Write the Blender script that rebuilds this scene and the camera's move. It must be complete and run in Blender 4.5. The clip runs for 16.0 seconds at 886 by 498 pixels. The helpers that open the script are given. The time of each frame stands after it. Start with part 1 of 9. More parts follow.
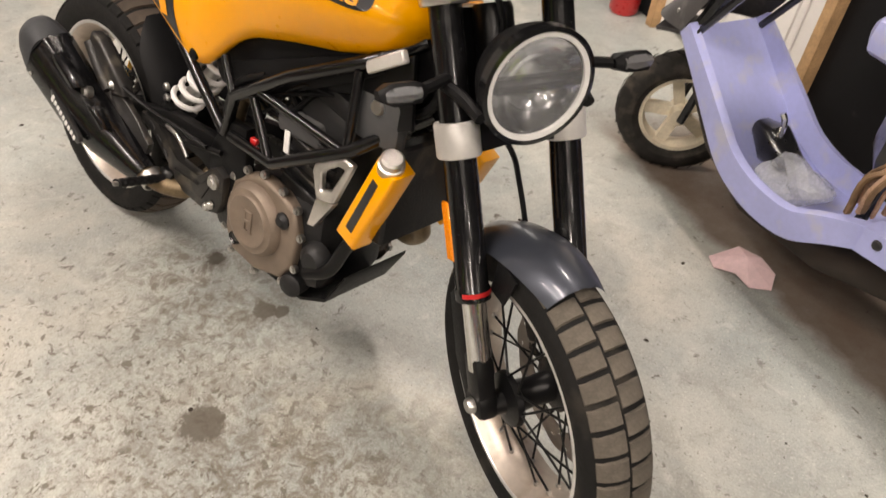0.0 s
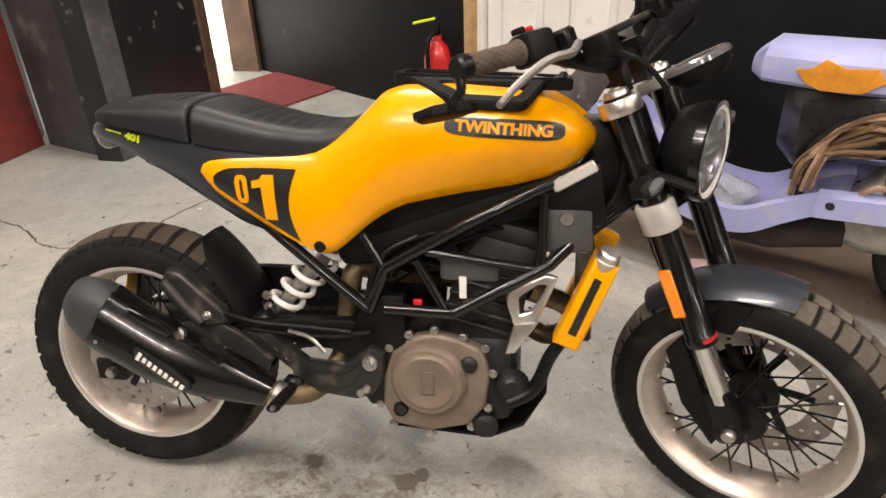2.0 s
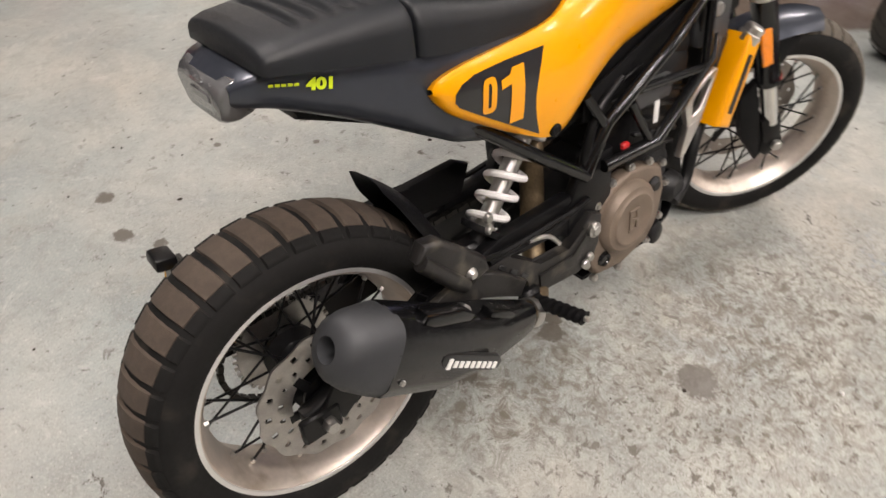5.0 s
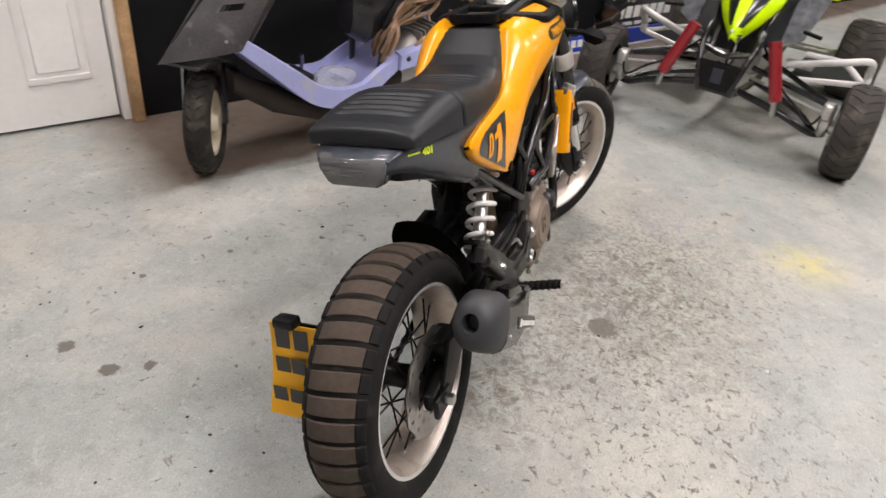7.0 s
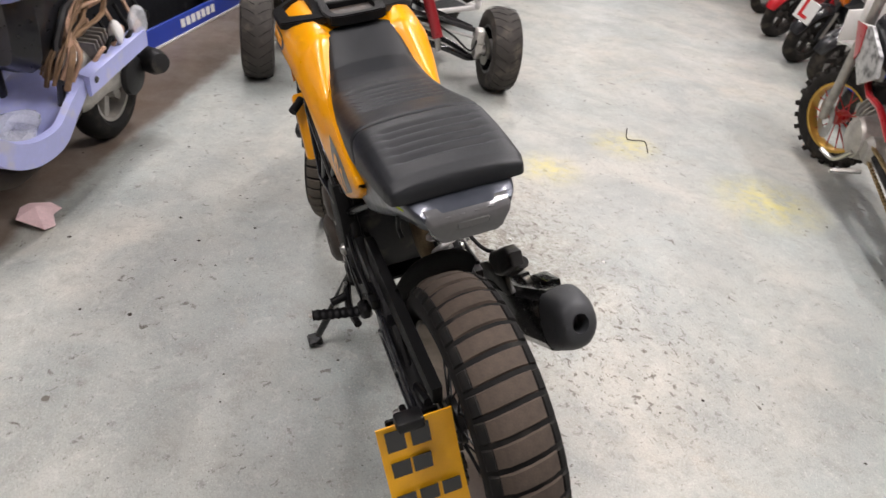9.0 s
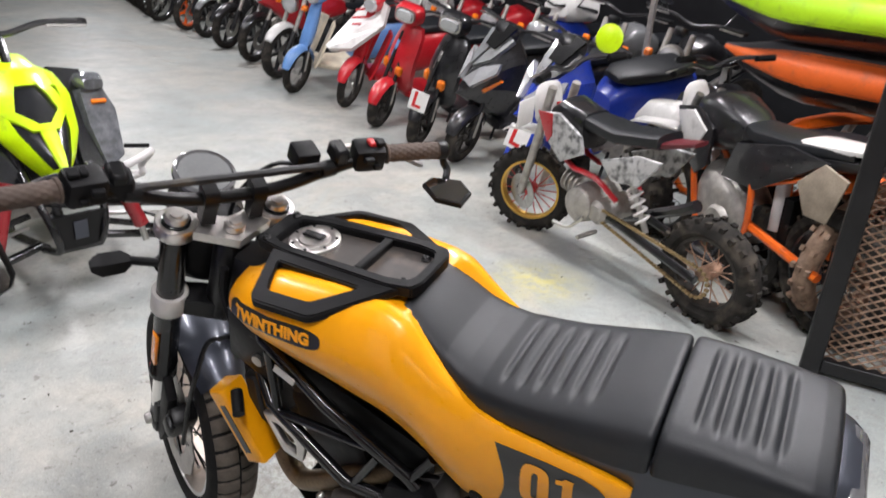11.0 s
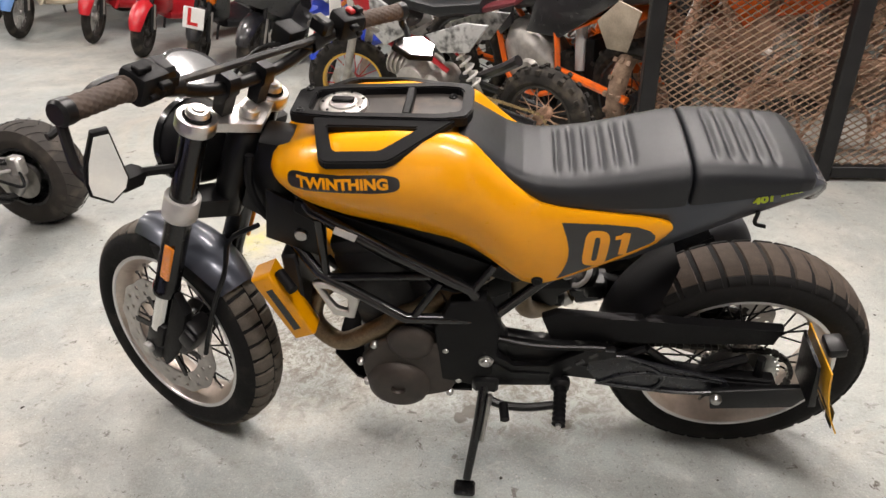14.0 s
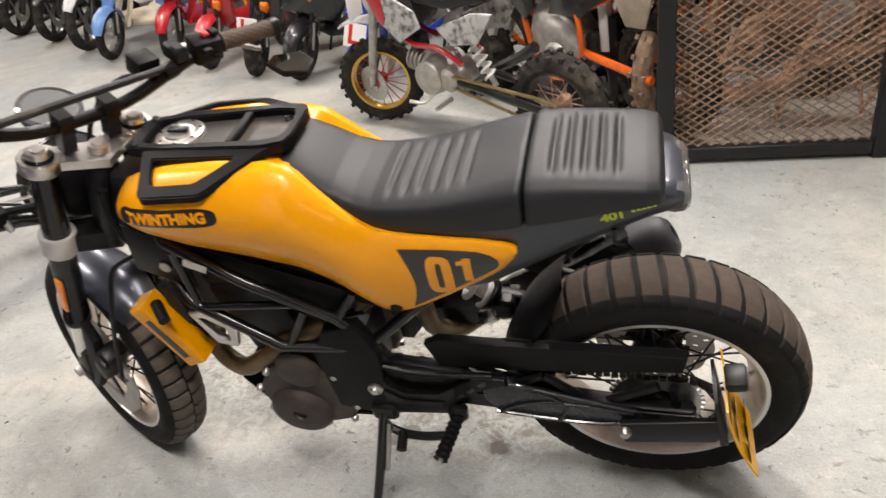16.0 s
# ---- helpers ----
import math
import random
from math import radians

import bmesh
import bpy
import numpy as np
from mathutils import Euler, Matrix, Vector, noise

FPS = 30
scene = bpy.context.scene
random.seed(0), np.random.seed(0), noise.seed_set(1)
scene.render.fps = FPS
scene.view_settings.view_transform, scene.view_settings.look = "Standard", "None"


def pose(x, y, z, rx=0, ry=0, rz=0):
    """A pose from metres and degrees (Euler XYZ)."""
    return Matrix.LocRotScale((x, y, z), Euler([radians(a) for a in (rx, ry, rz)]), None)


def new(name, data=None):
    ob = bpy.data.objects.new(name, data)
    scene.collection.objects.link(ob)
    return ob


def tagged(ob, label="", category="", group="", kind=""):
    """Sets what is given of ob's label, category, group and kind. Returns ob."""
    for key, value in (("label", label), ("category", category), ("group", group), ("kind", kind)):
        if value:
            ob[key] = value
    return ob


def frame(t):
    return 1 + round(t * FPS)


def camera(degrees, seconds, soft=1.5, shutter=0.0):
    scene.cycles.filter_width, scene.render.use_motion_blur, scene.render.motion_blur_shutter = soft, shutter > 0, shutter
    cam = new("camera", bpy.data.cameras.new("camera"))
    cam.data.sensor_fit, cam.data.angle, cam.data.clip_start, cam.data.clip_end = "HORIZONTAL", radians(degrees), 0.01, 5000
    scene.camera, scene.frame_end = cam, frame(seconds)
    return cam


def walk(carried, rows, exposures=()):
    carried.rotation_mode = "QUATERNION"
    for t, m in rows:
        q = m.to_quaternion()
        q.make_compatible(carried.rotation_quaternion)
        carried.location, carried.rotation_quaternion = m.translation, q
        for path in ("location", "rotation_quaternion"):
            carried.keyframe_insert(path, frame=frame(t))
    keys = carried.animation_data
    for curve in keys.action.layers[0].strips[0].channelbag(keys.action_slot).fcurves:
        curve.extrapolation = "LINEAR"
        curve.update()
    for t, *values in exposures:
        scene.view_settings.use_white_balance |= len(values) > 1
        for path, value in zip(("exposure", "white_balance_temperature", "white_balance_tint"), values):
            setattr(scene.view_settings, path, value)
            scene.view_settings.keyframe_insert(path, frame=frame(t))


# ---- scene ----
# camera and its way round the motorcycle
cam = camera(64.73, 16.0, shutter=0.25)
ROWS = [
    (0, 1.664, -0.688, 1.295, 48.78, -4.50, 41.08),
    (0.5, 1.497, -0.814, 1.250, 54.42, -7.19, 35.63),
    (1, 1.280, -0.893, 1.248, 53.56, -3.07, 29.95),
    (1.5, 1.109, -1.087, 1.277, 58.93, -2.56, 17.21),
    (2, 0.948, -1.127, 1.303, 60.24, 1.75, 10.57),
    (2.5, 0.737, -1.184, 1.332, 57.82, 4.19, 6.66),
    (3, 0.551, -1.039, 1.276, 53.81, 5.23, 2.67),
    (3.5, 0.380, -0.772, 1.190, 47.05, 3.93, 1.58),
    (3.7, 0.299, -0.741, 1.177, 44.21, 0.69, 0.93),
    (5.8, -0.609, -0.556, 1.387, 47.81, -1.15, -57.85),
    (6, -0.665, -0.599, 1.403, 51.99, 0.26, -58.15),
    (6.5, -0.842, -0.566, 1.411, 56.66, -0.44, -59.31),
    (7, -1.042, -0.381, 1.401, 56.11, -5.05, -67.11),
    (7.5, -1.061, -0.144, 1.371, 56.02, -1.87, -79.04),
    (8, -1.060, 0.127, 1.415, 53.20, -2.61, -85.77),
    (8.2, -1.070, 0.229, 1.392, 55.37, -5.23, -91.58),
    (9.25, -0.789, 0.674, 1.349, 55.70, -6.41, -114.89),
    (10.3, -0.302, 0.922, 1.327, 56.49, -6.17, -139.32),
    (10.5, -0.143, 0.943, 1.360, 57.46, -3.58, -143.01),
    (11, 0.127, 1.094, 1.391, 67.27, -3.90, -151.04),
    (11.5, 0.238, 1.261, 1.414, 71.11, -2.36, -157.47),
    (12, 0.385, 1.244, 1.346, 66.80, 0.54, -162.44),
    (12.5, 0.460, 1.334, 1.328, 70.47, -2.19, -170.39),
    (13, 0.529, 1.458, 1.315, 66.24, 0.23, -174.72),
    (13.5, 0.536, 1.455, 1.313, 62.85, 0.24, -176.43),
    (14, 0.535, 1.454, 1.313, 61.07, 0.82, -174.66),
    (14.5, 0.521, 1.466, 1.311, 60.47, 0.49, -174.05),
    (15, 0.418, 1.472, 1.342, 57.85, 2.35, -175.82),
    (15.5, 0.192, 1.417, 1.356, 62.84, 5.33, -164.92),
    (16, 0.039, 1.253, 1.300, 60.33, 7.77, -166.55),
]
walk(cam, [(r[0], pose(*r[1:])) for r in ROWS], exposures=[(0, -0.17, 7650, 11), (3.7, -0.24, 7650, 11), (5.8, -0.3, 6800, 11), (8.2, -0.32, 6800, 11), (10.3, -0.05, 6350, 10), (12.5, -0.04, 6400, 10), (13, -0.02, 6900, 10), (16, 0.05, 7000, 10)])

# world: a closed workshop, hardly any light from outside
world = bpy.data.worlds.new("world")
scene.world = world
world.use_nodes = True
world.node_tree.nodes["Background"].inputs[0].default_value = (0.75, 0.85, 1.0, 1)
world.node_tree.nodes["Background"].inputs[1].default_value = 0.3

CEILING = 3.6
LAMPS = [(-0.1, 1.6, -33), (0.3, -1.3, -33), (3.6, 0.2, -33), (3.2, -3.0, -33), (6.8, -3.2, -33), (0.9, -4.6, -33), (7.4, -6.6, -33), (-0.75, -2.0, -33), (11.0, -7.2, -33), (15.2, -9.6, -33)]
for lx, ly, turn in LAMPS:
    lamp = bpy.data.lights.new("tube_light", "AREA")
    lamp.shape, lamp.size, lamp.size_y, lamp.energy = "RECTANGLE", 1.5, 0.16, 90
    lamp.color = (1.0, 0.955, 0.975)
    new("tube_light", lamp).matrix_world = pose(lx, ly, CEILING - 0.16, 0, 0, turn)


# ---- materials ----
def mat(name, base, rough=0.5, metal=0.0, vary=0.12, scale=9.0, bump=0.0, bump_scale=120.0, coat=0.0, dirt=None, dirt_amount=0.0, dirt_scale=14.0, trans=0.0, alpha=1.0, emit=None, power=0.0, spec=0.5):
    """Base colour with a coarse and a fine variation, optional dirt and relief."""
    m = bpy.data.materials.new(name)
    m.use_nodes = True
    t = m.node_tree
    b = t.nodes["Principled BSDF"]
    b.inputs["Roughness"].default_value = rough
    b.inputs["Metallic"].default_value = metal
    b.inputs["Coat Weight"].default_value = coat
    b.inputs["Coat Roughness"].default_value = 0.06
    b.inputs["Transmission Weight"].default_value = trans
    b.inputs["Alpha"].default_value = alpha
    b.inputs["Specular IOR Level"].default_value = spec
    co = t.nodes.new("ShaderNodeTexCoord")
    info = t.nodes.new("ShaderNodeObjectInfo")

    def noise_node(sc, detail=4):
        n = t.nodes.new("ShaderNodeTexNoise")
        n.inputs["Scale"].default_value = sc
        n.inputs["Detail"].default_value = detail
        t.links.new(co.outputs["Object"], n.inputs["Vector"])
        return n

    def ramp(src, lo, hi, a, c):
        r = t.nodes.new("ShaderNodeMapRange")
        r.inputs[1].default_value, r.inputs[2].default_value, r.inputs[3].default_value, r.inputs[4].default_value = lo, hi, a, c
        t.links.new(src, r.inputs[0])
        return r.outputs[0]

    coarse, fine = noise_node(scale), noise_node(scale * 11, 6)
    mul = t.nodes.new("ShaderNodeMath")
    mul.operation = "MULTIPLY"
    t.links.new(ramp(coarse.outputs["Fac"], 0.3, 0.7, 1 - vary, 1 + vary), mul.inputs[0])
    t.links.new(ramp(fine.outputs["Fac"], 0.3, 0.7, 1 - vary * 0.6, 1 + vary * 0.6), mul.inputs[1])
    mul2 = t.nodes.new("ShaderNodeMath")
    mul2.operation = "MULTIPLY"
    t.links.new(mul.outputs[0], mul2.inputs[0])
    t.links.new(ramp(info.outputs["Random"], 0, 1, 0.94, 1.06), mul2.inputs[1])
    mix = t.nodes.new("ShaderNodeVectorMath")
    mix.operation = "SCALE"
    mix.inputs[0].default_value = base
    t.links.new(mul2.outputs[0], mix.inputs["Scale"])
    out = mix.outputs[0]
    if dirt:
        dn = noise_node(dirt_scale, 8)
        dm = t.nodes.new("ShaderNodeMix")
        dm.data_type = "RGBA"
        t.links.new(ramp(dn.outputs["Fac"], 0.62 - dirt_amount * 0.4, 0.78 - dirt_amount * 0.3, 0, 0.85), dm.inputs["Factor"])
        t.links.new(out, dm.inputs[6])
        dm.inputs[7].default_value = (*dirt, 1)
        out = dm.outputs[2]
    t.links.new(out, b.inputs["Base Color"])
    t.links.new(ramp(fine.outputs["Fac"], 0.3, 0.7, max(0.02, rough - 0.06), min(1, rough + 0.08)), b.inputs["Roughness"])
    if bump:
        bn = noise_node(bump_scale, 3)
        bp = t.nodes.new("ShaderNodeBump")
        bp.inputs["Strength"].default_value = bump
        bp.inputs["Distance"].default_value = 0.002
        t.links.new(bn.outputs["Fac"], bp.inputs["Height"])
        t.links.new(bp.outputs[0], b.inputs["Normal"])
    if emit:
        b.inputs["Emission Color"].default_value = (*emit, 1)
        b.inputs["Emission Strength"].default_value = power
    return m


def floor_material():
    m = bpy.data.materials.new("painted_concrete")
    m.use_nodes = True
    t = m.node_tree
    b = t.nodes["Principled BSDF"]
    co = t.nodes.new("ShaderNodeTexCoord")

    def tex(sc, detail=6, rough=0.6, warp=0.0):
        n = t.nodes.new("ShaderNodeTexNoise")
        n.inputs["Scale"].default_value, n.inputs["Detail"].default_value, n.inputs["Roughness"].default_value = sc, detail, rough
        n.inputs["Distortion"].default_value = warp
        t.links.new(co.outputs["Object"], n.inputs["Vector"])
        return n.outputs["Fac"]

    def rng(src, lo, hi, a=0.0, c=1.0):
        r = t.nodes.new("ShaderNodeMapRange")
        r.inputs[1].default_value, r.inputs[2].default_value, r.inputs[3].default_value, r.inputs[4].default_value = lo, hi, a, c
        t.links.new(src, r.inputs[0])
        return r.outputs[0]

    def mul(a, c):
        n = t.nodes.new("ShaderNodeMath")
        n.operation = "MULTIPLY"
        t.links.new(a, n.inputs[0])
        t.links.new(c, n.inputs[1])
        return n.outputs[0]

    def add(a, c):
        n = t.nodes.new("ShaderNodeMath")
        t.links.new(a, n.inputs[0])
        t.links.new(c, n.inputs[1])
        return n.outputs[0]

    def blend(fac, a, colour):
        n = t.nodes.new("ShaderNodeMix")
        n.data_type = "RGBA"
        t.links.new(fac, n.inputs["Factor"])
        if isinstance(a, tuple):
            n.inputs[6].default_value = (*a, 1)
        else:
            t.links.new(a, n.inputs[6])
        n.inputs[7].default_value = (*colour, 1)
        return n.outputs[2]

    def near(x, y, r0, r1):
        d = t.nodes.new("ShaderNodeVectorMath")
        d.operation = "DISTANCE"
        d.inputs[1].default_value = (x, y, 0)
        t.links.new(co.outputs["Object"], d.inputs[0])
        return rng(d.outputs["Value"], r0, r1, 1.0, 0.0)

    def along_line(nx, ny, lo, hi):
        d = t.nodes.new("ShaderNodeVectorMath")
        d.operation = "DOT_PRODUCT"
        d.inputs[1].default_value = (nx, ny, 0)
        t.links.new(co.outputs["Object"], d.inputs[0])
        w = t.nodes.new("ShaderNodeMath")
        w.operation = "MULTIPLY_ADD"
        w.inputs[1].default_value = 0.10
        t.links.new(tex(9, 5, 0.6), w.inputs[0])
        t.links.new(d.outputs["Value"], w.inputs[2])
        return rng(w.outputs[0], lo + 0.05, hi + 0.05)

    out = blend(rng(tex(0.9, 8), 0.38, 0.62), (0.335, 0.375, 0.365), (0.46, 0.445, 0.395))
    out = blend(rng(tex(3.1, 8, 0.7, 0.5), 0.42, 0.62, 0, 0.75), out, (0.275, 0.295, 0.285))
    out = blend(rng(tex(1.6, 9, 0.7, 1.2), 0.56, 0.72, 0, 0.55), out, (0.45, 0.40, 0.32))
    out = blend(rng(tex(11, 9, 0.75, 0.3), 0.50, 0.66, 0, 0.5), out, (0.24, 0.235, 0.21))
    out = blend(rng(tex(42, 9, 0.8), 0.52, 0.66, 0, 0.38), out, (0.20, 0.19, 0.165))
    out = blend(rng(tex(16, 8, 0.75, 0.8), 0.55, 0.68, 0, 0.4), out, (0.60, 0.595, 0.56))
    fleck = mul(rng(tex(24, 5, 0.65, 0.5), 0.625, 0.65), rng(tex(2.3, 4), 0.42, 0.62, 0.15, 1.0))
    out = blend(fleck, out, (0.085, 0.075, 0.06))
    out = blend(rng(tex(85, 3, 0.6), 0.665, 0.70, 0, 0.85), out, (0.09, 0.08, 0.065))
    out = blend(rng(tex(120, 2, 0.5), 0.69, 0.72, 0, 0.7), out, (0.62, 0.61, 0.58))
    out = blend(rng(tex(210, 4, 0.75), 0.50, 0.66, 0, 0.42), out, (0.17, 0.16, 0.14))
    out = blend(rng(tex(160, 4, 0.75, 0.3), 0.52, 0.68, 0, 0.40), out, (0.62, 0.61, 0.57))
    for sx, sy, r in ((0.56, -0.10, 0.30), (0.95, -0.42, 0.42), (0.34, -0.08, 0.24), (1.1, -0.2, 0.35)):
        out = blend(mul(near(sx, sy, 0.02, r), rng(tex(21, 10, 0.82, 0.9), 0.47, 0.58, 0, 0.9)), out, (0.13, 0.108, 0.08))
    for sx, sy, r in ((0.72, -0.42, 0.62), (1.15, -0.45, 0.6), (0.35, -0.6, 0.5)):
        out = blend(mul(near(sx, sy, 0.15, r), rng(tex(33, 6, 0.7, 0.5), 0.575, 0.60, 0, 0.85)), out, (0.11, 0.095, 0.075))
    for sx, sy, r in ((0.75, -0.35, 0.55), (1.3, -0.4, 0.5)):
        out = blend(mul(near(sx, sy, 0.1, r), rng(tex(58, 8, 0.8, 0.4), 0.50, 0.58, 0, 0.8)), out, (0.15, 0.13, 0.10))
    for sx, sy, r in ((1.54, -0.93, 0.19), (1.72, -1.45, 0.2), (1.1, -1.8, 0.30)):
        out = blend(mul(near(sx, sy, 0.02, r), rng(tex(13, 8, 0.7), 0.40, 0.62, 0.1, 0.75)), out, (0.60, 0.53, 0.14))
    for sx, sy, r in ((-0.053, 1.05, 0.035), (-0.067, 0.88, 0.036), (-0.005, 0.80, 0.026), (0.78, -0.30, 0.07), (0.37, 0.026, 0.04), (0.61, 0.0, 0.045), (0.64, 0.025, 0.03), (-0.3, 1.25, 0.03), (0.3, 1.1, 0.016), (0.55, 0.95, 0.014)):
        out = blend(rng(add(near(sx, sy, 0.0, r * 1.4), tex(55, 6, 0.75)), 0.98, 1.08, 0, 0.88), out, (0.105, 0.09, 0.072))
    out = blend(mul(near(1.56, -0.45, 0.03, 0.2), rng(tex(30, 8, 0.7), 0.52, 0.64, 0, 0.6)), out, (0.15, 0.24, 0.38))
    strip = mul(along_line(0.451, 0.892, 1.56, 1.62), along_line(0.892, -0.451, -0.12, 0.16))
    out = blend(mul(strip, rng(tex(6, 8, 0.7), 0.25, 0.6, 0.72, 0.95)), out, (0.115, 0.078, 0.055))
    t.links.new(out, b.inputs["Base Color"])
    t.links.new(rng(tex(4, 8, 0.7), 0.3, 0.7, 0.27, 0.62), b.inputs["Roughness"])
    bp = t.nodes.new("ShaderNodeBump")
    bp.inputs["Strength"].default_value, bp.inputs["Distance"].default_value = 0.4, 0.003
    t.links.new(tex(60, 8, 0.7), bp.inputs["Height"])
    t.links.new(bp.outputs[0], b.inputs["Normal"])
    return m


FLOOR = floor_material()
ORANGE = mat("orange_paint", (0.84, 0.345, 0.0015), 0.33, 0, 0.03, 5, coat=0.3, spec=0.35)
BLACK = mat("satin_black", (0.004, 0.004, 0.0045), 0.36, 0, 0.25, 12, bump=0.1, spec=0.28)
GLOSSBLACK = mat("gloss_black", (0.005, 0.005, 0.0055), 0.2, 0, 0.2, 10, coat=0.25, spec=0.42)
PLASTIC = mat("black_plastic", (0.0045, 0.0045, 0.005), 0.5, 0, 0.25, 20, bump=0.15, bump_scale=400, spec=0.17)
GREY = mat("dark_grey_paint", (0.048, 0.054, 0.07), 0.34, 0.5, 0.08, 6, coat=0.3)
VINYL = mat("black_vinyl", (0.0095, 0.011, 0.0135), 0.45, 0, 0.12, 30, bump=0.25, bump_scale=700, spec=0.4)
TYRE = mat("tyre_rubber", (0.007, 0.0066, 0.0063), 0.8, 0, 0.3, 14, bump=0.2, dirt=(0.035, 0.03, 0.024), dirt_amount=0.15, spec=0.25)
TREAD = mat("dusty_tread", (0.066, 0.049, 0.037), 0.9, 0, 0.25, 25, bump=0.4)
TREADF = mat("dusty_front_tread", (0.088, 0.075, 0.06), 0.9, 0, 0.3, 25, bump=0.4)
ALU = mat("brushed_aluminium", (0.66, 0.63, 0.6), 0.34, 1.0, 0.1, 20, bump=0.1, bump_scale=300)
RIM = mat("anodised_rim", (0.58, 0.51, 0.45), 0.42, 0.75, 0.12, 9, dirt=(0.36, 0.29, 0.22), dirt_amount=0.12)
CLAMP = mat("silver_paint", (0.62, 0.6, 0.57), 0.42, 0.3, 0.06, 14)
CHROME = mat("chrome", (0.75, 0.74, 0.73), 0.14, 1.0, 0.05, 12)
STEEL = mat("bolt_steel", (0.5, 0.49, 0.47), 0.35, 1.0, 0.15, 40)
BRONZE = mat("bronze_casting", (0.20, 0.155, 0.12), 0.5, 0.35, 0.12, 25, bump=0.25, bump_scale=300)
DARKCAST = mat("dark_casting", (0.014, 0.014, 0.015), 0.5, 0.3, 0.2, 25, bump=0.3, bump_scale=250, dirt=(0.08, 0.068, 0.052), dirt_amount=0.14)
SPRING = mat("white_spring", (0.72, 0.7, 0.69), 0.4, 0, 0.06, 20)
RUSTPIPE = mat("stained_exhaust", (0.19, 0.14, 0.085), 0.45, 0.75, 0.35, 18, bump=0.2)
BROWN = mat("brown_rubber_grip", (0.07, 0.048, 0.036), 0.75, 0, 0.2, 30, bump=0.3)
AMBER = mat("amber_reflector", (0.9, 0.26, 0.01), 0.25, 0, 0.1, 90, coat=0.5)
LENS = mat("clear_lens", (0.75, 0.77, 0.8), 0.06, 0, 0.02, 10, trans=0.85)
SMOKE = mat("smoked_lens", (0.15, 0.15, 0.155), 0.12, 0, 0.06, 12, trans=0.3, coat=0.5)
REFLECT = mat("reflector_bowl", (0.8, 0.8, 0.8), 0.12, 1.0, 0.03, 10)
YELLOWPLATE = mat("yellow_plate", (0.84, 0.42, 0.012), 0.35, 0, 0.04, 20)
LIME = mat("lime_print", (0.55, 0.68, 0.02), 0.45, 0, 0.03, 20)
RED = mat("red_paint", (0.5, 0.018, 0.02), 0.3, 0, 0.06, 6, coat=0.5)
WHITE = mat("white_paint", (0.75, 0.74, 0.72), 0.4, 0, 0.05, 6)
DOORWHITE = mat("white_door_paint", (0.78, 0.76, 0.74), 0.45, 0, 0.04, 3, dirt=(0.6, 0.58, 0.56), dirt_amount=-0.1)
WOOD = mat("bare_timber", (0.42, 0.26, 0.13), 0.7, 0, 0.25, 12, bump=0.3)
WALLBLACK = mat("black_wall_paint", (0.007, 0.0075, 0.009), 0.5, 0, 0.3, 3, bump=0.3, bump_scale=30, dirt=(0.1, 0.1, 0.105), dirt_amount=-0.14, dirt_scale=6, spec=0.2)
LILAC = mat("faded_lilac_plastic", (0.40, 0.43, 0.74), 0.45, 0, 0.06, 6, dirt=(0.5, 0.5, 0.6), dirt_amount=0.2)
MIRROR = mat("mirror_glass", (0.86, 0.85, 0.85), 0.02, 1.0, 0.0, 10)
PINK = mat("pink_card", (0.72, 0.52, 0.53), 0.7, 0, 0.1, 10)


# ---- mesh helpers ----
def part(name, bm, material, parent=None, label="", smooth=40, m=None):
    """Links a bmesh as one mesh object, under parent if there is one."""
    bmesh.ops.remove_doubles(bm, verts=bm.verts, dist=1e-5)
    bmesh.ops.recalc_face_normals(bm, faces=bm.faces)
    me = bpy.data.meshes.new(name)
    if m is not None:
        bm.transform(m)
    bm.to_mesh(me)
    bm.free()
    me.materials.append(material)
    if smooth:
        me.shade_smooth()
        me.set_sharp_from_angle(angle=radians(smooth))
    ob = new(name, me)
    ob.parent = parent
    if label:
        ob["label"] = label
    return ob


def again(ob, m=None):
    """One more object on the same mesh, under the same parent."""
    o = ob.copy()
    scene.collection.objects.link(o)
    if m is not None:
        o.matrix_basis = m
    return o


def thing(name, label, category, m=None, group="", kind=""):
    ob = new(name)
    ob.empty_display_size = 0.1
    if m is not None:
        ob.matrix_world = m
    return tagged(ob, label, category, group, kind)


def box(bm, c, s, bevel=0.0, m=None, seg=1):
    """Box with centre c and full size s."""
    r = bmesh.ops.create_cube(bm, size=1.0)
    vs = r["verts"]
    for v in vs:
        v.co = Vector((v.co.x * s[0] + c[0], v.co.y * s[1] + c[1], v.co.z * s[2] + c[2]))
    if m is not None:
        bmesh.ops.transform(bm, matrix=m, verts=vs)
    if bevel:
        es = list({e for v in vs for e in v.link_edges})
        bmesh.ops.bevel(bm, geom=es, offset=bevel, segments=seg, affect="EDGES", profile=0.5)
    return bm


def smooth_path(pts, n=6):
    """Catmull-Rom points through pts."""
    p = [Vector(q) for q in pts]
    if len(p) < 3:
        return p
    p = [p[0] * 2 - p[1]] + p + [p[-1] * 2 - p[-2]]
    out = []
    for i in range(1, len(p) - 2):
        for k in range(n):
            u = k / n
            a, b, c, d = p[i - 1], p[i], p[i + 1], p[i + 2]
            out.append(0.5 * ((2 * b) + (c - a) * u + (2 * a - 5 * b + 4 * c - d) * u * u + (3 * b - a - 3 * c + d) * u ** 3))
    out.append(p[-2])
    return out


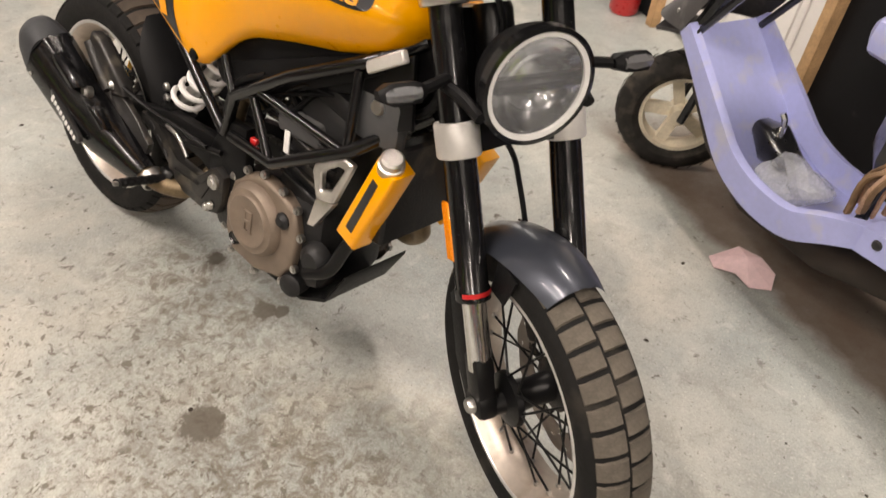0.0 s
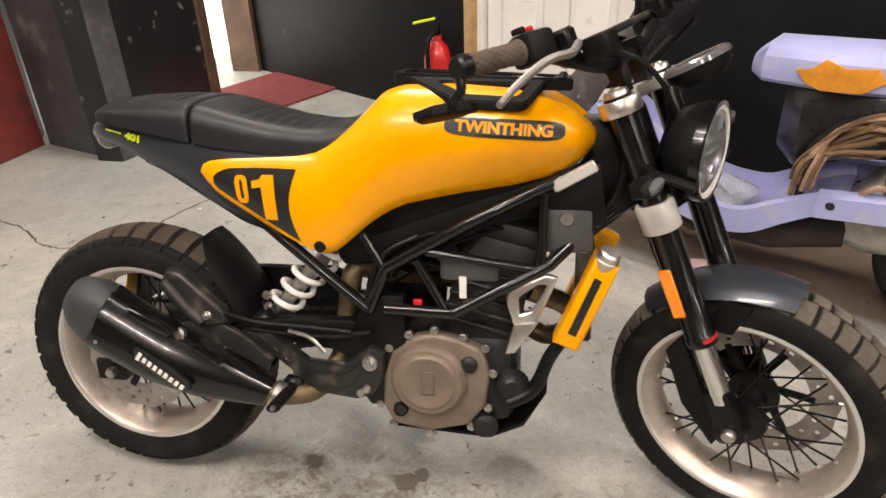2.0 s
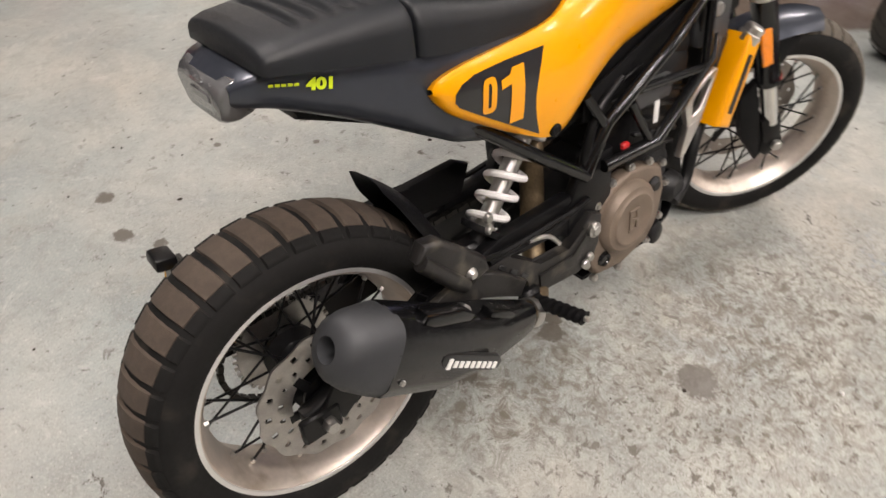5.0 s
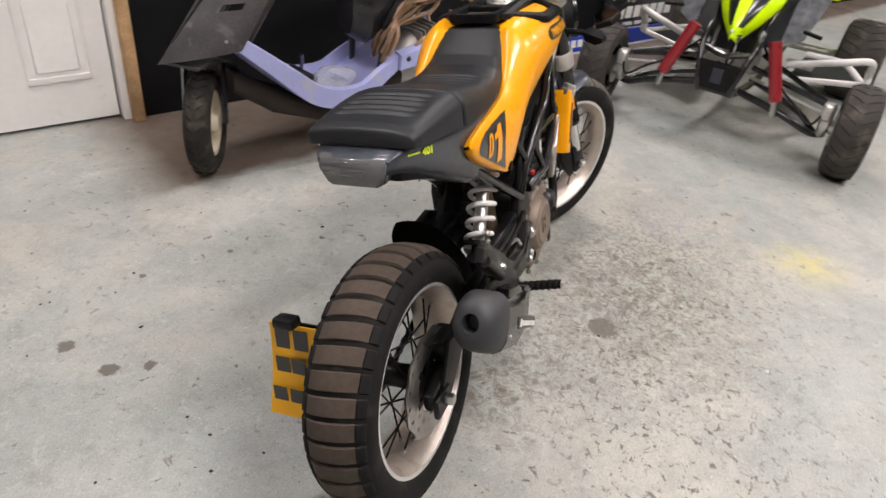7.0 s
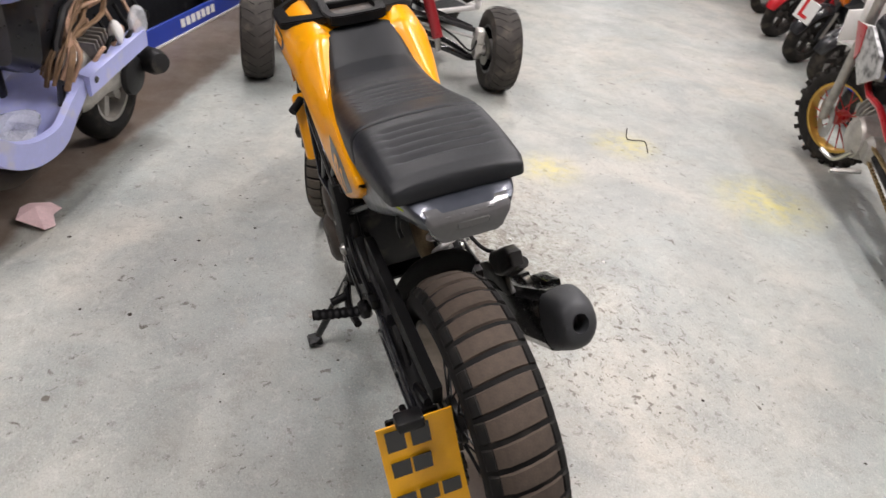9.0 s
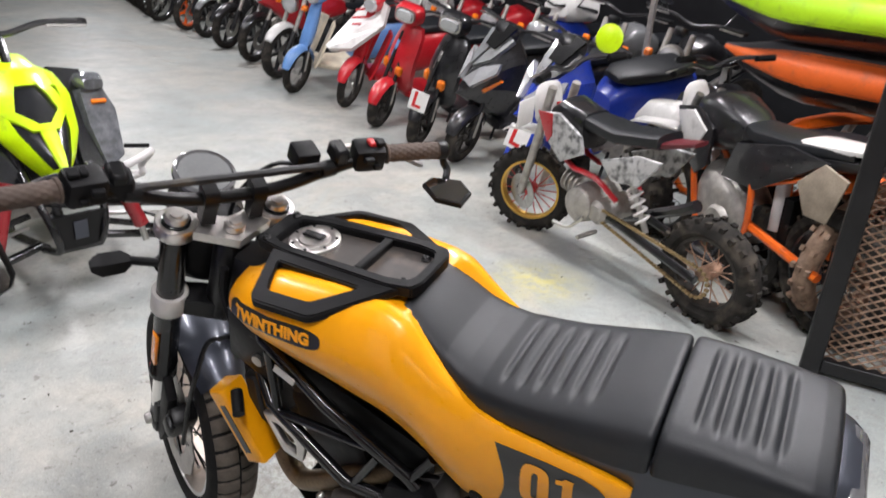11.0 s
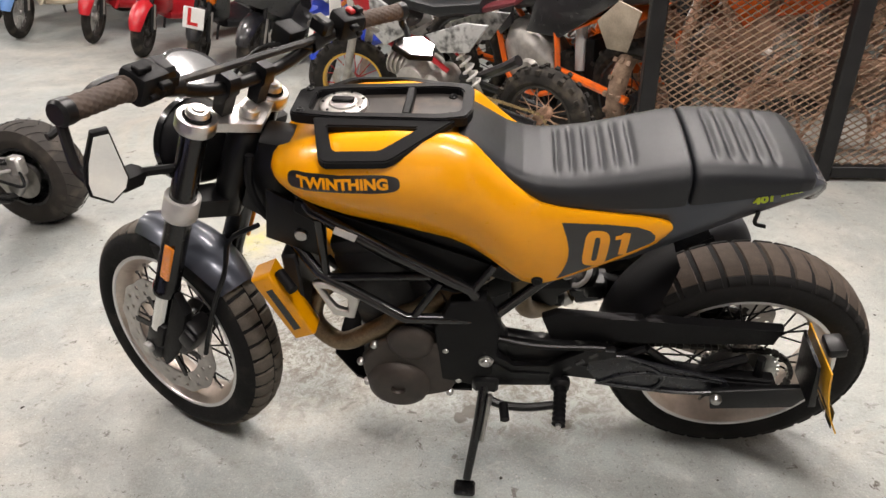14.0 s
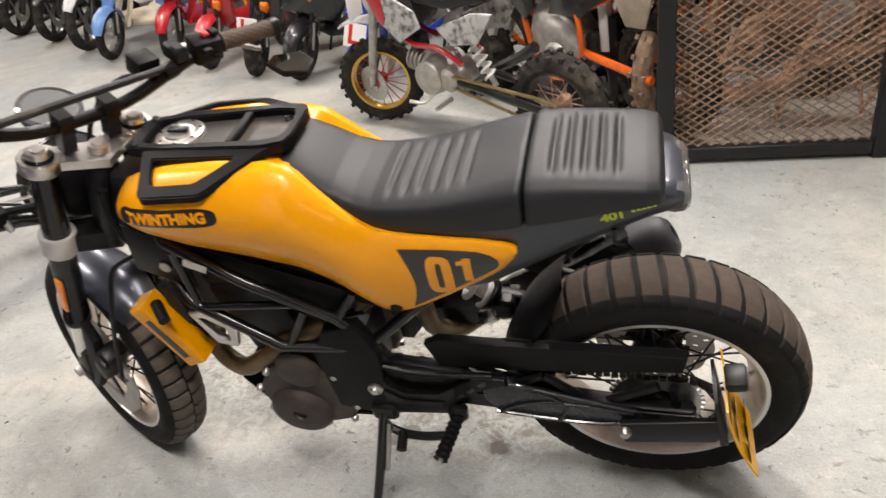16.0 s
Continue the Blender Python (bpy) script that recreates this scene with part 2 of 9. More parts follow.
def tube(bm, pts, r, n=10, curve=5, caps=True):
    """Round tube along pts; r is one radius or one for each end."""
    path = smooth_path(pts, curve) if curve > 1 else [Vector(q) for q in pts]
    r0, r1 = r if isinstance(r, tuple) else (r, r)
    rings, ref = [], None
    for i, q in enumerate(path):
        d = (path[min(i + 1, len(path) - 1)] - path[max(i - 1, 0)]).normalized()
        if ref is None:
            ref = d.orthogonal().normalized()
        ref = (ref - d * ref.dot(d)).normalized()
        s = d.cross(ref)
        rr = r0 + (r1 - r0) * i / max(1, len(path) - 1)
        rings.append([bm.verts.new(q + (ref * math.cos(a) + s * math.sin(a)) * rr) for a in [2 * math.pi * k / n for k in range(n)]])
    for a, b in zip(rings, rings[1:]):
        for k in range(n):
            bm.faces.new((a[k], a[(k + 1) % n], b[(k + 1) % n], b[k]))
    if caps:
        bm.faces.new(rings[0])
        bm.faces.new(rings[-1])
    return bm


def lathe(bm, profile, origin=(0, 0, 0), axis=(0, 0, 1), n=32, a0=0.0, a1=360.0):
    """Turns a profile of (radius, height) about an axis."""
    rot = Vector((0, 0, 1)).rotation_difference(Vector(axis)).to_matrix().to_4x4()
    m = Matrix.Translation(origin) @ rot
    full = a1 - a0 >= 359.9
    cols = n if full else n + 1
    ring = []
    for k in range(cols):
        a = radians(a0 + (a1 - a0) * k / n)
        ring.append([bm.verts.new(m @ Vector((r * math.cos(a), r * math.sin(a), h))) for r, h in profile])
    for k in range(n):
        a, b = ring[k], ring[(k + 1) % cols]
        for i in range(len(profile) - 1):
            vs = [a[i], b[i], b[i + 1], a[i + 1]]
            co = []
            for v in vs:
                if not any((v.co - w.co).length < 1e-7 for w in co):
                    co.append(v)
            if len(co) > 2:
                bm.faces.new(co)
    return bm


def prism(bm, outline, y0, y1, bevel=0.0, seg=2, shape=None):
    """A flat piece: outline in (x, z), from y0 to y1. shape(x, z) moves the pair of faces in y."""
    a = [bm.verts.new((x, y0 + (shape(x, z) if shape else 0), z)) for x, z in outline]
    b = [bm.verts.new((x, y1 + (shape(x, z) if shape else 0), z)) for x, z in outline]
    n = len(outline)
    fs = [bm.faces.new(a), bm.faces.new(b[::-1])]
    for i in range(n):
        fs.append(bm.faces.new((a[i], b[i], b[(i + 1) % n], a[(i + 1) % n])))
    if bevel:
        es = list({e for f in fs[:2] for e in f.edges})
        bmesh.ops.bevel(bm, geom=es, offset=bevel, segments=seg, affect="EDGES", profile=0.5)
    bmesh.ops.triangulate(bm, faces=[f for f in bm.faces if len(f.verts) > 4])
    return bm


def loft(bm, rings, caps=True, closed=True):
    vs = [[bm.verts.new(p) for p in r] for r in rings]
    n = len(vs[0])
    for a, b in zip(vs, vs[1:]):
        for k in range(n if closed else n - 1):
            bm.faces.new((a[k], a[(k + 1) % n], b[(k + 1) % n], b[k]))
    if caps:
        bm.faces.new(vs[0])
        bm.faces.new(vs[-1][::-1])
    return bm


def frame_piece(bm, outline, inset, y0, y1, bevel=0.0):
    """An outline in (x, z) with a hole of the same shape, inset towards its middle."""
    cx, cz = sum(p[0] for p in outline) / len(outline), sum(p[1] for p in outline) / len(outline)
    inner = []
    for x, z in outline:
        d = Vector((x - cx, z - cz))
        k = max(0.0, 1 - inset / d.length)
        inner.append((cx + d.x * k, cz + d.y * k))
    n = len(outline)
    L = [[bm.verts.new((x, y, z)) for x, z in o] for o in (outline, inner) for y in (y0, y1)]
    for i in range(n):
        j = (i + 1) % n
        bm.faces.new((L[0][i], L[0][j], L[1][j], L[1][i]))
        bm.faces.new((L[2][i], L[3][i], L[3][j], L[2][j]))
        bm.faces.new((L[0][i], L[2][i], L[2][j], L[0][j]))
        bm.faces.new((L[1][i], L[1][j], L[3][j], L[3][i]))
    if bevel:
        bmesh.ops.bevel(bm, geom=list(bm.edges), offset=bevel, segments=1, affect="EDGES")
    return bm


def interp(table, x):
    """Smooth look-up in rows of (x, a, b, ...)."""
    if x <= table[0][0]:
        return table[0][1:]
    for a, b in zip(table, table[1:]):
        if x <= b[0]:
            u = (x - a[0]) / (b[0] - a[0])
            return tuple(p + (q - p) * u for p, q in zip(a[1:], b[1:]))
    return table[-1][1:]


def letters(text, size, depth, material, parent, m, label="", name="lettering", bold=0.0):
    c = bpy.data.curves.new(name, "FONT")
    c.body, c.size, c.extrude, c.align_x, c.align_y, c.offset = text, size, depth, "CENTER", "CENTER", bold
    o = bpy.data.objects.new(name, c)
    me = bpy.data.meshes.new_from_object(o)
    bpy.data.objects.remove(o)
    me.transform(m)
    me.materials.append(material)
    ob = new(name, me)
    ob.parent = parent
    if label:
        ob["label"] = label
    return ob


B = bmesh.new


CRACK = mat("crack_dirt", (0.07, 0.06, 0.05), 0.95, 0, 0.3, 40)

# ---- the workshop ----
def structure(name, bm, material, label, category):
    return tagged(part(name, bm, material), label, category, kind="structure")


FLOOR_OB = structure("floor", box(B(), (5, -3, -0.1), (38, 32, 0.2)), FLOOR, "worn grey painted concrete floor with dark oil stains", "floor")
structure("ceiling", box(B(), (5, -3, CEILING + 0.1), (38, 32, 0.2)), mat("ceiling_board", (0.16, 0.16, 0.155), 0.8, 0, 0.1, 2), "plain dim grey workshop ceiling", "ceiling")


def wall(name, a, b, h0, h1, thick=0.14, material=None, label="black painted workshop wall with scuffs", category="wall"):
    """A wall from a to b in plan, its visible face on the line, its thickness to the left of a -> b."""
    a, b = Vector((*a, 0)), Vector((*b, 0))
    d = b - a
    ang = math.atan2(d.y, d.x)
    m = Matrix.Translation(a) @ Matrix.Rotation(ang, 4, "Z")
    return structure(name, box(B(), (d.length / 2, thick / 2, (h0 + h1) / 2), (d.length, thick, h1 - h0), m=m), material or WALLBLACK, label, category)


def along(s, off=0.0, z=0.0):
    """A place on the door wall: s metres from the door's edge towards the entrance, off metres out of the wall."""
    return Vector((1.235 - 0.857 * s - 0.515 * off, 1.945 + 0.515 * s - 0.857 * off, z))


DOORTURN = Matrix.Rotation(math.atan2(-0.515, 0.857), 4, "Z")


def wall_point(s):
    p = along(s)
    return (p.x, p.y)


# the wall with the white door: solid on both sides of it and over it
wall("wall_door_side", wall_point(3.02), wall_point(0.98), 0, CEILING)
wall("wall_scooter_side", wall_point(0.0), wall_point(-22.0), 0, CEILING)
wall("wall_over_door", wall_point(0.98), wall_point(0.0), 2.06, CEILING)


def door_1():
    d = thing("door_1", "white panelled interior door, closed, scuffed at the bottom", "door", Matrix.Translation(along(0.49)) @ DOORTURN, kind="structure")
    bm = box(B(), (0, 0.05, 1.005), (0.80, 0.04, 1.98), 0.003)
    part("door_leaf", bm, DOORWHITE, d)
    for px in (-0.19, 0.19):
        for z0, z1 in ((0.2, 0.82), (0.98, 1.5), (1.6, 1.88)):
            bm = B()
            o = [(px - 0.125, z0), (px + 0.125, z0), (px + 0.125, z1), (px - 0.125, z1)]
            frame_piece(bm, o, 0.03, 0.021, 0.03, 0.003)
            part("panel_moulding", bm, DOORWHITE, d)
            part("raised_panel", box(B(), (px, 0.028, (z0 + z1) / 2), (0.17, 0.012, z1 - z0 - 0.09), 0.005), DOORWHITE, d)
    for sx in (-1, 1):
        part("door_stop", box(B(), (sx * 0.425, 0.03, 1.02), (0.035, 0.07, 2.04), 0.003), DOORWHITE, d)
        part("timber_jamb", box(B(), (sx * 0.466, 0.01, 1.03), (0.05, 0.12, 2.06), 0.003), WOOD, d, "bare timber door jamb")
    part("timber_head", box(B(), (0, 0.01, 2.045), (0.98, 0.12, 0.03), 0.003), WOOD, d)
    part("door_handle", tube(B(), [(-0.34, 0.03, 1.0), (-0.34, -0.03, 1.0), (-0.24, -0.035, 1.0)], 0.009), STEEL, d)


door_1()

# entrance wall at the end, with an open doorway to daylight; its face looks along +x
REDBROWN = mat("red_brown_gloss_paint", (0.17, 0.03, 0.024), 0.4, 0, 0.2, 5, dirt=(0.06, 0.03, 0.025), dirt_amount=0.2)
BOARD = mat("scuffed_black_board", (0.012, 0.012, 0.014), 0.45, 0, 0.3, 4, dirt=(0.42, 0.42, 0.42), dirt_amount=-0.06, dirt_scale=8)
GREYWALL = mat("dark_grey_wall_paint", (0.055, 0.054, 0.057), 0.6, 0, 0.45, 2.5, dirt=(0.22, 0.21, 0.20), dirt_amount=0.12, dirt_scale=5)
BROWNTIMBER = mat("worn_brown_timber", (0.11, 0.065, 0.04), 0.6, 0, 0.35, 9, bump=0.3)
wall("wall_entrance_over", (-1.25, 2.72), (-1.25, 3.46), 2.05, CEILING)
wall("wall_entrance_near", (-1.25, 1.76), (-1.25, 2.72), 0, CEILING, 0.14, BOARD, "black scuffed board wall beside the doorway")
wall("wall_pillar_face", (-1.80, 1.94), (-1.25, 1.76), 0, CEILING, 0.14, GREYWALL, "dusty dark grey painted wall")
wall("wall_side", (-3.75, -2.0), (-2.33, 1.72), 0, CEILING, 0.14, mat("scuffed_white_sheet", (0.62, 0.6, 0.59), 0.5, 0, 0.12, 3, dirt=(0.4, 0.37, 0.35), dirt_amount=0.1, dirt_scale=5), "white scuffed sheet wall")
wall("wall_jamb", (-2.33, 1.72), (-1.88, 1.97), 0, CEILING)
structure("post", box(B(), (-1.93, 1.80, 1.25), (0.18, 0.29, 2.5), 0.006, pose(-1.93, 1.80, 0, 0, 0, -10) @ pose(1.93, -1.80, 0)), REDBROWN, "dark red painted timber post", "post")
for y0, y1 in ((2.722, 2.81), (3.38, 3.455)):
    structure("door_frame_jamb", box(B(), (-1.33, (y0 + y1) / 2, 1.02), (0.2, y1 - y0, 2.04), 0.004), BROWNTIMBER, "worn brown timber doorway jamb", "door frame")
structure("daylight_backdrop", box(B(), (-1.75, 3.25, 1.1), (0.02, 2.2, 2.6), 0), mat("daylight", (0.9, 0.92, 0.95), 0.8, 0, 0.02, 2, emit=(0.95, 0.97, 1.0), power=4.0), "bright overexposed daylight outside the doorway", "backdrop")
tagged(part("door_mat", box(B(), (0, 0, 0.008), (0.62, 0.66, 0.016), 0.004, pose(-0.93, 2.98, 0, 0, 0, 152)), mat("red_carpet", (0.2, 0.035, 0.035), 0.95, 0, 0.25, 40, bump=0.6, bump_scale=300)), "dull red carpet mat on the floor by the doorway", "door mat")

# the long dark wall behind the row, and plain walls that close the place
wall("wall_row", (22, -17.2), (-4.5, -4.3), 0, CEILING)
wall("wall_back", (-4.5, -4.3), (-3.75, -2.0), 0, CEILING)
wall("wall_far", wall_point(-22.0), (22, -17.2), 0, CEILING)


def extinguisher():
    e = thing("fire_extinguisher", "red fire extinguisher standing by the black wall", "fire extinguisher", Matrix.Translation(along(1.13, 0.085, 0.0)))
    part("cylinder", lathe(B(), [(0, 0), (0.062, 0), (0.072, 0.015), (0.072, 0.36), (0.055, 0.42), (0.025, 0.45), (0.025, 0.48), (0, 0.48)], n=24), RED, e)
    part("label_band", lathe(B(), [(0.0726, 0.1), (0.0732, 0.1), (0.0732, 0.26), (0.0726, 0.26)], n=24, a0=170, a1=330), WHITE, e, "white instruction label")
    part("valve", box(B(), (0, 0, 0.51), (0.03, 0.05, 0.06), 0.006), PLASTIC, e)
    part("lever", box(B(), (0.05, 0, 0.55), (0.12, 0.022, 0.012), 0.003, pose(0, 0, 0, 0, -12, 0)), LIME, e, "yellow-green safety tag")
    part("hose", tube(B(), [(0, -0.03, 0.5), (-0.03, -0.09, 0.46), (-0.03, -0.1, 0.3), (-0.01, -0.085, 0.12)], 0.011), PLASTIC, e)
    part("wall_bracket", box(B(), (-0.045, 0.062, 0.4), (0.04, 0.05, 0.08)), STEEL, e)


extinguisher()


def ceiling_light(x, y, turn):
    c = thing("ceiling_light", "white ceiling batten with a glowing tube", "ceiling light", pose(x, y, CEILING, 0, 0, turn), "workshop ceiling lights")
    part("batten", box(B(), (0, 0, -0.035), (1.6, 0.1, 0.07), 0.006), WHITE, c)
    bm = tube(B(), [(-0.76, 0, -0.1), (0.76, 0, -0.1)], 0.028, 10, 1)
    part("lit_tube", bm, TUBE, c, "glowing white tube")


TUBE = mat("lit_tube", (0.9, 0.9, 0.88), 0.4, 0, 0.0, 3, emit=(1.0, 0.96, 0.9), power=10.0)
for lx, ly, turn in LAMPS:
    ceiling_light(lx, ly, turn)


# crack in the floor: thin dark jagged seams
rnd = random.Random(7)
for line in ([(-1.75, 1.22), (-1.44, 1.11), (-1.25, 1.04), (-1.10, 0.94), (-0.95, 0.92), (-0.77, 1.01), (-0.68, 1.25), (-0.60, 1.43), (-0.53, 1.57), (-0.48, 1.80)], [(-0.77, 1.01), (-0.57, 0.99), (-0.40, 1.06)]):
    path = smooth_path([(x, y, 0) for x, y in line], 9)
    bm = B()
    prev = None
    for i, q in enumerate(path):
        w = 0.0022 + 0.0032 * rnd.random()
        o = Vector((rnd.uniform(-0.006, 0.006), rnd.uniform(-0.006, 0.006), 0))
        d = (path[min(i + 1, len(path) - 1)] - path[max(i - 1, 0)]).normalized()
        n = Vector((-d.y, d.x, 0)) * w
        cur = [bm.verts.new(q + o + n + Vector((0, 0, 0.0012))), bm.verts.new(q + o - n + Vector((0, 0, 0.0012)))]
        if prev:
            bm.faces.new((prev[0], prev[1], cur[1], cur[0]))
        prev = cur
    part("crack", bm, CRACK, FLOOR_OB, "dark crack in the concrete", smooth=0)


# ---- the orange motorcycle ----
bike = thing("motorcycle", "orange and black custom roadster motorcycle leaning on its side stand", "motorcycle", pose(0, 0, 0, -11.80, 0, 0) @ pose(0, 0, 0, 0, -1.63, 0) @ pose(-0.02, 0, -0.015))

# steering frame: z up along the forks, turned to the right lock
STEER = pose(1.076, 0.010, 0.907, 0, -21.7, 0) @ pose(0, 0, 0, 0, 0, -27.9)


LIP = mat("machined_rim_lip", (0.74, 0.73, 0.72), 0.38, 0.8, 0.06, 14)


def wheel(name, m, R, W, rim_w, n_blocks, front):
    """Tyre with tread blocks, spoked rim and hub about the y axis of m."""
    T = m
    yaxis = (0, 1, 0)
    prof = [(0.212, -rim_w), (0.226, -W * 0.47), (0.248, -W * 0.5), (R - 0.028, -W * 0.47), (R - 0.013, -W * 0.36), (R - 0.005, -W * 0.2), (R - 0.002, 0)]
    prof = prof + [(r, -y) for r, y in prof[-2::-1]]
    tyre = part(name + "_tyre", lathe(B(), prof, axis=yaxis, n=72), TYRE, bike, "black rubber tyre with dusty tread", m=T)
    crown = lambda y: R - 0.002 - 0.06 * (abs(y) / (W * 0.5)) ** 2.6 * 0.45
    spans = [(-W * 0.345, W * 0.345, TREAD), (-W * 0.46, -W * 0.352, TYRE), (W * 0.352, W * 0.46, TYRE)] if not front else [(-W * 0.42, -W * 0.05, TREADF), (-W * 0.01, W * 0.38, TREADF)]
    step = 360 / n_blocks
    for si, (ya, yb, rubber) in enumerate(spans):
        bm = B()
        k = 7
        rows = []
        for lift in (-0.002, 0.0045):
            for aa in (-0.41, 0.41):
                row = []
                for i in range(k):
                    y = ya + (yb - ya) * i / (k - 1)
                    skew = 0.12 * math.sin(3.1 * (y / W)) if not front else 0.25 * (y / W)
                    inset = 0.06 if lift > 0 else 0
                    a = radians((aa - math.copysign(inset, aa) + skew) * step)
                    r = crown(y) + lift * (0.4 if i in (0, k - 1) else 1)
                    row.append(bm.verts.new((r * math.cos(a), y, r * math.sin(a))))
                rows.append(row)
        for i in range(k - 1):
            bm.faces.new((rows[2][i], rows[2][i + 1], rows[3][i + 1], rows[3][i]))
            bm.faces.new((rows[0][i], rows[0][i + 1], rows[2][i + 1], rows[2][i]))
            bm.faces.new((rows[1][i], rows[1][i + 1], rows[3][i + 1], rows[3][i]))
        for e in (0, -1):
            bm.faces.new((rows[0][e], rows[1][e], rows[3][e], rows[2][e]))
        blk = part("tread_block", bm, rubber, tyre, smooth=30)
        for j in range(n_blocks):
            turn = T @ Matrix.Rotation(radians(-step * (j + (0.5 * si if front else 0))), 4, "Y")
            if j == 0:
                blk.matrix_basis = turn
            else:
                again(blk, turn)
    w = rim_w
    rp = [(r * 0.957, y) for r, y in ((0.228, -w), (0.231, -w + 0.005), (0.222, -w + 0.012), (0.207, -0.03), (0.198, 0), (0.207, 0.03), (0.222, w - 0.012), (0.231, w - 0.005), (0.228, w), (0.215, w), (0.206, w - 0.012), (0.199, 0.028), (0.189, 0), (0.199, -0.028), (0.206, -w + 0.012), (0.215, -w), (0.228, -w))]
    rim = part(name + "_rim", lathe(B(), rp, axis=yaxis, n=72), RIM, bike, "silver spoked rim with brake dust", m=T)
    for sg in (1, -1):
        part("rim_lip", lathe(B(), [(0.2235, sg * (w - 0.003)), (0.2235, sg * (w + 0.0025)), (0.2085, sg * (w + 0.0025)), (0.2055, sg * (w - 0.004))], axis=yaxis, n=72), LIP, rim, "bright machined rim lip", m=T)
    hw = 0.055
    hp = [(0.012, -hw - 0.03), (0.02, -hw - 0.03), (0.024, -hw - 0.008), (0.05, -hw), (0.052, -hw + 0.012), (0.03, -hw + 0.022), (0.027, 0), (0.03, hw - 0.022), (0.052, hw - 0.012), (0.05, hw), (0.024, hw + 0.008), (0.02, hw + 0.03), (0.012, hw + 0.03)]
    part(name + "_hub", lathe(B(), hp, axis=yaxis, n=28), BLACK, bike, m=T)
    sp = tube(B(), [(0.046, 0.05, 0.0), (0.158, 0.012, 0.103)], 0.0024, 6, 1)
    spoke = part("spoke", sp, BLACK, rim, smooth=60)
    nip = part("spoke_nipple", tube(B(), [(0.150, 0.014, 0.0965), (0.159, 0.012, 0.1035)], 0.0052, 6, 1), STEEL, rim)
    first = True
    for j in range(32):
        side = 1 if j % 2 else -1
        mir = 1 if (j // 2) % 2 else -1
        mm = T @ Matrix.Rotation(radians(-j * 11.25 + mir * 14), 4, "Y") @ Matrix.Diagonal((1, side, mir, 1))
        for o in (spoke, nip):
            if first:
                o.matrix_basis = mm
            else:
                again(o, mm)
        first = False
    return tyre, rim


DISCSTEEL = mat("worn_disc_steel", (0.42, 0.4, 0.38), 0.38, 0.95, 0.15, 30)


def disc(name, m, r0, r1, y, holes, parent_label):
    """A thin drilled brake disc: a wavy ring with open holes."""
    bm = B()
    n = 144
    radii = [r0, r0 + (r1 - r0) * 0.25, r0 + (r1 - r0) * 0.42, r0 + (r1 - r0) * 0.62, r0 + (r1 - r0) * 0.8, r1]
    for yy in (y - 0.002, y + 0.002):
        rings = [[bm.verts.new(((r + (0.003 * math.sin(k * 2 * math.pi / n * 12) if r == r1 else 0)) * math.cos(k * 2 * math.pi / n), yy, (r + (0.003 * math.sin(k * 2 * math.pi / n * 12) if r == r1 else 0)) * math.sin(k * 2 * math.pi / n))) for k in range(n)] for r in radii]
        for i in range(len(radii) - 1):
            for k in range(n):
                if (i == 1 and k % 8 in (0, 1)) or (i == 3 and k % 8 in (4, 5)):
                    continue
                bm.faces.new((rings[i][k], rings[i][(k + 1) % n], rings[i + 1][(k + 1) % n], rings[i + 1][k]))
    d = part(name, bm, DISCSTEEL, bike, parent_label, m=m, smooth=0)
    cb_ = lathe(B(), [(0.028, y - 0.004), (0.045, y - 0.003), (0.045, y + 0.003), (0.028, y + 0.004)], axis=(0, 1, 0), n=24)
    arm = part("disc_carrier", cb_, BLACK, d)
    arm.matrix_basis = m
    for k in range(6):
        part("carrier_arm", box(B(), ((0.04 + r0 + 0.008) / 2, y, 0), (r0 + 0.008 - 0.04, 0.005, 0.016), 0, Matrix.Rotation(radians(60 * k), 4, "Y") @ pose(0, 0, 0.012)), BLACK, d, m=m)
    return d


RW = pose(0.031, -0.002, 0.319)
wheel("rear", RW, 0.2935, 0.152, 0.062, 38, False)
FW = STEER @ pose(0.036, 0, -0.694) @ pose(0, 0, 0, 0, 21.7, 0)
wheel("front", FW, 0.2885, 0.118, 0.048, 44, True)
disc("front_brake_disc", FW, 0.105, 0.158, 0.062, 10, "drilled steel brake disc")
disc("rear_brake_disc", RW, 0.066, 0.124, -0.078, 10, "drilled steel brake disc")

# tank cover
TANK = [(0.270, 0.758, 0.770, 0.120, 0.124, 0.121), (0.278, 0.744, 0.781, 0.124, 0.130, 0.126), (0.297, 0.722, 0.788, 0.126, 0.134, 0.128), (0.33, 0.699, 0.792, 0.126, 0.137, 0.128),
        (0.40, 0.655, 0.795, 0.126, 0.138, 0.126), (0.45, 0.627, 0.797, 0.126, 0.138, 0.124), (0.485, 0.608, 0.800, 0.124, 0.139, 0.122), (0.515, 0.600, 0.806, 0.122, 0.141, 0.120), (0.54, 0.608, 0.820, 0.122, 0.145, 0.117),
        (0.575, 0.637, 0.848, 0.122, 0.150, 0.112), (0.61, 0.667, 0.882, 0.121, 0.154, 0.105), (0.645, 0.690, 0.917, 0.120, 0.158, 0.096), (0.68, 0.705, 0.928, 0.118, 0.162, 0.091),
        (0.78, 0.727, 0.930, 0.115, 0.167, 0.093), (0.88, 0.743, 0.921, 0.110, 0.165, 0.093), (0.94, 0.757, 0.905, 0.103, 0.157, 0.085), (0.98, 0.771, 0.886, 0.092, 0.142, 0.072), (1.01, 0.791, 0.865, 0.075, 0.115, 0.052), (1.03, 0.812, 0.846, 0.05, 0.075, 0.03), (1.035, 0.826, 0.834, 0.025, 0.03, 0.02)]


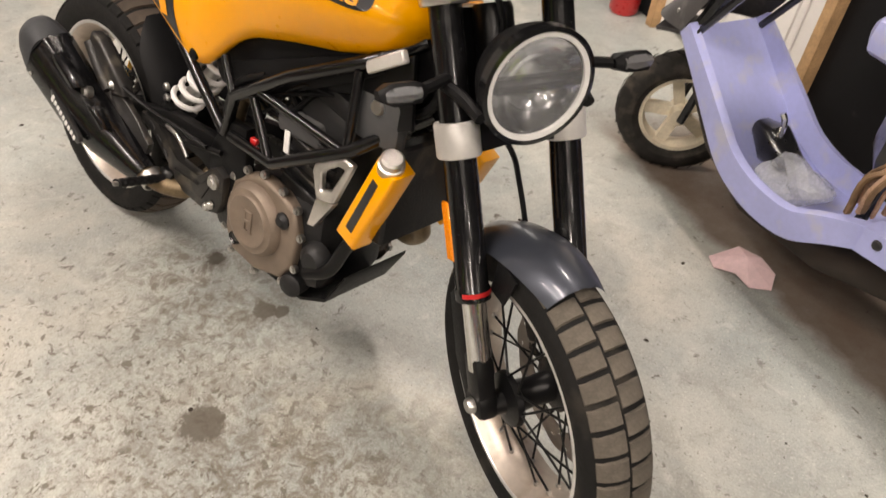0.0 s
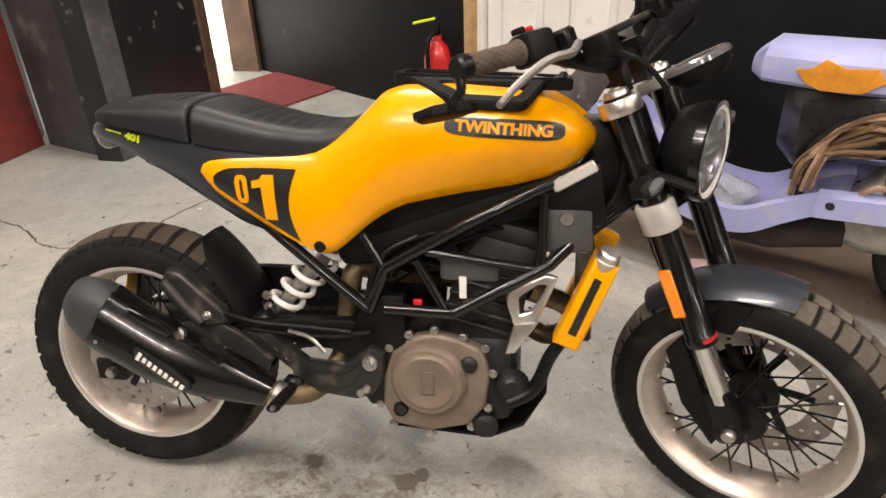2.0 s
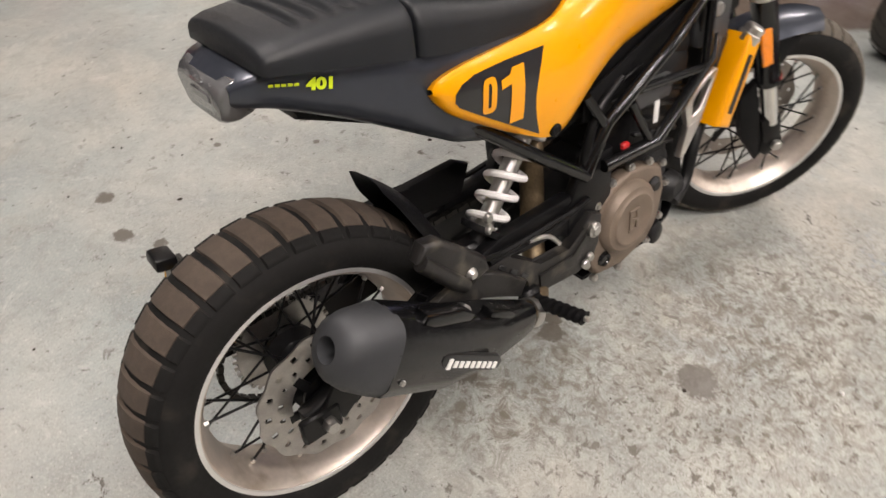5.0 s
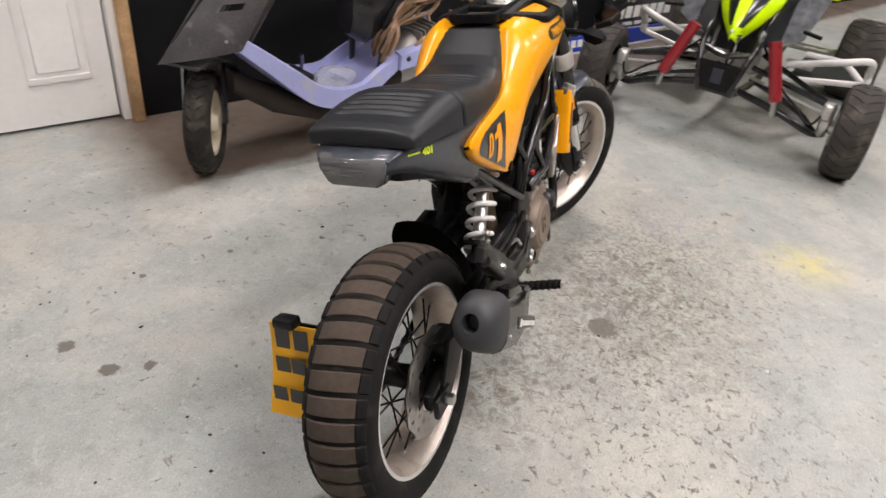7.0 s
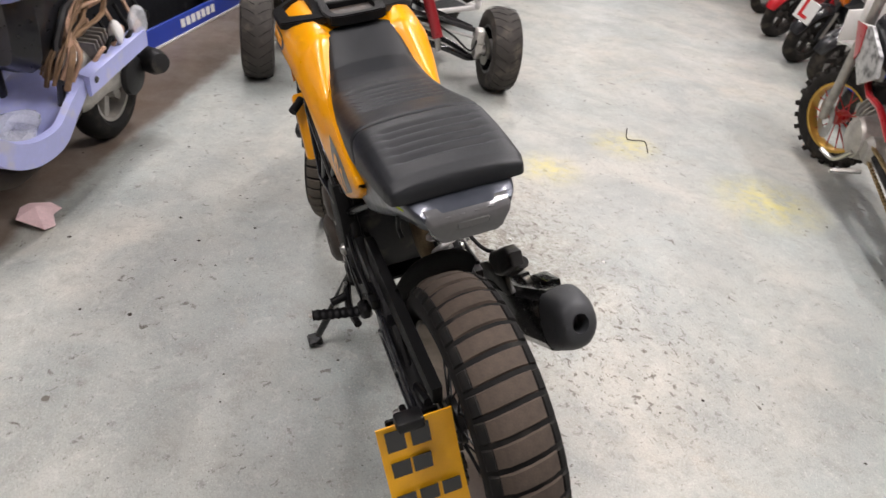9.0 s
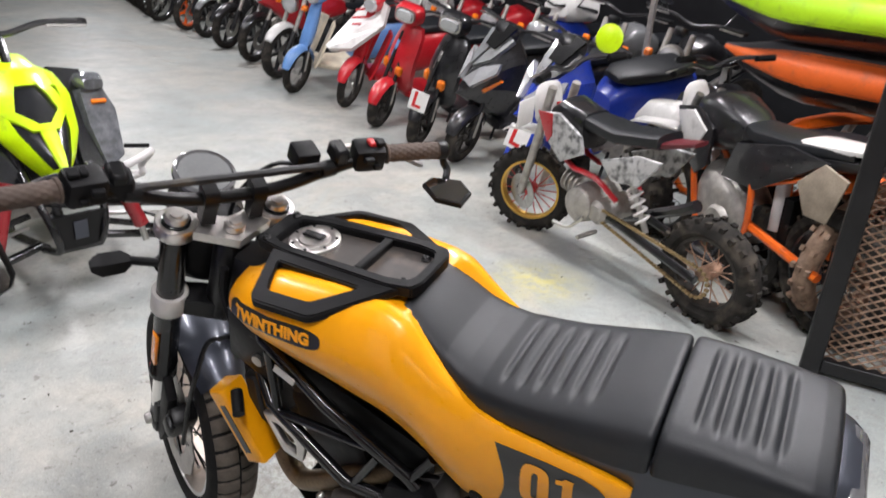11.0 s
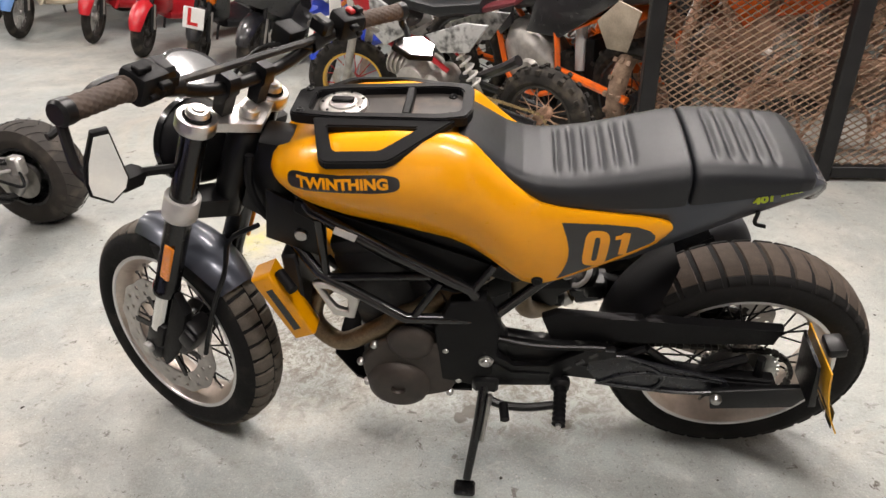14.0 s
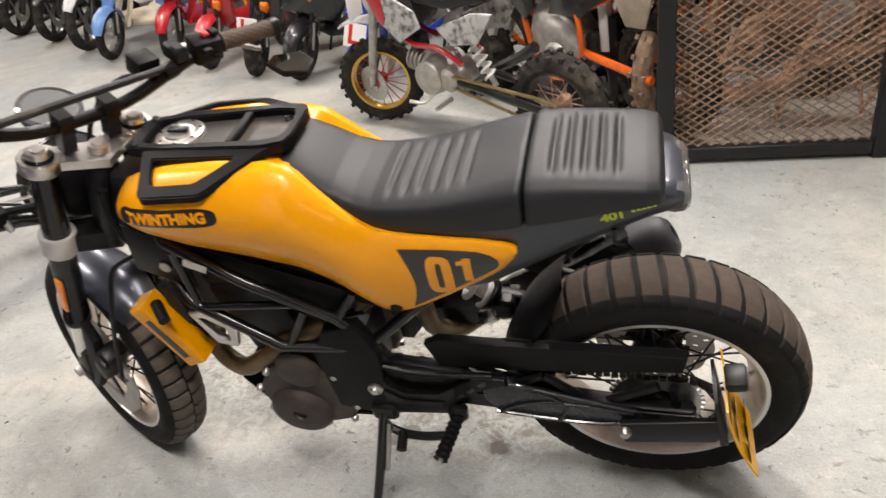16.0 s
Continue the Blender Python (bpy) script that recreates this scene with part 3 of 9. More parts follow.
def tank_section(x):
    zb, zt, wb, wm, wt = interp(TANK, x)
    h = zt - zb
    lerp = lambda a, b, u: a + (b - a) * u
    s = [(wb - 0.04, zb + 0.014), (wb - 0.010, zb + 0.001), (wb - 0.002, zb + 0.004), (lerp(wb, wm, 0.25), zb + 0.08 * h + 0.006), (lerp(wb, wm, 0.75), zb + 0.35 * h), (wm, zb + 0.58 * h),
         (lerp(wm, wt, 0.12), zb + 0.74 * h), (lerp(wm, wt, 0.4), zb + 0.88 * h), (lerp(wm, wt, 0.72), zb + 0.96 * h), (wt, zt)]
    if x > 0.655:
        s += [(wt * 0.62, zt - 0.014), (0, zt - 0.016)]
    else:
        s += [(wt - 0.010, zt - 0.002), (wt - 0.03, zt - 0.02)]
    return s


def tank_y(x, z):
    """Half width of the tank cover at height z."""
    s = tank_section(x)[2:10]
    for (y0, z0), (y1, z1) in zip(s, s[1:]):
        if z0 <= z <= z1 and z1 > z0:
            return y0 + (y1 - y0) * (z - z0) / (z1 - z0)
    return s[0][0] if z < s[0][1] else s[-1][0]


bm = B()
xs = [0.270, 0.273, 0.278] + [0.283 + 0.0115 * i for i in range(33)] + [0.656] + [0.67 + 0.0145 * i for i in range(24)] + [1.012, 1.02, 1.028, 1.032, 1.035]
for sgn in (1, -1):
    loft(bm, [[(x, sgn * y, z) for y, z in tank_section(x)] for x in xs], caps=False, closed=False)
tank = part("tank_cover", bm, ORANGE, bike, "glossy orange tank cover and side panels", smooth=50)
bm = bmesh.new()


def decal(outline, side, lift, depth, material, name, parent, label="", sub=6):
    """A flat printed shape that follows the tank's side."""
    bm = B()
    n = len(outline)
    cx, cz = sum(p[0] for p in outline) / n, sum(p[1] for p in outline) / n
    rings = []
    for k in range(sub + 1):
        u = k / sub
        rings.append([(cx + (x - cx) * u, cz + (z - cz) * u) for x, z in outline])
    vs = [[bm.verts.new((x, side * (tank_y(x, z) + lift), z)) for x, z in r] for r in rings[1:]]
    c = bm.verts.new((cx, side * (tank_y(cx, cz) + lift), cz))
    for i in range(n):
        bm.faces.new((c, vs[0][i], vs[0][(i + 1) % n]))
    for a, b in zip(vs, vs[1:]):
        for i in range(n):
            bm.faces.new((a[i], b[i], b[(i + 1) % n], a[(i + 1) % n]))
    return part(name, bm, material, parent, label, smooth=60)


def dense(pts, step=0.008):
    out = []
    for (x0, z0), (x1, z1) in zip(pts, pts[1:] + pts[:1]):
        n = max(1, int(math.hypot(x1 - x0, z1 - z0) / step))
        out += [(x0 + (x1 - x0) * i / n, z0 + (z1 - z0) * i / n) for i in range(n)]
    return out


def bent_letters(text, size, side, cx, cz, tilt, lift, material, parent, name, label, stretch=1.0, bold=0.0):
    o = letters(text, size, 0.0006, material, parent, Matrix.Identity(4), label, name, bold)
    ct, st = math.cos(radians(tilt)), math.sin(radians(tilt))
    bm2 = B()
    bm2.from_mesh(o.data)
    bmesh.ops.triangulate(bm2, faces=bm2.faces)
    bmesh.ops.subdivide_edges(bm2, edges=[e for e in bm2.edges if e.calc_length() > 0.008], cuts=1)
    for v in bm2.verts:
        u, w = v.co.x * stretch, v.co.y
        x = cx + side * -1 * (u * ct - w * st)
        z = cz + (u * st + w * ct)
        v.co = (x, side * (tank_y(x, z) + lift + v.co.z), z)
    bm2.to_mesh(o.data)
    bm2.free()
    return o


PRINTBLACK = mat("black_print", (0.012, 0.012, 0.013), 0.35, 0, 0.05, 20, coat=0.4)
PRINTORANGE = mat("orange_print", (0.83, 0.335, 0.004), 0.35, 0, 0.03, 20, coat=0.3)
for side in (1, -1):
    # rounded name badge
    cx, cz, tilt = 0.872, 0.858, 4.0
    ring = []
    for k in range(40):
        a = 2 * math.pi * k / 40
        u = math.copysign(abs(math.cos(a)) ** 0.35, math.cos(a)) * 0.105
        w = math.copysign(abs(math.sin(a)) ** 0.6, math.sin(a)) * 0.0168
        ring.append((cx + u * math.cos(radians(tilt)) + w * math.sin(radians(tilt)), cz - u * math.sin(radians(tilt)) + w * math.cos(radians(tilt))))
    badge = decal(ring, side, 0.0012, 0.001, PRINTBLACK, "name_badge", tank, "black rounded badge with orange lettering")
    bent_letters("TWINTHING", 0.0262, side, cx, cz - 0.0005, tilt * side, 0.0022, PRINTORANGE, tank, "badge_lettering", "orange badge lettering", 1.12, 0.0011)
    # black number field with a concave front edge
    arc = [(0.470 - 0.018 * math.sin(math.pi * k / 8) + 0.004 * (k / 8), 0.627 + (0.775 - 0.627) * k / 8) for k in range(9)]
    field = [(0.308, 0.733), (0.345, 0.708), (0.388, 0.680)] + arc + [(0.393, 0.777), (0.335, 0.775), (0.313, 0.768), (0.301, 0.757), (0.300, 0.744)]
    decal(dense(field), side, 0.0012, 0.001, PRINTBLACK, "number_field", tank, "black racing number field")
    big, small = (0.382, 0.428, 0.673, 0.764), (0.347, 0.373, 0.706, 0.763)
    for ch, (x0, x1, z0, z1) in (("0", big if side > 0 else small), ("1", small if side > 0 else big)):
        dm = B()

        def put(u, w):
            x = x1 - u * (x1 - x0) if side > 0 else x0 + u * (x1 - x0)
            z = z0 + w * (z1 - z0)
            return dm.verts.new((x, side * (tank_y(x, z) + 0.0024), z))

        if ch == "0":
            outer, inner = [], []
            for k in range(32):
                ca, sa = math.cos(k * math.pi / 16), math.sin(k * math.pi / 16)
                outer.append(put(0.5 + 0.5 * math.copysign(abs(ca) ** 0.6, ca), 0.5 + 0.5 * math.copysign(abs(sa) ** 0.45, sa)))
                inner.append(put(0.5 + 0.115 * math.copysign(abs(ca) ** 0.5, ca), 0.5 + 0.34 * math.copysign(abs(sa) ** 0.35, sa)))
            for k in range(32):
                dm.faces.new((outer[k], outer[(k + 1) % 32], inner[(k + 1) % 32], inner[k]))
        else:
            low = [put(0.42, 0), put(1.0, 0), put(1.0, 0.74), put(0.42, 0.74)]
            dm.faces.new(low)
            dm.faces.new((low[3], low[2], put(1.0, 1.0), put(0.50, 1.0), put(0.36, 0.90)))
            dm.faces.new((low[3], put(0.36, 0.90), put(0.0, 0.86), put(0.0, 0.70)))
        bmesh.ops.triangulate(dm, faces=dm.faces)
        bmesh.ops.subdivide_edges(dm, edges=dm.edges, cuts=5, use_grid_fill=True)
        for v in dm.verts:
            v.co.y = side * (tank_y(v.co.x, v.co.z) + 0.0026)
        part("race_number", dm, PRINTORANGE, tank, "orange block race number", smooth=60)
    bm = B()
    p = (0.507, side * (tank_y(0.507, 0.62) + 0.002), 0.62)
    part("panel_bolt", lathe(bm, [(0, 0.004), (0.006, 0.003), (0.0075, 0.004), (0.0115, 0.002), (0.012, -0.004)], p, (0, side, 0), 20), PLASTIC, tank, "black panel bolt")


# seat and passenger pad
SEAT = [(0.040, 0.884, 0.862, 0.100), (0.048, 0.894, 0.860, 0.107), (0.070, 0.899, 0.857, 0.112), (0.12, 0.902, 0.848, 0.115), (0.18, 0.904, 0.836, 0.118), (0.25, 0.901, 0.823, 0.121), (0.30, 0.890, 0.813, 0.122), (0.36, 0.874, 0.806, 0.121), (0.42, 0.860, 0.801, 0.118), (0.47, 0.853, 0.798, 0.115), (0.517, 0.850, 0.796, 0.110), (0.55, 0.856, 0.798, 0.104), (0.585, 0.871, 0.806, 0.097), (0.62, 0.895, 0.84, 0.09), (0.655, 0.918, 0.88, 0.082), (0.672, 0.926, 0.90, 0.076)]


def seat_piece(name, x0, x1, grooves, label):
    bm = B()
    n = int((x1 - x0) / 0.0027)
    rings = []
    for i in range(n + 1):
        x = x0 + (x1 - x0) * i / n
        zt, zb, w = interp(SEAT, x)
        w *= 1.0 + 0.05 * max(0.0, min(1.0, (0.42 - x) / 0.2))
        e = min(1.0, min(x - x0, x1 - x) / 0.012)
        tuck = 0.006 * (1 - math.sqrt(max(0, 1 - (1 - e) ** 2)))
        zt, w = zt - tuck, w - tuck
        sec = []
        for k in range(25):
            u = -1 + 2 * k / 24
            a = abs(u)
            if a < 0.62:
                y = w * 0.855 * (a / 0.62)
                z = zt - 0.008 * (a / 0.62) ** 2.6
                g = 0.0
                for gx in grooves:
                    lim = 0.07 if gx > 0.3 else 0.075
                    if y < lim + 0.012:
                        g = max(g, math.exp(-((x - gx) / 0.0056) ** 2) * min(1, max(0, (lim + 0.012 - y) / 0.016)))
                z -= 0.0065 * g
            else:
                v = (a - 0.62) / 0.38
                y = w * (0.855 + 0.145 * math.sin(min(1, v * 2.1) * math.pi / 2))
                z = zt - 0.008 - (zt - 0.008 - zb) * v ** 1.25
            sec.append((x, math.copysign(y, u), z))
        rings.append(sec)
    loft(bm, rings)
    return part(name, bm, VINYL, bike, label, smooth=60)


seat_piece("rider_seat", 0.256, 0.672, [0.352, 0.379, 0.406, 0.433, 0.460, 0.487], "black ribbed vinyl rider seat")
seat_piece("passenger_seat", 0.042, 0.2525, [0.112, 0.137, 0.162, 0.187, 0.212], "black ribbed vinyl passenger pad")

# tail unit below the seat
TAIL = [(0.012, 0.848, 0.818, 0.074), (0.03, 0.856, 0.812, 0.086), (0.06, 0.860, 0.803, 0.093), (0.10, 0.853, 0.784, 0.099), (0.17, 0.838, 0.748, 0.107), (0.25, 0.824, 0.700, 0.114), (0.33, 0.812, 0.652, 0.118), (0.42, 0.802, 0.620, 0.115), (0.50, 0.797, 0.600, 0.111), (0.54, 0.80, 0.62, 0.10)]
bm = B()
rings = []
for i in range(40):
    x = 0.012 + (0.54 - 0.012) * i / 39
    zt, zb, w = interp(TAIL, x)
    h = zt - zb
    half = [(w * 0.45, zb), (w * 0.72, zb + 0.01 * h), (w * 0.86, zb + 0.12 * h), (w * 0.93, zb + 0.4 * h), (w, zb + 0.78 * h), (w * 1.0, zb + 0.93 * h), (w * 0.96, zt), (w * 0.5, zt + 0.002)]
    rings.append([(x, y, z) for y, z in half] + [(x, -y, z) for y, z in half[::-1]])
loft(bm, rings)
tail = part("tail_unit", bm, GREY, bike, "satin dark grey tail bodywork", smooth=45)
for side in (1, -1):
    def tail_m(x, z):
        return Matrix(((-side, 0, 0, x), (0, 0, side, side * (interp(TAIL, x)[2] + 0.002)), (0, 1, 0, z), (0, 0, 0, 1)))
    a = 13 if side > 0 else -13
    letters("401", 0.023, 0.0006, LIME, tail, tail_m(0.118, 0.8265) @ pose(0, 0, 0.0, 0, 7 * side, a) @ Matrix.Diagonal((1.1, 0.85, 1, 1)), "lime model number", "model_number", 0.0012)
    bm = B()
    for k in range(5):
        box(bm, ((k * 0.008) - 0.016, 0, 0), (0.006, 0.0035, 0.001))
    part("model_script", bm, LIME, tail, "small lime script", m=tail_m(0.072, 0.8385) @ pose(0, 0, 0, 0, 9 * side, a))

# tail lamp
bm = B()
rings = []
for i, (x, w, z0, z1) in enumerate([(0.065, 0.074, 0.812, 0.848), (0.040, 0.076, 0.799, 0.854), (0.022, 0.075, 0.795, 0.854), (0.008, 0.071, 0.796, 0.848), (0.001, 0.066, 0.800, 0.840)]):
    rings.append([(x, -w * 0.80, z0 + 0.006), (x, -w * 0.80 + 0.01, z0), (x, w * 0.80 - 0.01, z0), (x, w * 0.80, z0 + 0.006), (x, w, z1 - 0.008), (x, w * 0.93, z1), (x, -w * 0.93, z1), (x, -w, z1 - 0.008)])
loft(bm, rings)
lamp_ob = part("tail_lamp", bm, SMOKE, bike, "grey clear tail lamp lens", smooth=50)
for k in range(4):
    part("lamp_diode", box(B(), (0.007, -0.036 + 0.024 * k, 0.844), (0.006, 0.010, 0.003), 0.001), SMOKE, lamp_ob)
part("tail_reflector", box(B(), (0.002, -0.004, 0.826), (0.005, 0.055, 0.014), 0.002), SMOKE, lamp_ob)
part("under_tail_hook", tube(B(), [(0.115, 0.09, 0.79), (0.115, 0.092, 0.765), (0.095, 0.092, 0.758)], 0.004), BLACK, bike)
part("under_tray", prism(B(), [(0.09, 0.80), (0.10, 0.765), (0.22, 0.715), (0.42, 0.615), (0.5, 0.60), (0.5, 0.66), (0.2, 0.78)], -0.05, 0.05, 0.008), PLASTIC, bike)

# tank rack with filler cap: an open frame over a worn plate, and a trapezoid loop on each side
zr = lambda x: 0.936 - 0.045 * (x - 0.655)
PLATE = [(0.648, -0.040), (0.658, -0.062), (0.70, -0.070), (0.90, -0.062), (0.975, -0.050), (0.986, -0.044), (0.986, 0.044), (0.975, 0.050), (0.90, 0.062), (0.70, 0.070), (0.658, 0.062), (0.648, 0.040)]


def flat_frame(bm, outer, inner, top, thick):
    """A flat piece with an opening: outer and inner are outlines with as many points, top(x, y) gives its height."""
    n = len(outer)
    L = [[bm.verts.new((x, y, top(x, y) - d)) for x, y in o] for o in (outer, inner) for d in (0, thick)]
    for i in range(n):
        j = (i + 1) % n
        bm.faces.new((L[0][i], L[0][j], L[2][j], L[2][i]))
        bm.faces.new((L[1][i], L[3][i], L[3][j], L[1][j]))
        bm.faces.new((L[0][i], L[1][i], L[1][j], L[0][j]))
        bm.faces.new((L[2][i], L[2][j], L[3][j], L[3][i]))
    bmesh.ops.bevel(bm, geom=list(bm.edges), offset=0.0025, segments=2, affect="EDGES")
    return bm


INNER = [(0.668, -0.030), (0.676, -0.044), (0.71, -0.050), (0.90, -0.044), (0.945, -0.036), (0.950, -0.030), (0.950, 0.030), (0.945, 0.036), (0.90, 0.044), (0.71, 0.050), (0.676, 0.044), (0.668, 0.030)]
rack = part("tank_rack", flat_frame(B(), PLATE, INNER, lambda x, y: zr(x) + 0.012, 0.022), PLASTIC, bike, "black tank-top luggage rack", smooth=30)
DARKPLATE = mat("worn_dark_plate", (0.055, 0.048, 0.044), 0.5, 0.3, 0.25, 15, dirt=(0.12, 0.09, 0.07), dirt_amount=0.25)
part("rack_plate", loft(B(), [[(x, y, zr(x) + z) for x, y in INNER] for z in (-0.008, -0.003)]), DARKPLATE, rack, "worn dark plate inside the rack")
part("rack_rib", box(B(), (0.768, 0, zr(0.768) + 0.004), (0.016, 0.10, 0.016), 0.003), PLASTIC, rack)
for side in (1, -1):
    for bx, by in ((0.688, 0.036), (0.966, 0.042)):
        part("rack_bolt", lathe(B(), [(0, 0.003), (0.003, 0.005), (0.005, 0.006), (0.007, 0.003), (0.0085, 0.002), (0.0085, 0)], (bx, side * by, zr(bx) + (0.012 if bx > 0.9 else -0.003)), n=12), BLACK, rack)
    # the side loop slopes outwards and down from the frame's edge
    down = lambda x, y: zr(x) + 0.010 - 0.33 * max(0.0, abs(y) - 0.060)
    outer = [(0.938, side * 0.058), (0.912, side * 0.150), (0.900, side * 0.160), (0.792, side * 0.158), (0.780, side * 0.152), (0.676, side * 0.066)]
    inner = [(0.908, side * 0.080), (0.892, side * 0.128), (0.886, side * 0.134), (0.808, side * 0.132), (0.800, side * 0.128), (0.742, side * 0.084)]
    part("rack_handle", flat_frame(B(), outer, inner, down, 0.016), PLASTIC, rack, "black side handle of the rack", smooth=30)
zc = zr(0.893) - 0.002
cap = part("filler_cap", lathe(B(), [(0, 0.012), (0.012, 0.013), (0.026, 0.011), (0.028, 0.008), (0.036, 0.009), (0.044, 0.008), (0.046, 0.006), (0.047, -0.004)], (0.893, 0, zc), n=40), ALU, bike, "worn aluminium filler cap")
part("cap_lever", box(B(), (0.893, 0.0, zc + 0.015), (0.042, 0.016, 0.006), 0.002, pose(0, 0, 0)), BLACK, cap)
for k in range(7):
    a = k * 2 * math.pi / 7
    part("cap_screw", lathe(B(), [(0, 0.011), (0.0028, 0.010), (0.0028, 0.004)], (0.893 + 0.039 * math.cos(a), 0.039 * math.sin(a), zc), n=8), BLACK, cap)

# ---- steering: forks, clamps, bars, lamp ----
FX, FY = 0.036, 0.096
for side in (1, -1):
    def st(name, bm, material, label="", smooth=40):
        return part(name, bm, material, bike, label, smooth, m=STEER)
    y = side * FY
    up = st("fork_tube", lathe(B(), [(0, 0.006), (0.02, 0.006), (0.0255, 0.003), (0.0265, -0.25), (0.0275, -0.30), (0.0275, -0.468), (0.030, -0.471), (0.030, -0.49), (0.02, -0.49)], (FX, y, 0), n=28), GLOSSBLACK, "black upper fork tube")
    part("fork_cap", lathe(B(), [(0, 0.019), (0.011, 0.019), (0.012, 0.016), (0.0185, 0.0155), (0.0215, 0.012), (0.022, 0.004)], (FX, y, 0), n=24), ALU, up, "aluminium fork cap", m=STEER)
    part("red_collar", lathe(B(), [(0.0302, -0.473), (0.0308, -0.473), (0.0308, -0.481), (0.0302, -0.481)], (FX, y, 0), n=24, a0=-60, a1=60), RED, up, m=STEER)
    st("fork_stanchion", lathe(B(), [(0.0205, -0.48), (0.0205, -0.62)], (FX, y, 0), n=24), CHROME, "bright steel fork stanchion")
    fb = B()
    box(fb, (FX - 0.004, y, -0.644), (0.05, 0.036, 0.10), 0.008, seg=2)
    box(fb, (FX - 0.006, y, -0.688), (0.058, 0.04, 0.05), 0.012, seg=2)
    ft = st("fork_foot", fb, BLACK, "black fork foot")
    part("axle_nut", lathe(B(), [(0, 0.014), (0.011, 0.014), (0.014, 0.01), (0.014, 0)], (FX, y + side * 0.02, -0.684), (0, side, 0), 12), STEEL, ft, m=STEER)
    # reflector and fork guard
    part("side_reflector", box(B(), (FX - 0.012, y + side * 0.026, -0.372), (0.026, 0.008, 0.100), 0.003), AMBER, up, "amber side reflector", m=STEER)
    st("fork_guard", prism(B(), [(FX - 0.075, -0.50), (FX - 0.03, -0.47), (FX - 0.028, -0.70), (FX - 0.05, -0.72), (FX - 0.082, -0.62)], y - 0.012, y + 0.012, 0.005), PLASTIC, "black plastic fork guard")
    # turn signal
    sg = st("turn_signal", loft(B(), [[(0.082 + dx, side * yy, -0.14 + dz * h) for dx, dz in ((-0.02 * h, -0.012), (0.02 * h, -0.016), (0.024 * h, 0.0), (0.016 * h, 0.014), (-0.016 * h, 0.014))] for yy, h in ((0.16, 0.5), (0.175, 1.0), (0.215, 1.05), (0.232, 0.5))]), PLASTIC, "black turn signal with clear lens")
    part("signal_lens", loft(B(), [[(0.102 + dx * h, side * yy, -0.142 + dz * h) for dx, dz in ((0.0, -0.013), (0.008, 0.0), (0.0, 0.011), (-0.005, 0.0))] for yy, h in ((0.172, 0.7), (0.19, 1.0), (0.212, 1.0), (0.224, 0.5))]), SMOKE if side > 0 else LENS, sg, m=STEER)
    part("signal_stalk", tube(B(), [(0.05, side * 0.105, -0.13), (0.082, side * 0.165, -0.14)], 0.009, 8, 1), PLASTIC, sg, m=STEER)

for z0, z1, nm, wid in ((-0.028, 0.0, "upper_fork_clamp", 0.036), (-0.252, -0.197, "lower_fork_clamp", 0.034)):
    bm = B()
    ring = [(0.0272, z0), (wid, z0), (wid + 0.002, z0 + 0.003), (wid + 0.002, z1 - 0.003), (wid, z1), (0.0272, z1)]
    if z1 == 0.0:
        for side in (1, -1):
            lathe(bm, ring, (FX, side * FY, 0), n=28)
    loft(bm, [[(x, -FY + 0.02, z) for x, z in ((FX - 0.03, z0 + 0.004), (FX + 0.022, z0 + 0.004), (FX + 0.022, z1 - 0.004), (FX - 0.03, z1 - 0.004))],
              [(x, 0, z) for x, z in ((-0.035, z0 + 0.004), (0.03, z0 + 0.004), (0.03, z1 - 0.004), (-0.035, z1 - 0.004))],
              [(x, FY - 0.02, z) for x, z in ((FX - 0.03, z0 + 0.004), (FX + 0.022, z0 + 0.004), (FX + 0.022, z1 - 0.004), (FX - 0.03, z1 - 0.004))]])
    cl = part(nm, bm, ALU if z1 == 0.0 else BLACK, bike, "aluminium fork clamp" if z1 == 0.0 else "black fork clamp with silver collars", m=STEER)
    if z1 < 0:
        for side in (1, -1):
            part("clamp_collar", lathe(B(), ring, (FX, side * FY, 0), n=28), CLAMP, cl, "silver collar", m=STEER)
    if z1 == 0.0:
        part("stem_nut", lathe(B(), [(0, 0.016), (0.01, 0.016), (0.012, 0.012), (0.018, 0.012), (0.02, 0.006), (0.02, -0.002)], (0, 0, 0), n=20), ALU, cl, m=STEER)
    for side in (1, -1):
        for dz in ((-0.014,) if z1 == 0.0 else (-0.240, -0.210)):
            part("clamp_bolt", lathe(B(), [(0, 0.008), (0.006, 0.008), (0.0065, 0)], (FX + 0.012, side * (FY - 0.012), dz), (1, -side * 0.5, 0), 10), STEEL, cl, m=STEER)
part("headstock", prism(B(), [(1.058, 0.865), (1.125, 0.705), (1.05, 0.655), (0.93, 0.72), (0.95, 0.85)], -0.046, 0.046, 0.012, 2), BLACK, bike, "black frame headstock")
for side in (1, -1):
    part("wiring_loom", tube(B(), [(1.075, side * 0.055, 0.84), (1.085, side * 0.062, 0.77), (1.06, side * 0.066, 0.70), (0.98, side * 0.07, 0.665)], 0.009, 8), PLASTIC, bike)
part("steering_stem", lathe(B(), [(0.03, -0.245), (0.033, -0.24), (0.033, -0.04), (0.03, -0.03)], n=20), BLACK, bike, m=STEER)

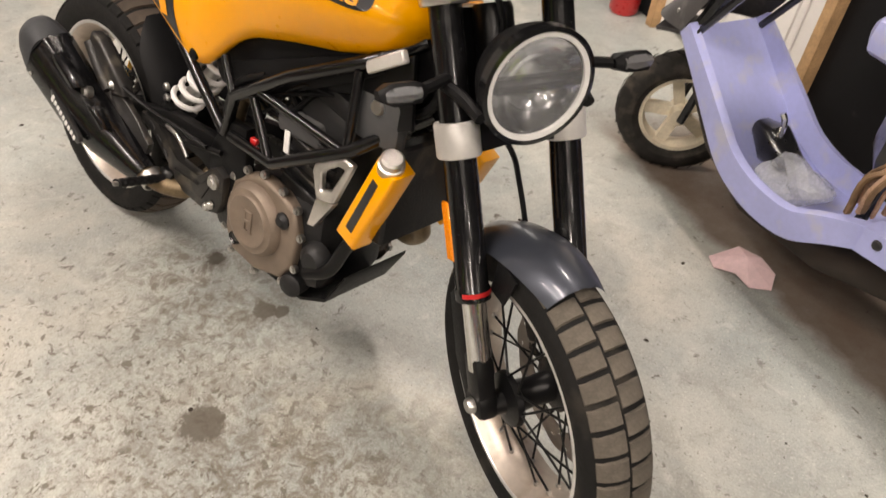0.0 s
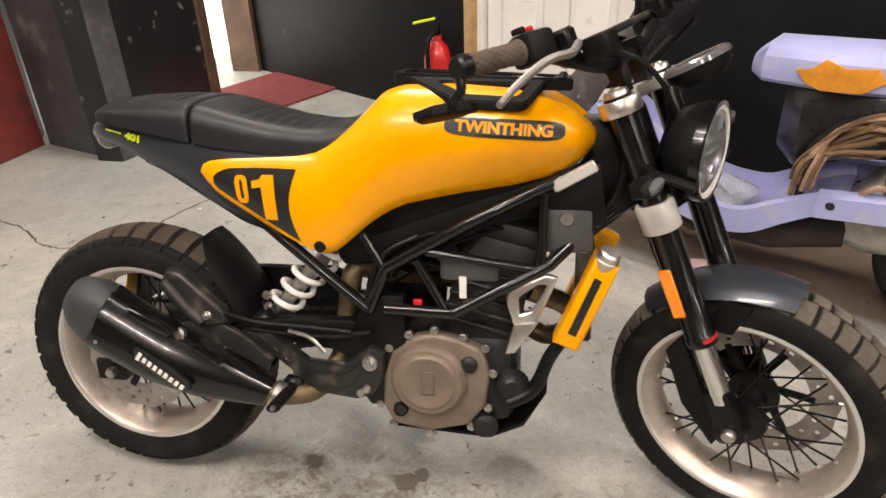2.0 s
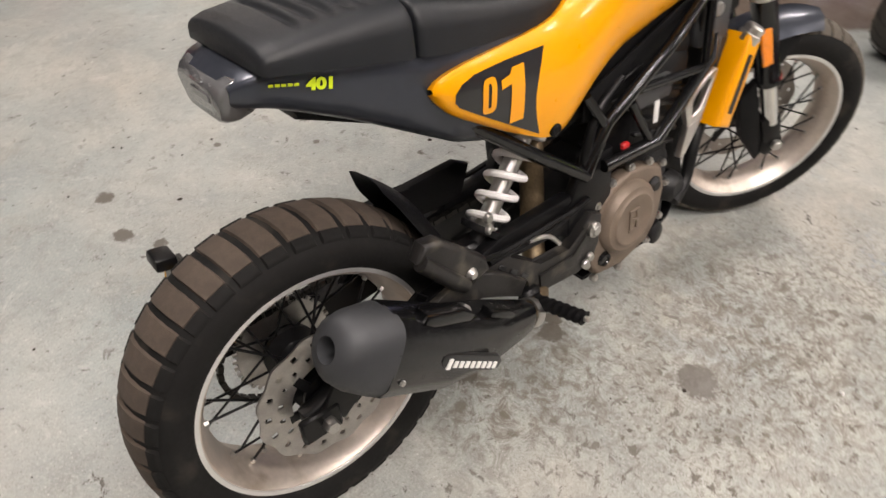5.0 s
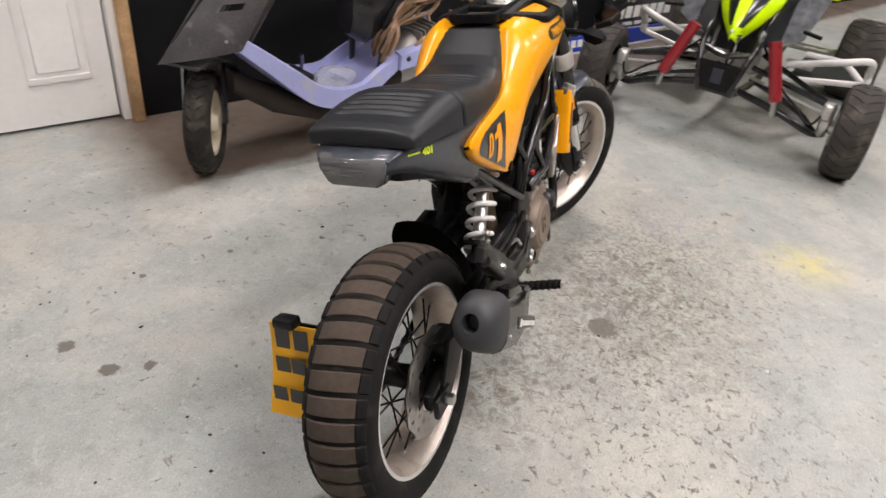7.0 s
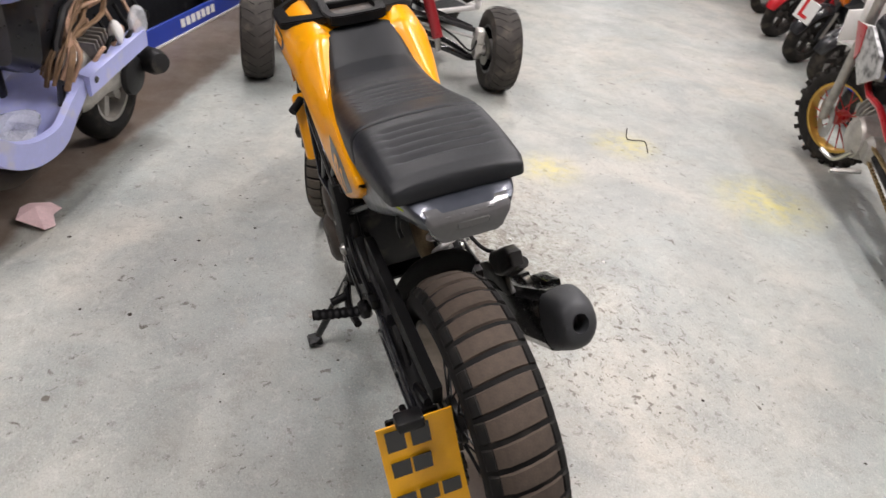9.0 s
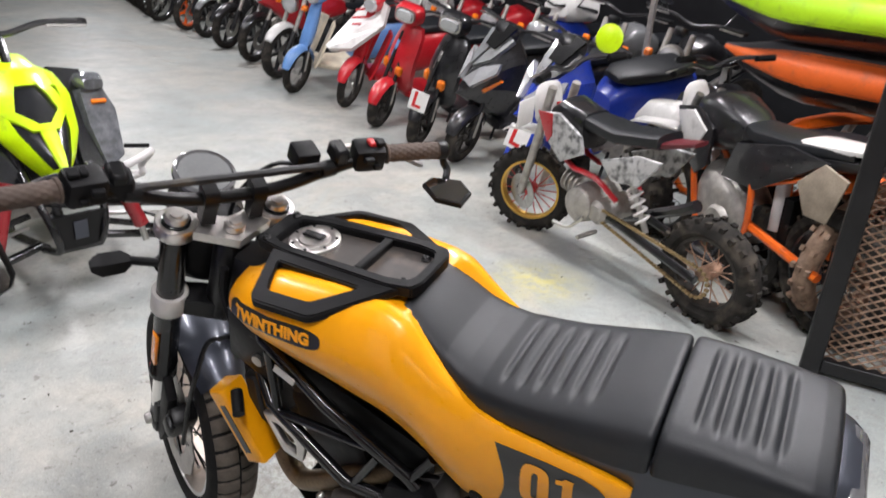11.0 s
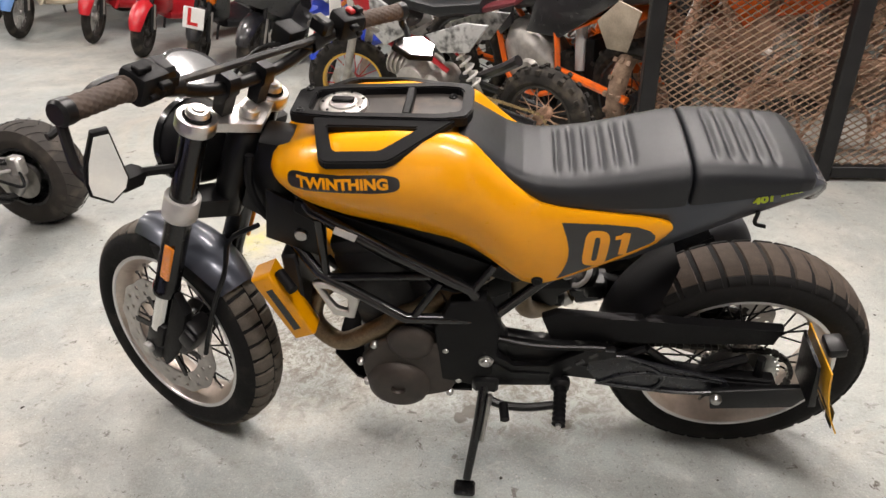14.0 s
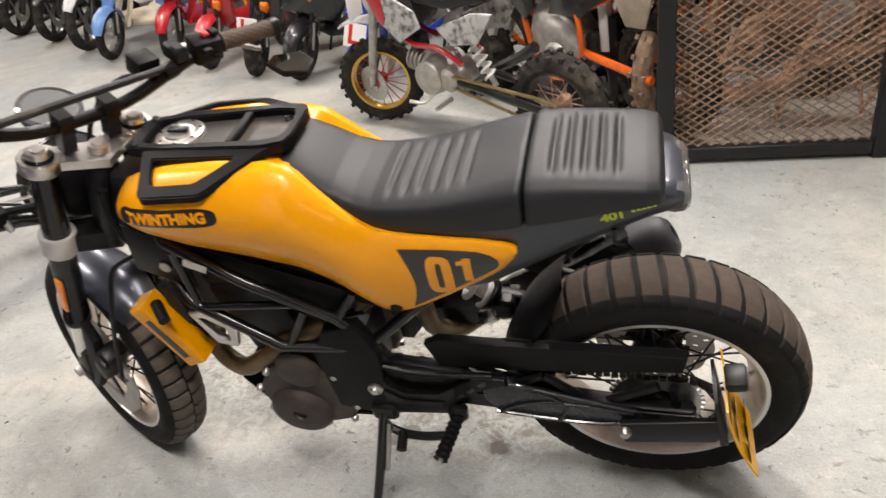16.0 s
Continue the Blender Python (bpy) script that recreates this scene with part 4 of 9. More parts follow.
# handlebar
LEVER = mat("dull_lever_alloy", (0.3, 0.29, 0.28), 0.45, 0.8, 0.15, 30)
BAR = [(-0.019, -0.415, 0.152), (0.003, -0.285, 0.139), (0.022, -0.19, 0.098), (0.026, -0.11, 0.066), (0.026, -0.045, 0.056), (0.026, 0.045, 0.056), (0.026, 0.11, 0.066), (0.022, 0.19, 0.098), (0.003, 0.285, 0.139), (-0.019, 0.415, 0.152)]
bar = part("handlebar", tube(B(), BAR, 0.0125, 12, 5), BLACK, bike, "black braced handlebar", m=STEER)
part("bar_brace", tube(B(), [(0.02, -0.185, 0.108), (0.02, 0.185, 0.108)], 0.0075, 8, 1), DARKCAST, bar, m=STEER)
for side in (1, -1):
    def stb(name, bm, material, label="", smooth=40, parent=bar):
        return part(name, bm, material, parent, label, smooth, m=STEER)
    stb("bar_riser", loft(B(), [[(0.026 + dx * w, side * 0.045 + dy, z) for dx, dy in ((-0.016, -0.013), (0.016, -0.013), (0.016, 0.013), (-0.016, 0.013))] for z, w in ((0.0, 0.8), (0.04, 0.9), (0.05, 1.25), (0.076, 1.2), (0.082, 0.9))]), BLACK)
    stb("brace_clamp", lathe(B(), [(0.017, -0.013), (0.017, 0.013)], (0.021, side * 0.178, 0.099), (0.0, side * 0.95, 0.2), 14), BLACK)
    g0, g1 = Vector((0.003, side * 0.287, 0.139)), Vector((-0.017, side * 0.401, 0.1505))
    d = (g1 - g0).normalized()
    L = (g1 - g0).length
    gr = B()
    q1 = d.orthogonal().normalized()
    q2 = d.cross(q1)
    rings = []
    for k in range(61):
        u = k / 60
        row = []
        for a_ in range(40):
            th = 2 * math.pi * a_ / 40
            r_ = 0.0158 + 0.0021 * min(1.0, 1.6 * abs(math.cos(5 * th + 21 * u) * math.cos(5 * th - 21 * u)))
            r_ = 0.0205 if u < 0.05 else (0.0185 if u > 0.965 else r_)
            row.append(g0 + d * (L * u) + (q1 * math.cos(th) + q2 * math.sin(th)) * r_)
        rings.append(row)
    loft(gr, rings)
    stb("grip", gr, BROWN, "brown diamond-ribbed rubber grip", 60)
    for bx, by, bz, sx_, sy_, sz_ in ((-0.024, -0.05, 0.008, 0.012, 0.02, 0.012), (-0.026, -0.03, -0.008, 0.01, 0.014, 0.01), (0.0, -0.02, 0.03, 0.018, 0.018, 0.01)):
        stb("switch_key", box(B(), (0, 0, 0), (sx_, sy_, sz_), 0.002, Matrix.Translation(g0 + Vector((bx, side * by, bz)))), PLASTIC)
    stb("switch_box", box(B(), (0, 0, 0), (0.05, 0.062, 0.052), 0.009, Matrix.Translation(g0 - d * 0.036) @ Vector((0, side, 0)).rotation_difference(d).to_matrix().to_4x4(), 2), PLASTIC, "black switch gear")
    stb("switch_button", box(B(), (0, 0, 0.03), (0.02, 0.014, 0.01), 0.003, Matrix.Translation(g0 - d * 0.036)), RED if side < 0 else PLASTIC)
    c0 = g0 - d * 0.09
    stb("lever_clamp", box(B(), (0, 0, 0), (0.045, 0.03, 0.034), 0.006, Matrix.Translation(c0 + Vector((0.012, 0, 0)))), BLACK)
    lv = [c0 + Vector((0.038, 0.0, -0.014)), Vector((0.066, side * 0.245, 0.108)), Vector((0.056, side * 0.30, 0.112)), Vector((0.030, side * 0.355, 0.098)), Vector((0.018, side * 0.392, 0.084)), Vector((0.017, side * 0.402, 0.082))]
    stb("control_lever", tube(B(), lv, (0.0075, 0.0055), 8), LEVER if side < 0 else BLACK, "bright brake lever" if side < 0 else "black clutch lever")
    # bar-end mirror
    e = Vector((-0.0185, side * 0.410, 0.1515))
    stb("bar_end", lathe(B(), [(0, 0.008), (0.015, 0.008), (0.0195, 0.003), (0.0195, -0.014)], e, d, 18), BLACK)
    if side > 0:
        c, n = Vector((1.132, 0.398, 1.042)), Vector((-0.62, 0.73, -0.14))
        hexa = [(0.011, 0.055), (-0.011, 0.056), (-0.024, -0.022), (-0.018, -0.039), (0.005, -0.057), (0.031, -0.039), (0.033, -0.019), (0.026, 0.015)]
        foot = (0.024, -0.034)
    else:
        c, n = Vector((0.797, -0.300, 0.904)), Vector((-0.25, 0.45, 0.86))
        hexa = [(0.048, 0.012), (0.030, 0.031), (-0.030, 0.028), (-0.052, -0.004), (-0.032, -0.038), (0.020, -0.026)]
        foot = (0.0, 0.030)
    c = bike.matrix_world @ c
    n.normalize()
    r = Vector((0, 0, 1)).cross(n).normalized()
    up = n.cross(r)
    tilt = bike.matrix_world.inverted() @ Matrix(((-r.x, n.x, up.x, c.x), (-r.y, n.y, up.y, c.y), (-r.z, n.z, up.z, c.z), (0, 0, 0, 1)))
    el = STEER @ e
    fl = tilt @ Vector((foot[0], -0.006, foot[1]))
    arm = [el, el + Vector((0.002, side * 0.004, -0.03)), el.lerp(fl, 0.35) + Vector((0, side * 0.012, -0.035)) if side > 0 else el.lerp(fl, 0.5) + Vector((0, -0.01, -0.012)), fl.lerp(el, 0.12), fl]
    mi = part("bar_end_mirror", tube(B(), arm, 0.0078, 8), BLACK, bike, "black hexagonal bar-end mirror")
    part("mirror_shell", prism(B(), hexa, -0.009, 0.006, 0.003), PLASTIC, mi, m=tilt)
    part("mirror_face", prism(B(), [(x * 0.88, z * 0.9) for x, z in hexa], 0.0062, 0.0072, 0.0), MIRROR, mi, "mirror glass", m=tilt)

part("fluid_reservoir", box(B(), (0.066, -0.149, 0.098), (0.048, 0.05, 0.04), 0.006, seg=2), PLASTIC, bar, "black square brake fluid reservoir", m=STEER)
part("switch_housing", box(B(), (0.03, 0.20, 0.112), (0.045, 0.05, 0.045), 0.006), PLASTIC, bar, m=STEER)
# instrument
ins = part("instrument", lathe(B(), [(0, -0.028), (0.04, -0.026), (0.056, -0.01), (0.059, 0.006), (0.054, 0.012), (0.05, 0.012)], (0.145, 0.01, -0.002), (-0.1, 0, 0.99), 36), PLASTIC, bike, "round instrument with a clear bezel", m=STEER)
part("instrument_glass", lathe(B(), [(0, 0.016), (0.05, 0.0135), (0.052, 0.011)], (0.145, 0.01, -0.002), (-0.1, 0, 0.99), 36), mat("grey_instrument_glass", (0.17, 0.175, 0.175), 0.12, 0, 0.08, 20, coat=0.6), ins, "grey instrument glass", m=STEER)
part("instrument_ring", lathe(B(), [(0.05, 0.012), (0.054, 0.016), (0.06, 0.012), (0.061, 0.004)], (0.145, 0.01, -0.002), (-0.1, 0, 0.99), 36), SMOKE, ins, m=STEER)
# headlamp
HL = STEER @ pose(0.090, 0, -0.141, 0, 23.5, 0) @ Matrix.Scale(0.94, 4)
bowl = part("headlamp", lathe(B(), [(0, -0.04), (0.05, -0.038), (0.078, -0.024), (0.089, 0.0), (0.095, 0.02), (0.0965, 0.034), (0.094, 0.04), (0.092, 0.03)], axis=(1, 0, 0), n=48), PLASTIC, bike, "round headlamp with a black shell", m=HL)
part("headlamp_ring", lathe(B(), [(0.0905, 0.034), (0.090, 0.046), (0.082, 0.044), (0.081, 0.03)], axis=(1, 0, 0), n=48), WHITE, bowl, "white running-light ring", m=HL)
part("headlamp_bezel", lathe(B(), [(0.0985, 0.028), (0.0985, 0.046), (0.0915, 0.048), (0.089, 0.032)], axis=(1, 0, 0), n=48), GLOSSBLACK, bowl, "gloss black bezel", m=HL)
part("headlamp_reflector", lathe(B(), [(0.078, 0.032), (0.06, 0.005), (0.03, -0.012), (0, -0.016)], axis=(1, 0, 0), n=40), REFLECT, bowl, m=HL)
part("headlamp_bar", box(B(), (0.022, 0, 0.004), (0.03, 0.152, 0.026), 0.008), BLACK, bowl, m=HL)
part("headlamp_glass", lathe(B(), [(0, 0.058), (0.04, 0.054), (0.075, 0.044), (0.088, 0.036)], axis=(1, 0, 0), n=48), LENS, bowl, "clear headlamp glass", m=HL).visible_shadow = False
for side in (1, -1):
    part("headlamp_bracket", tube(B(), [(0.05, side * 0.115, -0.14), (0.075, side * 0.10, -0.16), (0.115, side * 0.092, -0.19)], 0.010, 8), PLASTIC, bowl, m=STEER)
# front mudguard
bm = B()
rings = []
for i in range(25):
    a = radians(76 + 60 * i / 24)
    taper = 1 - 0.25 * abs(i / 24 - 0.5) ** 2 * 4
    rings.append([((0.312 - 0.035 * (abs(y) / 0.07) ** 2.2) * math.cos(a), y * taper, (0.312 - 0.035 * (abs(y) / 0.07) ** 2.2) * math.sin(a)) for y in (-0.068, -0.055, -0.035, 0, 0.035, 0.055, 0.068)])
loft(bm, rings, caps=False, closed=False)
bmesh.ops.solidify(bm, geom=list(bm.faces), thickness=0.004)
gd = part("front_mudguard", bm, GREY, bike, "satin dark grey front mudguard", m=FW)
for side in (1, -1):
    part("mudguard_stay", prism(B(), [(-0.075, 0.2), (-0.03, 0.2), (0.0, 0.27), (-0.06, 0.275)], side * 0.06, side * 0.067, 0.003), PLASTIC, gd, m=FW)
# front caliper and hoses
cb = B()
box(cb, (0, 0, 0), (0.05, 0.06, 0.11), 0.01, seg=2)
box(cb, (-0.01, 0.03, 0.02), (0.04, 0.02, 0.05), 0.008, seg=2)
part("front_caliper", cb, BLACK, bike, "black brake caliper", m=FW @ pose(-0.115, 0.075, 0.07, 0, -35, 0))
part("brake_hose", tube(B(), [(-0.1, 0.085, -0.60), (-0.085, 0.078, -0.45), (-0.085, 0.07, -0.34), (-0.06, 0.045, -0.275), (-0.10, 0.02, -0.21)], 0.0055, 8), BLACK, bike, "black brake hose", m=STEER)
part("control_cable", tube(B(), [(0.01, -0.16, 0.1), (0.09, -0.1, 0.06), (0.09, -0.03, -0.06), (-0.03, -0.04, -0.2), (-0.13, -0.06, -0.25)], 0.005, 8), BLACK, bike, m=STEER)

# ---- frame, engine and running gear ----
DUSTBLACK = mat("dusty_black_metal", (0.014, 0.013, 0.0125), 0.42, 0.1, 0.3, 18, bump=0.15, bump_scale=300, dirt=(0.085, 0.075, 0.06), dirt_amount=0.22, dirt_scale=22)
# black arm paint; its bluish reflection is tinted into the base colour
ARMBLACK = mat("black_arm_blue_reflection", (0.010, 0.011, 0.015), 0.3, 0.1, 0.2, 14, coat=0.3)


for side in (1, -1):
    s = side
    for pts in ([(1.02, s * 0.045, 0.80), (0.955, s * 0.105, 0.752), (0.80, s * 0.13, 0.677), (0.64, s * 0.125, 0.582), (0.60, s * 0.11, 0.50)],
                [(1.06, s * 0.045, 0.690), (0.955, s * 0.115, 0.597), (0.775, s * 0.135, 0.497), (0.635, s * 0.125, 0.495)],
                [(0.942, s * 0.110, 0.735), (0.94, s * 0.115, 0.595)], [(0.72, s * 0.128, 0.618), (0.93, s * 0.118, 0.588)], [(0.70, s * 0.127, 0.600), (0.758, s * 0.133, 0.500)],
                [(0.64, s * 0.125, 0.575), (0.60, s * 0.118, 0.485)], [(0.64, s * 0.125, 0.57), (0.593, s * 0.115, 0.645)], [(0.60, s * 0.115, 0.485), (0.49, s * (0.105 if s < 0 else 0.07), 0.568), (0.30, s * (0.085 if s < 0 else 0.06), 0.72)]):
        part("frame_tube", tube(B(), pts, 0.0125 if len(pts) > 2 else 0.009, 10, 1), GLOSSBLACK, bike)
    part("frame_gusset", prism(B(), [(1.04, 0.79), (0.93, 0.73), (0.94, 0.62), (1.06, 0.67)], s * 0.088, s * 0.098, 0.003), BLACK, bike)
    part("gusset_bolt", lathe(B(), [(0, 0.007), (0.012, 0.007), (0.014, 0.003), (0.014, 0)], (0.984, s * 0.098, 0.684), (0, s, 0), 18), STEEL, bike)
    if s < 0:
        part("tank_foot", box(B(), (0, 0, 0), (0.086, 0.016, 0.022), 0.003, pose(0.995, s * 0.108, 0.766, 0, -30, 0)), CLAMP, bike, "silver bracket under the tank")
    else:
        part("tube_label", box(B(), (0, 0, 0), (0.046, 0.003, 0.018), 0.001, pose(0.884, 0.137, 0.722, 0, -25, 0)), CLAMP, bike, "pale label on the frame tube")
    part("frame_infill", prism(B(), [(0.985, 0.775), (0.60, 0.635), (0.60, 0.59), (0.66, 0.575), (0.94, 0.715), (0.99, 0.745)], s * 0.098, s * 0.104, 0.002), PLASTIC, bike, "black plastic infill below the tank")
    # cast pivot plate
    part("pivot_plate", prism(B(), [(0.67, 0.52), (0.60, 0.52), (0.555, 0.44), (0.55, 0.33), (0.59, 0.27), (0.66, 0.27), (0.675, 0.36)], s * 0.092, s * 0.118, 0.006), BLACK, bike)
    part("pivot_bolt", lathe(B(), [(0, 0.014), (0.009, 0.014), (0.011, 0.01), (0.016, 0.008), (0.016, 0)], (0.60, s * 0.135, 0.378), (0, s, 0), 16), STEEL, bike)
    # silver engine hanger
    hb = frame_piece(B(), [(0.972, 0.575), (0.950, 0.580), (0.880, 0.545), (0.874, 0.528), (0.890, 0.474), (0.935, 0.484)], 0.024, s * 0.112, s * 0.128, 0.003)
    hang = part("engine_hanger", hb, ALU, bike, "bare aluminium engine hanger")
    if s < 0:
        part("hanger_leg", prism(B(), [(0.890, 0.476), (0.938, 0.484), (0.892, 0.415), (0.874, 0.412)], s * 0.112, s * 0.128, 0.003), ALU, hang)
    # radiator side guard; the left one hangs a little lower
    gx, gz = (0.012, -0.016) if s > 0 else (0.0, 0.0)
    og = part("radiator_guard", prism(B(), [(x + gx, z + gz) for x, z in ((1.038, 0.628), (1.082, 0.604), (1.012, 0.432), (0.965, 0.452))], s * 0.088, s * 0.148, 0.010, 3), ORANGE, bike, "orange radiator side guard with a black slot")
    part("guard_slot", prism(B(), [(x + gx, z + gz) for x, z in ((1.038, 0.588), (1.051, 0.581), (1.008, 0.468), (0.993, 0.475))], s * 0.1475, s * 0.1495, 0.0), PRINTBLACK, og)
    # foot peg
    p0, p1 = Vector((0.428, s * 0.138, 0.312)), Vector((0.44, s * 0.262, 0.333))
    pd = (p1 - p0).normalized()
    pu = Vector((-0.25, 0, 1)).normalized()
    pw = pd.cross(pu).normalized()
    rings = []
    for k in range(33):
        u = k / 32
        g = (1.0 if k % 4 < 2 else 0.86) * (0.75 if u < 0.12 else 1.0)
        rings.append([p0.lerp(p1, u) + pw * (0.0155 * g * math.cos(a_)) + pu * (0.0105 * g * math.sin(a_)) for a_ in [2 * math.pi * i / 12 for i in range(12)]])
    pg = part("foot_peg", loft(B(), rings), PLASTIC, bike, "black ribbed foot peg", smooth=30)
    part("peg_tip", lathe(B(), [(0, 0.010), (0.005, 0.009), (0.006, 0)], p1, pd, 8), STEEL, pg)
    part("peg_root", box(B(), (0.43, s * 0.137, 0.315), (0.042, 0.03, 0.04), 0.008), BLACK, pg)
part("radiator", box(B(), (1.02, 0, 0.53), (0.035, 0.2, 0.19), 0.006, None), DARKCAST, bike, "black radiator core")
part("radiator_cap", lathe(B(), [(0, 0.022), (0.016, 0.022), (0.02, 0.018), (0.02, 0.006), (0.023, 0.004), (0.023, -0.012), (0.017, -0.02)], (1.058, -0.132, 0.618), (0.35, -0.35, 0.85), 24), ALU, bike, "aluminium radiator cap")
part("radiator_spigot", tube(B(), [(1.035, 0.125, 0.60), (1.0, 0.16, 0.585)], 0.012, 10, 1), PLASTIC, bike)
part("coolant_hose", tube(B(), [(1.0, -0.09, 0.46), (0.96, -0.1, 0.40), (0.93, -0.11, 0.33), (0.88, -0.12, 0.30)], 0.014), BLACK, bike)

# engine
bm = B()
box(bm, (0.765, 0, 0.335), (0.25, 0.20, 0.20), 0.03, seg=2)
box(bm, (0.835, 0, 0.52), (0.15, 0.18, 0.24), 0.02, pose(0.835, 0, 0.52, 0, 14, 0) @ pose(-0.835, 0, -0.52), 2)
part("engine_block", bm, DARKCAST, bike, "dark cast engine block")
part("cylinder_head_cover", box(B(), (0.862, 0, 0.645), (0.15, 0.17, 0.05), 0.016, pose(0.862, 0, 0.645, 0, 14, 0) @ pose(-0.862, 0, -0.645), 2), DARKCAST, bike)
for k in range(5):
    part("cooling_rib", box(B(), (0.83, -0.096, 0.455 + 0.028 * k), (0.14, 0.012, 0.008), 0.002, pose(0.835, 0, 0.52, 0, 14, 0) @ pose(-0.835, 0, -0.52)), DARKCAST, bike)
case = [(0.619, 0.340), (0.640, 0.400), (0.680, 0.430), (0.730, 0.443), (0.785, 0.432), (0.828, 0.412), (0.843, 0.360), (0.833, 0.285), (0.800, 0.240), (0.715, 0.217), (0.640, 0.230), (0.616, 0.275)]
cov = part("clutch_cover", prism(B(), case, -0.120, -0.085, 0.010, 3), BRONZE, bike, "bronze clutch cover")
part("clutch_dome", lathe(B(), [(0, 0.021), (0.045, 0.021), (0.05, 0.024), (0.056, 0.024), (0.06, 0.020), (0.070, 0.019), (0.078, 0.010), (0.080, 0)], (0.718, -0.120, 0.343), (0, -1, 0), 44), BRONZE, cov, "round bronze dome with a raised emblem")
em_ = B()
for c_, s_ in (((0.708, 0.343), (0.008, 0.05)), ((0.728, 0.343), (0.008, 0.05)), ((0.718, 0.343), (0.016, 0.008)), ((0.718, 0.366), (0.03, 0.005)), ((0.718, 0.320), (0.03, 0.005))):
    box(em_, (c_[0], -0.1415, c_[1]), (s_[0], 0.005, s_[1]), 0.001)
part("raised_emblem", em_, BRONZE, cov)
for x, z in case:
    d = Vector((x - 0.726, z - 0.33)).normalized() * 0.006
    part("cover_bolt", lathe(B(), [(0, 0.009), (0.0055, 0.009), (0.006, 0.006), (0.009, 0.005), (0.009, -0.004)], (x + d.x, -0.113, z + d.y), (0, -1, 0), 10), STEEL, cov)
part("oil_filler", lathe(B(), [(0, 0.016), (0.01, 0.016), (0.014, 0.01), (0.018, 0.008), (0.018, 0)], (0.801, -0.116, 0.380), (0, -1, 0), 16), DARKCAST, cov)
part("sight_glass", lathe(B(), [(0, 0.004), (0.011, 0.004), (0.014, 0.008), (0.017, 0)], (0.656, -0.120, 0.267), (0, -1, 0), 18), GLOSSBLACK, cov)
part("oil_filter_cap", lathe(B(), [(0, 0.04), (0.018, 0.04), (0.026, 0.034), (0.028, 0.0)], (0.826, -0.085, 0.24), (0.25, -1, 0), 20), DARKCAST, bike)
part("water_pump", lathe(B(), [(0, 0.03), (0.02, 0.03), (0.032, 0.02), (0.036, 0.0)], (0.885, -0.095, 0.33), (0.1, -1, 0), 20), DARKCAST, bike)
lc = [(0.66, 0.30), (0.69, 0.40), (0.745, 0.44), (0.80, 0.43), (0.85, 0.40), (0.885, 0.34), (0.875, 0.27), (0.83, 0.228), (0.75, 0.225), (0.68, 0.25)]
DARKBRONZE = mat("dark_bronze_casting", (0.052, 0.042, 0.035), 0.5, 0.35, 0.25, 25, bump=0.35, bump_scale=300)
lcov = part("generator_cover", prism(B(), lc, 0.098, 0.135, 0.010, 3), DARKBRONZE, bike, "bronze generator cover")
part("generator_dome", lathe(B(), [(0, 0.012), (0.014, 0.012), (0.017, 0.021), (0.052, 0.023), (0.068, 0.014), (0.074, 0)], (0.799, 0.134, 0.276), (0, 1, 0), 36), DARKBRONZE, lcov)
part("starter_dome", lathe(B(), [(0, 0.016), (0.035, 0.016), (0.048, 0.010), (0.053, 0)], (0.768, 0.130, 0.415), (0, 1, 0), 24), DARKBRONZE, lcov)
for x, z in lc:
    part("cover_bolt", lathe(B(), [(0, 0.009), (0.0055, 0.009), (0.009, 0.005), (0.009, -0.004)], (x, 0.13, z), (0, 1, 0), 10), STEEL, lcov)
part("sprocket_cover", prism(B(), [(0.715, 0.47), (0.68, 0.545), (0.605, 0.565), (0.572, 0.49), (0.58, 0.33), (0.63, 0.285), (0.70, 0.30)], 0.10, 0.137, 0.008, 2), PLASTIC, bike, "black sprocket cover")
part("bash_plate", loft(B(), [[(x, y, z) for y in (-0.09, 0.09)] + [(x, y, z - 0.008) for y in (0.09, -0.09)] for x, z in ((0.63, 0.215), (0.84, 0.205), (0.91, 0.24), (0.955, 0.32))]), PLASTIC, bike, "black belly guard")
# airbox, battery tray and looms seen through the frame
part("airbox", box(B(), (0.72, 0, 0.69), (0.44, 0.185, 0.15), 0.03, pose(0.72, 0, 0.69, 0, -17, 0) @ pose(-0.72, 0, -0.69), 2), PLASTIC, bike, "black airbox")
part("throttle_body", tube(B(), [(0.70, 0, 0.62), (0.80, 0, 0.60)], 0.035, 16, 1), DARKCAST, bike)
part("side_box", box(B(), (0.985, -0.085, 0.66), (0.10, 0.03, 0.09), 0.01, None, 2), mat("grey_plastic", (0.055, 0.056, 0.058), 0.6, 0, 0.15, 20), bike, "grey plastic side box")
part("cam_box", box(B(), (0.80, -0.075, 0.575), (0.12, 0.06, 0.05), 0.012, None, 2), mat("grey_cast", (0.09, 0.09, 0.092), 0.55, 0.2, 0.15, 20), bike, "grey cast cover")
part("white_tag", box(B(), (0.79, -0.118, 0.545), (0.014, 0.002, 0.045)), WHITE, bike, "white label")
part("red_cap", box(B(), (0.70, -0.12, 0.51), (0.018, 0.01, 0.012), 0.002), RED, bike)
rnd = random.Random(4)
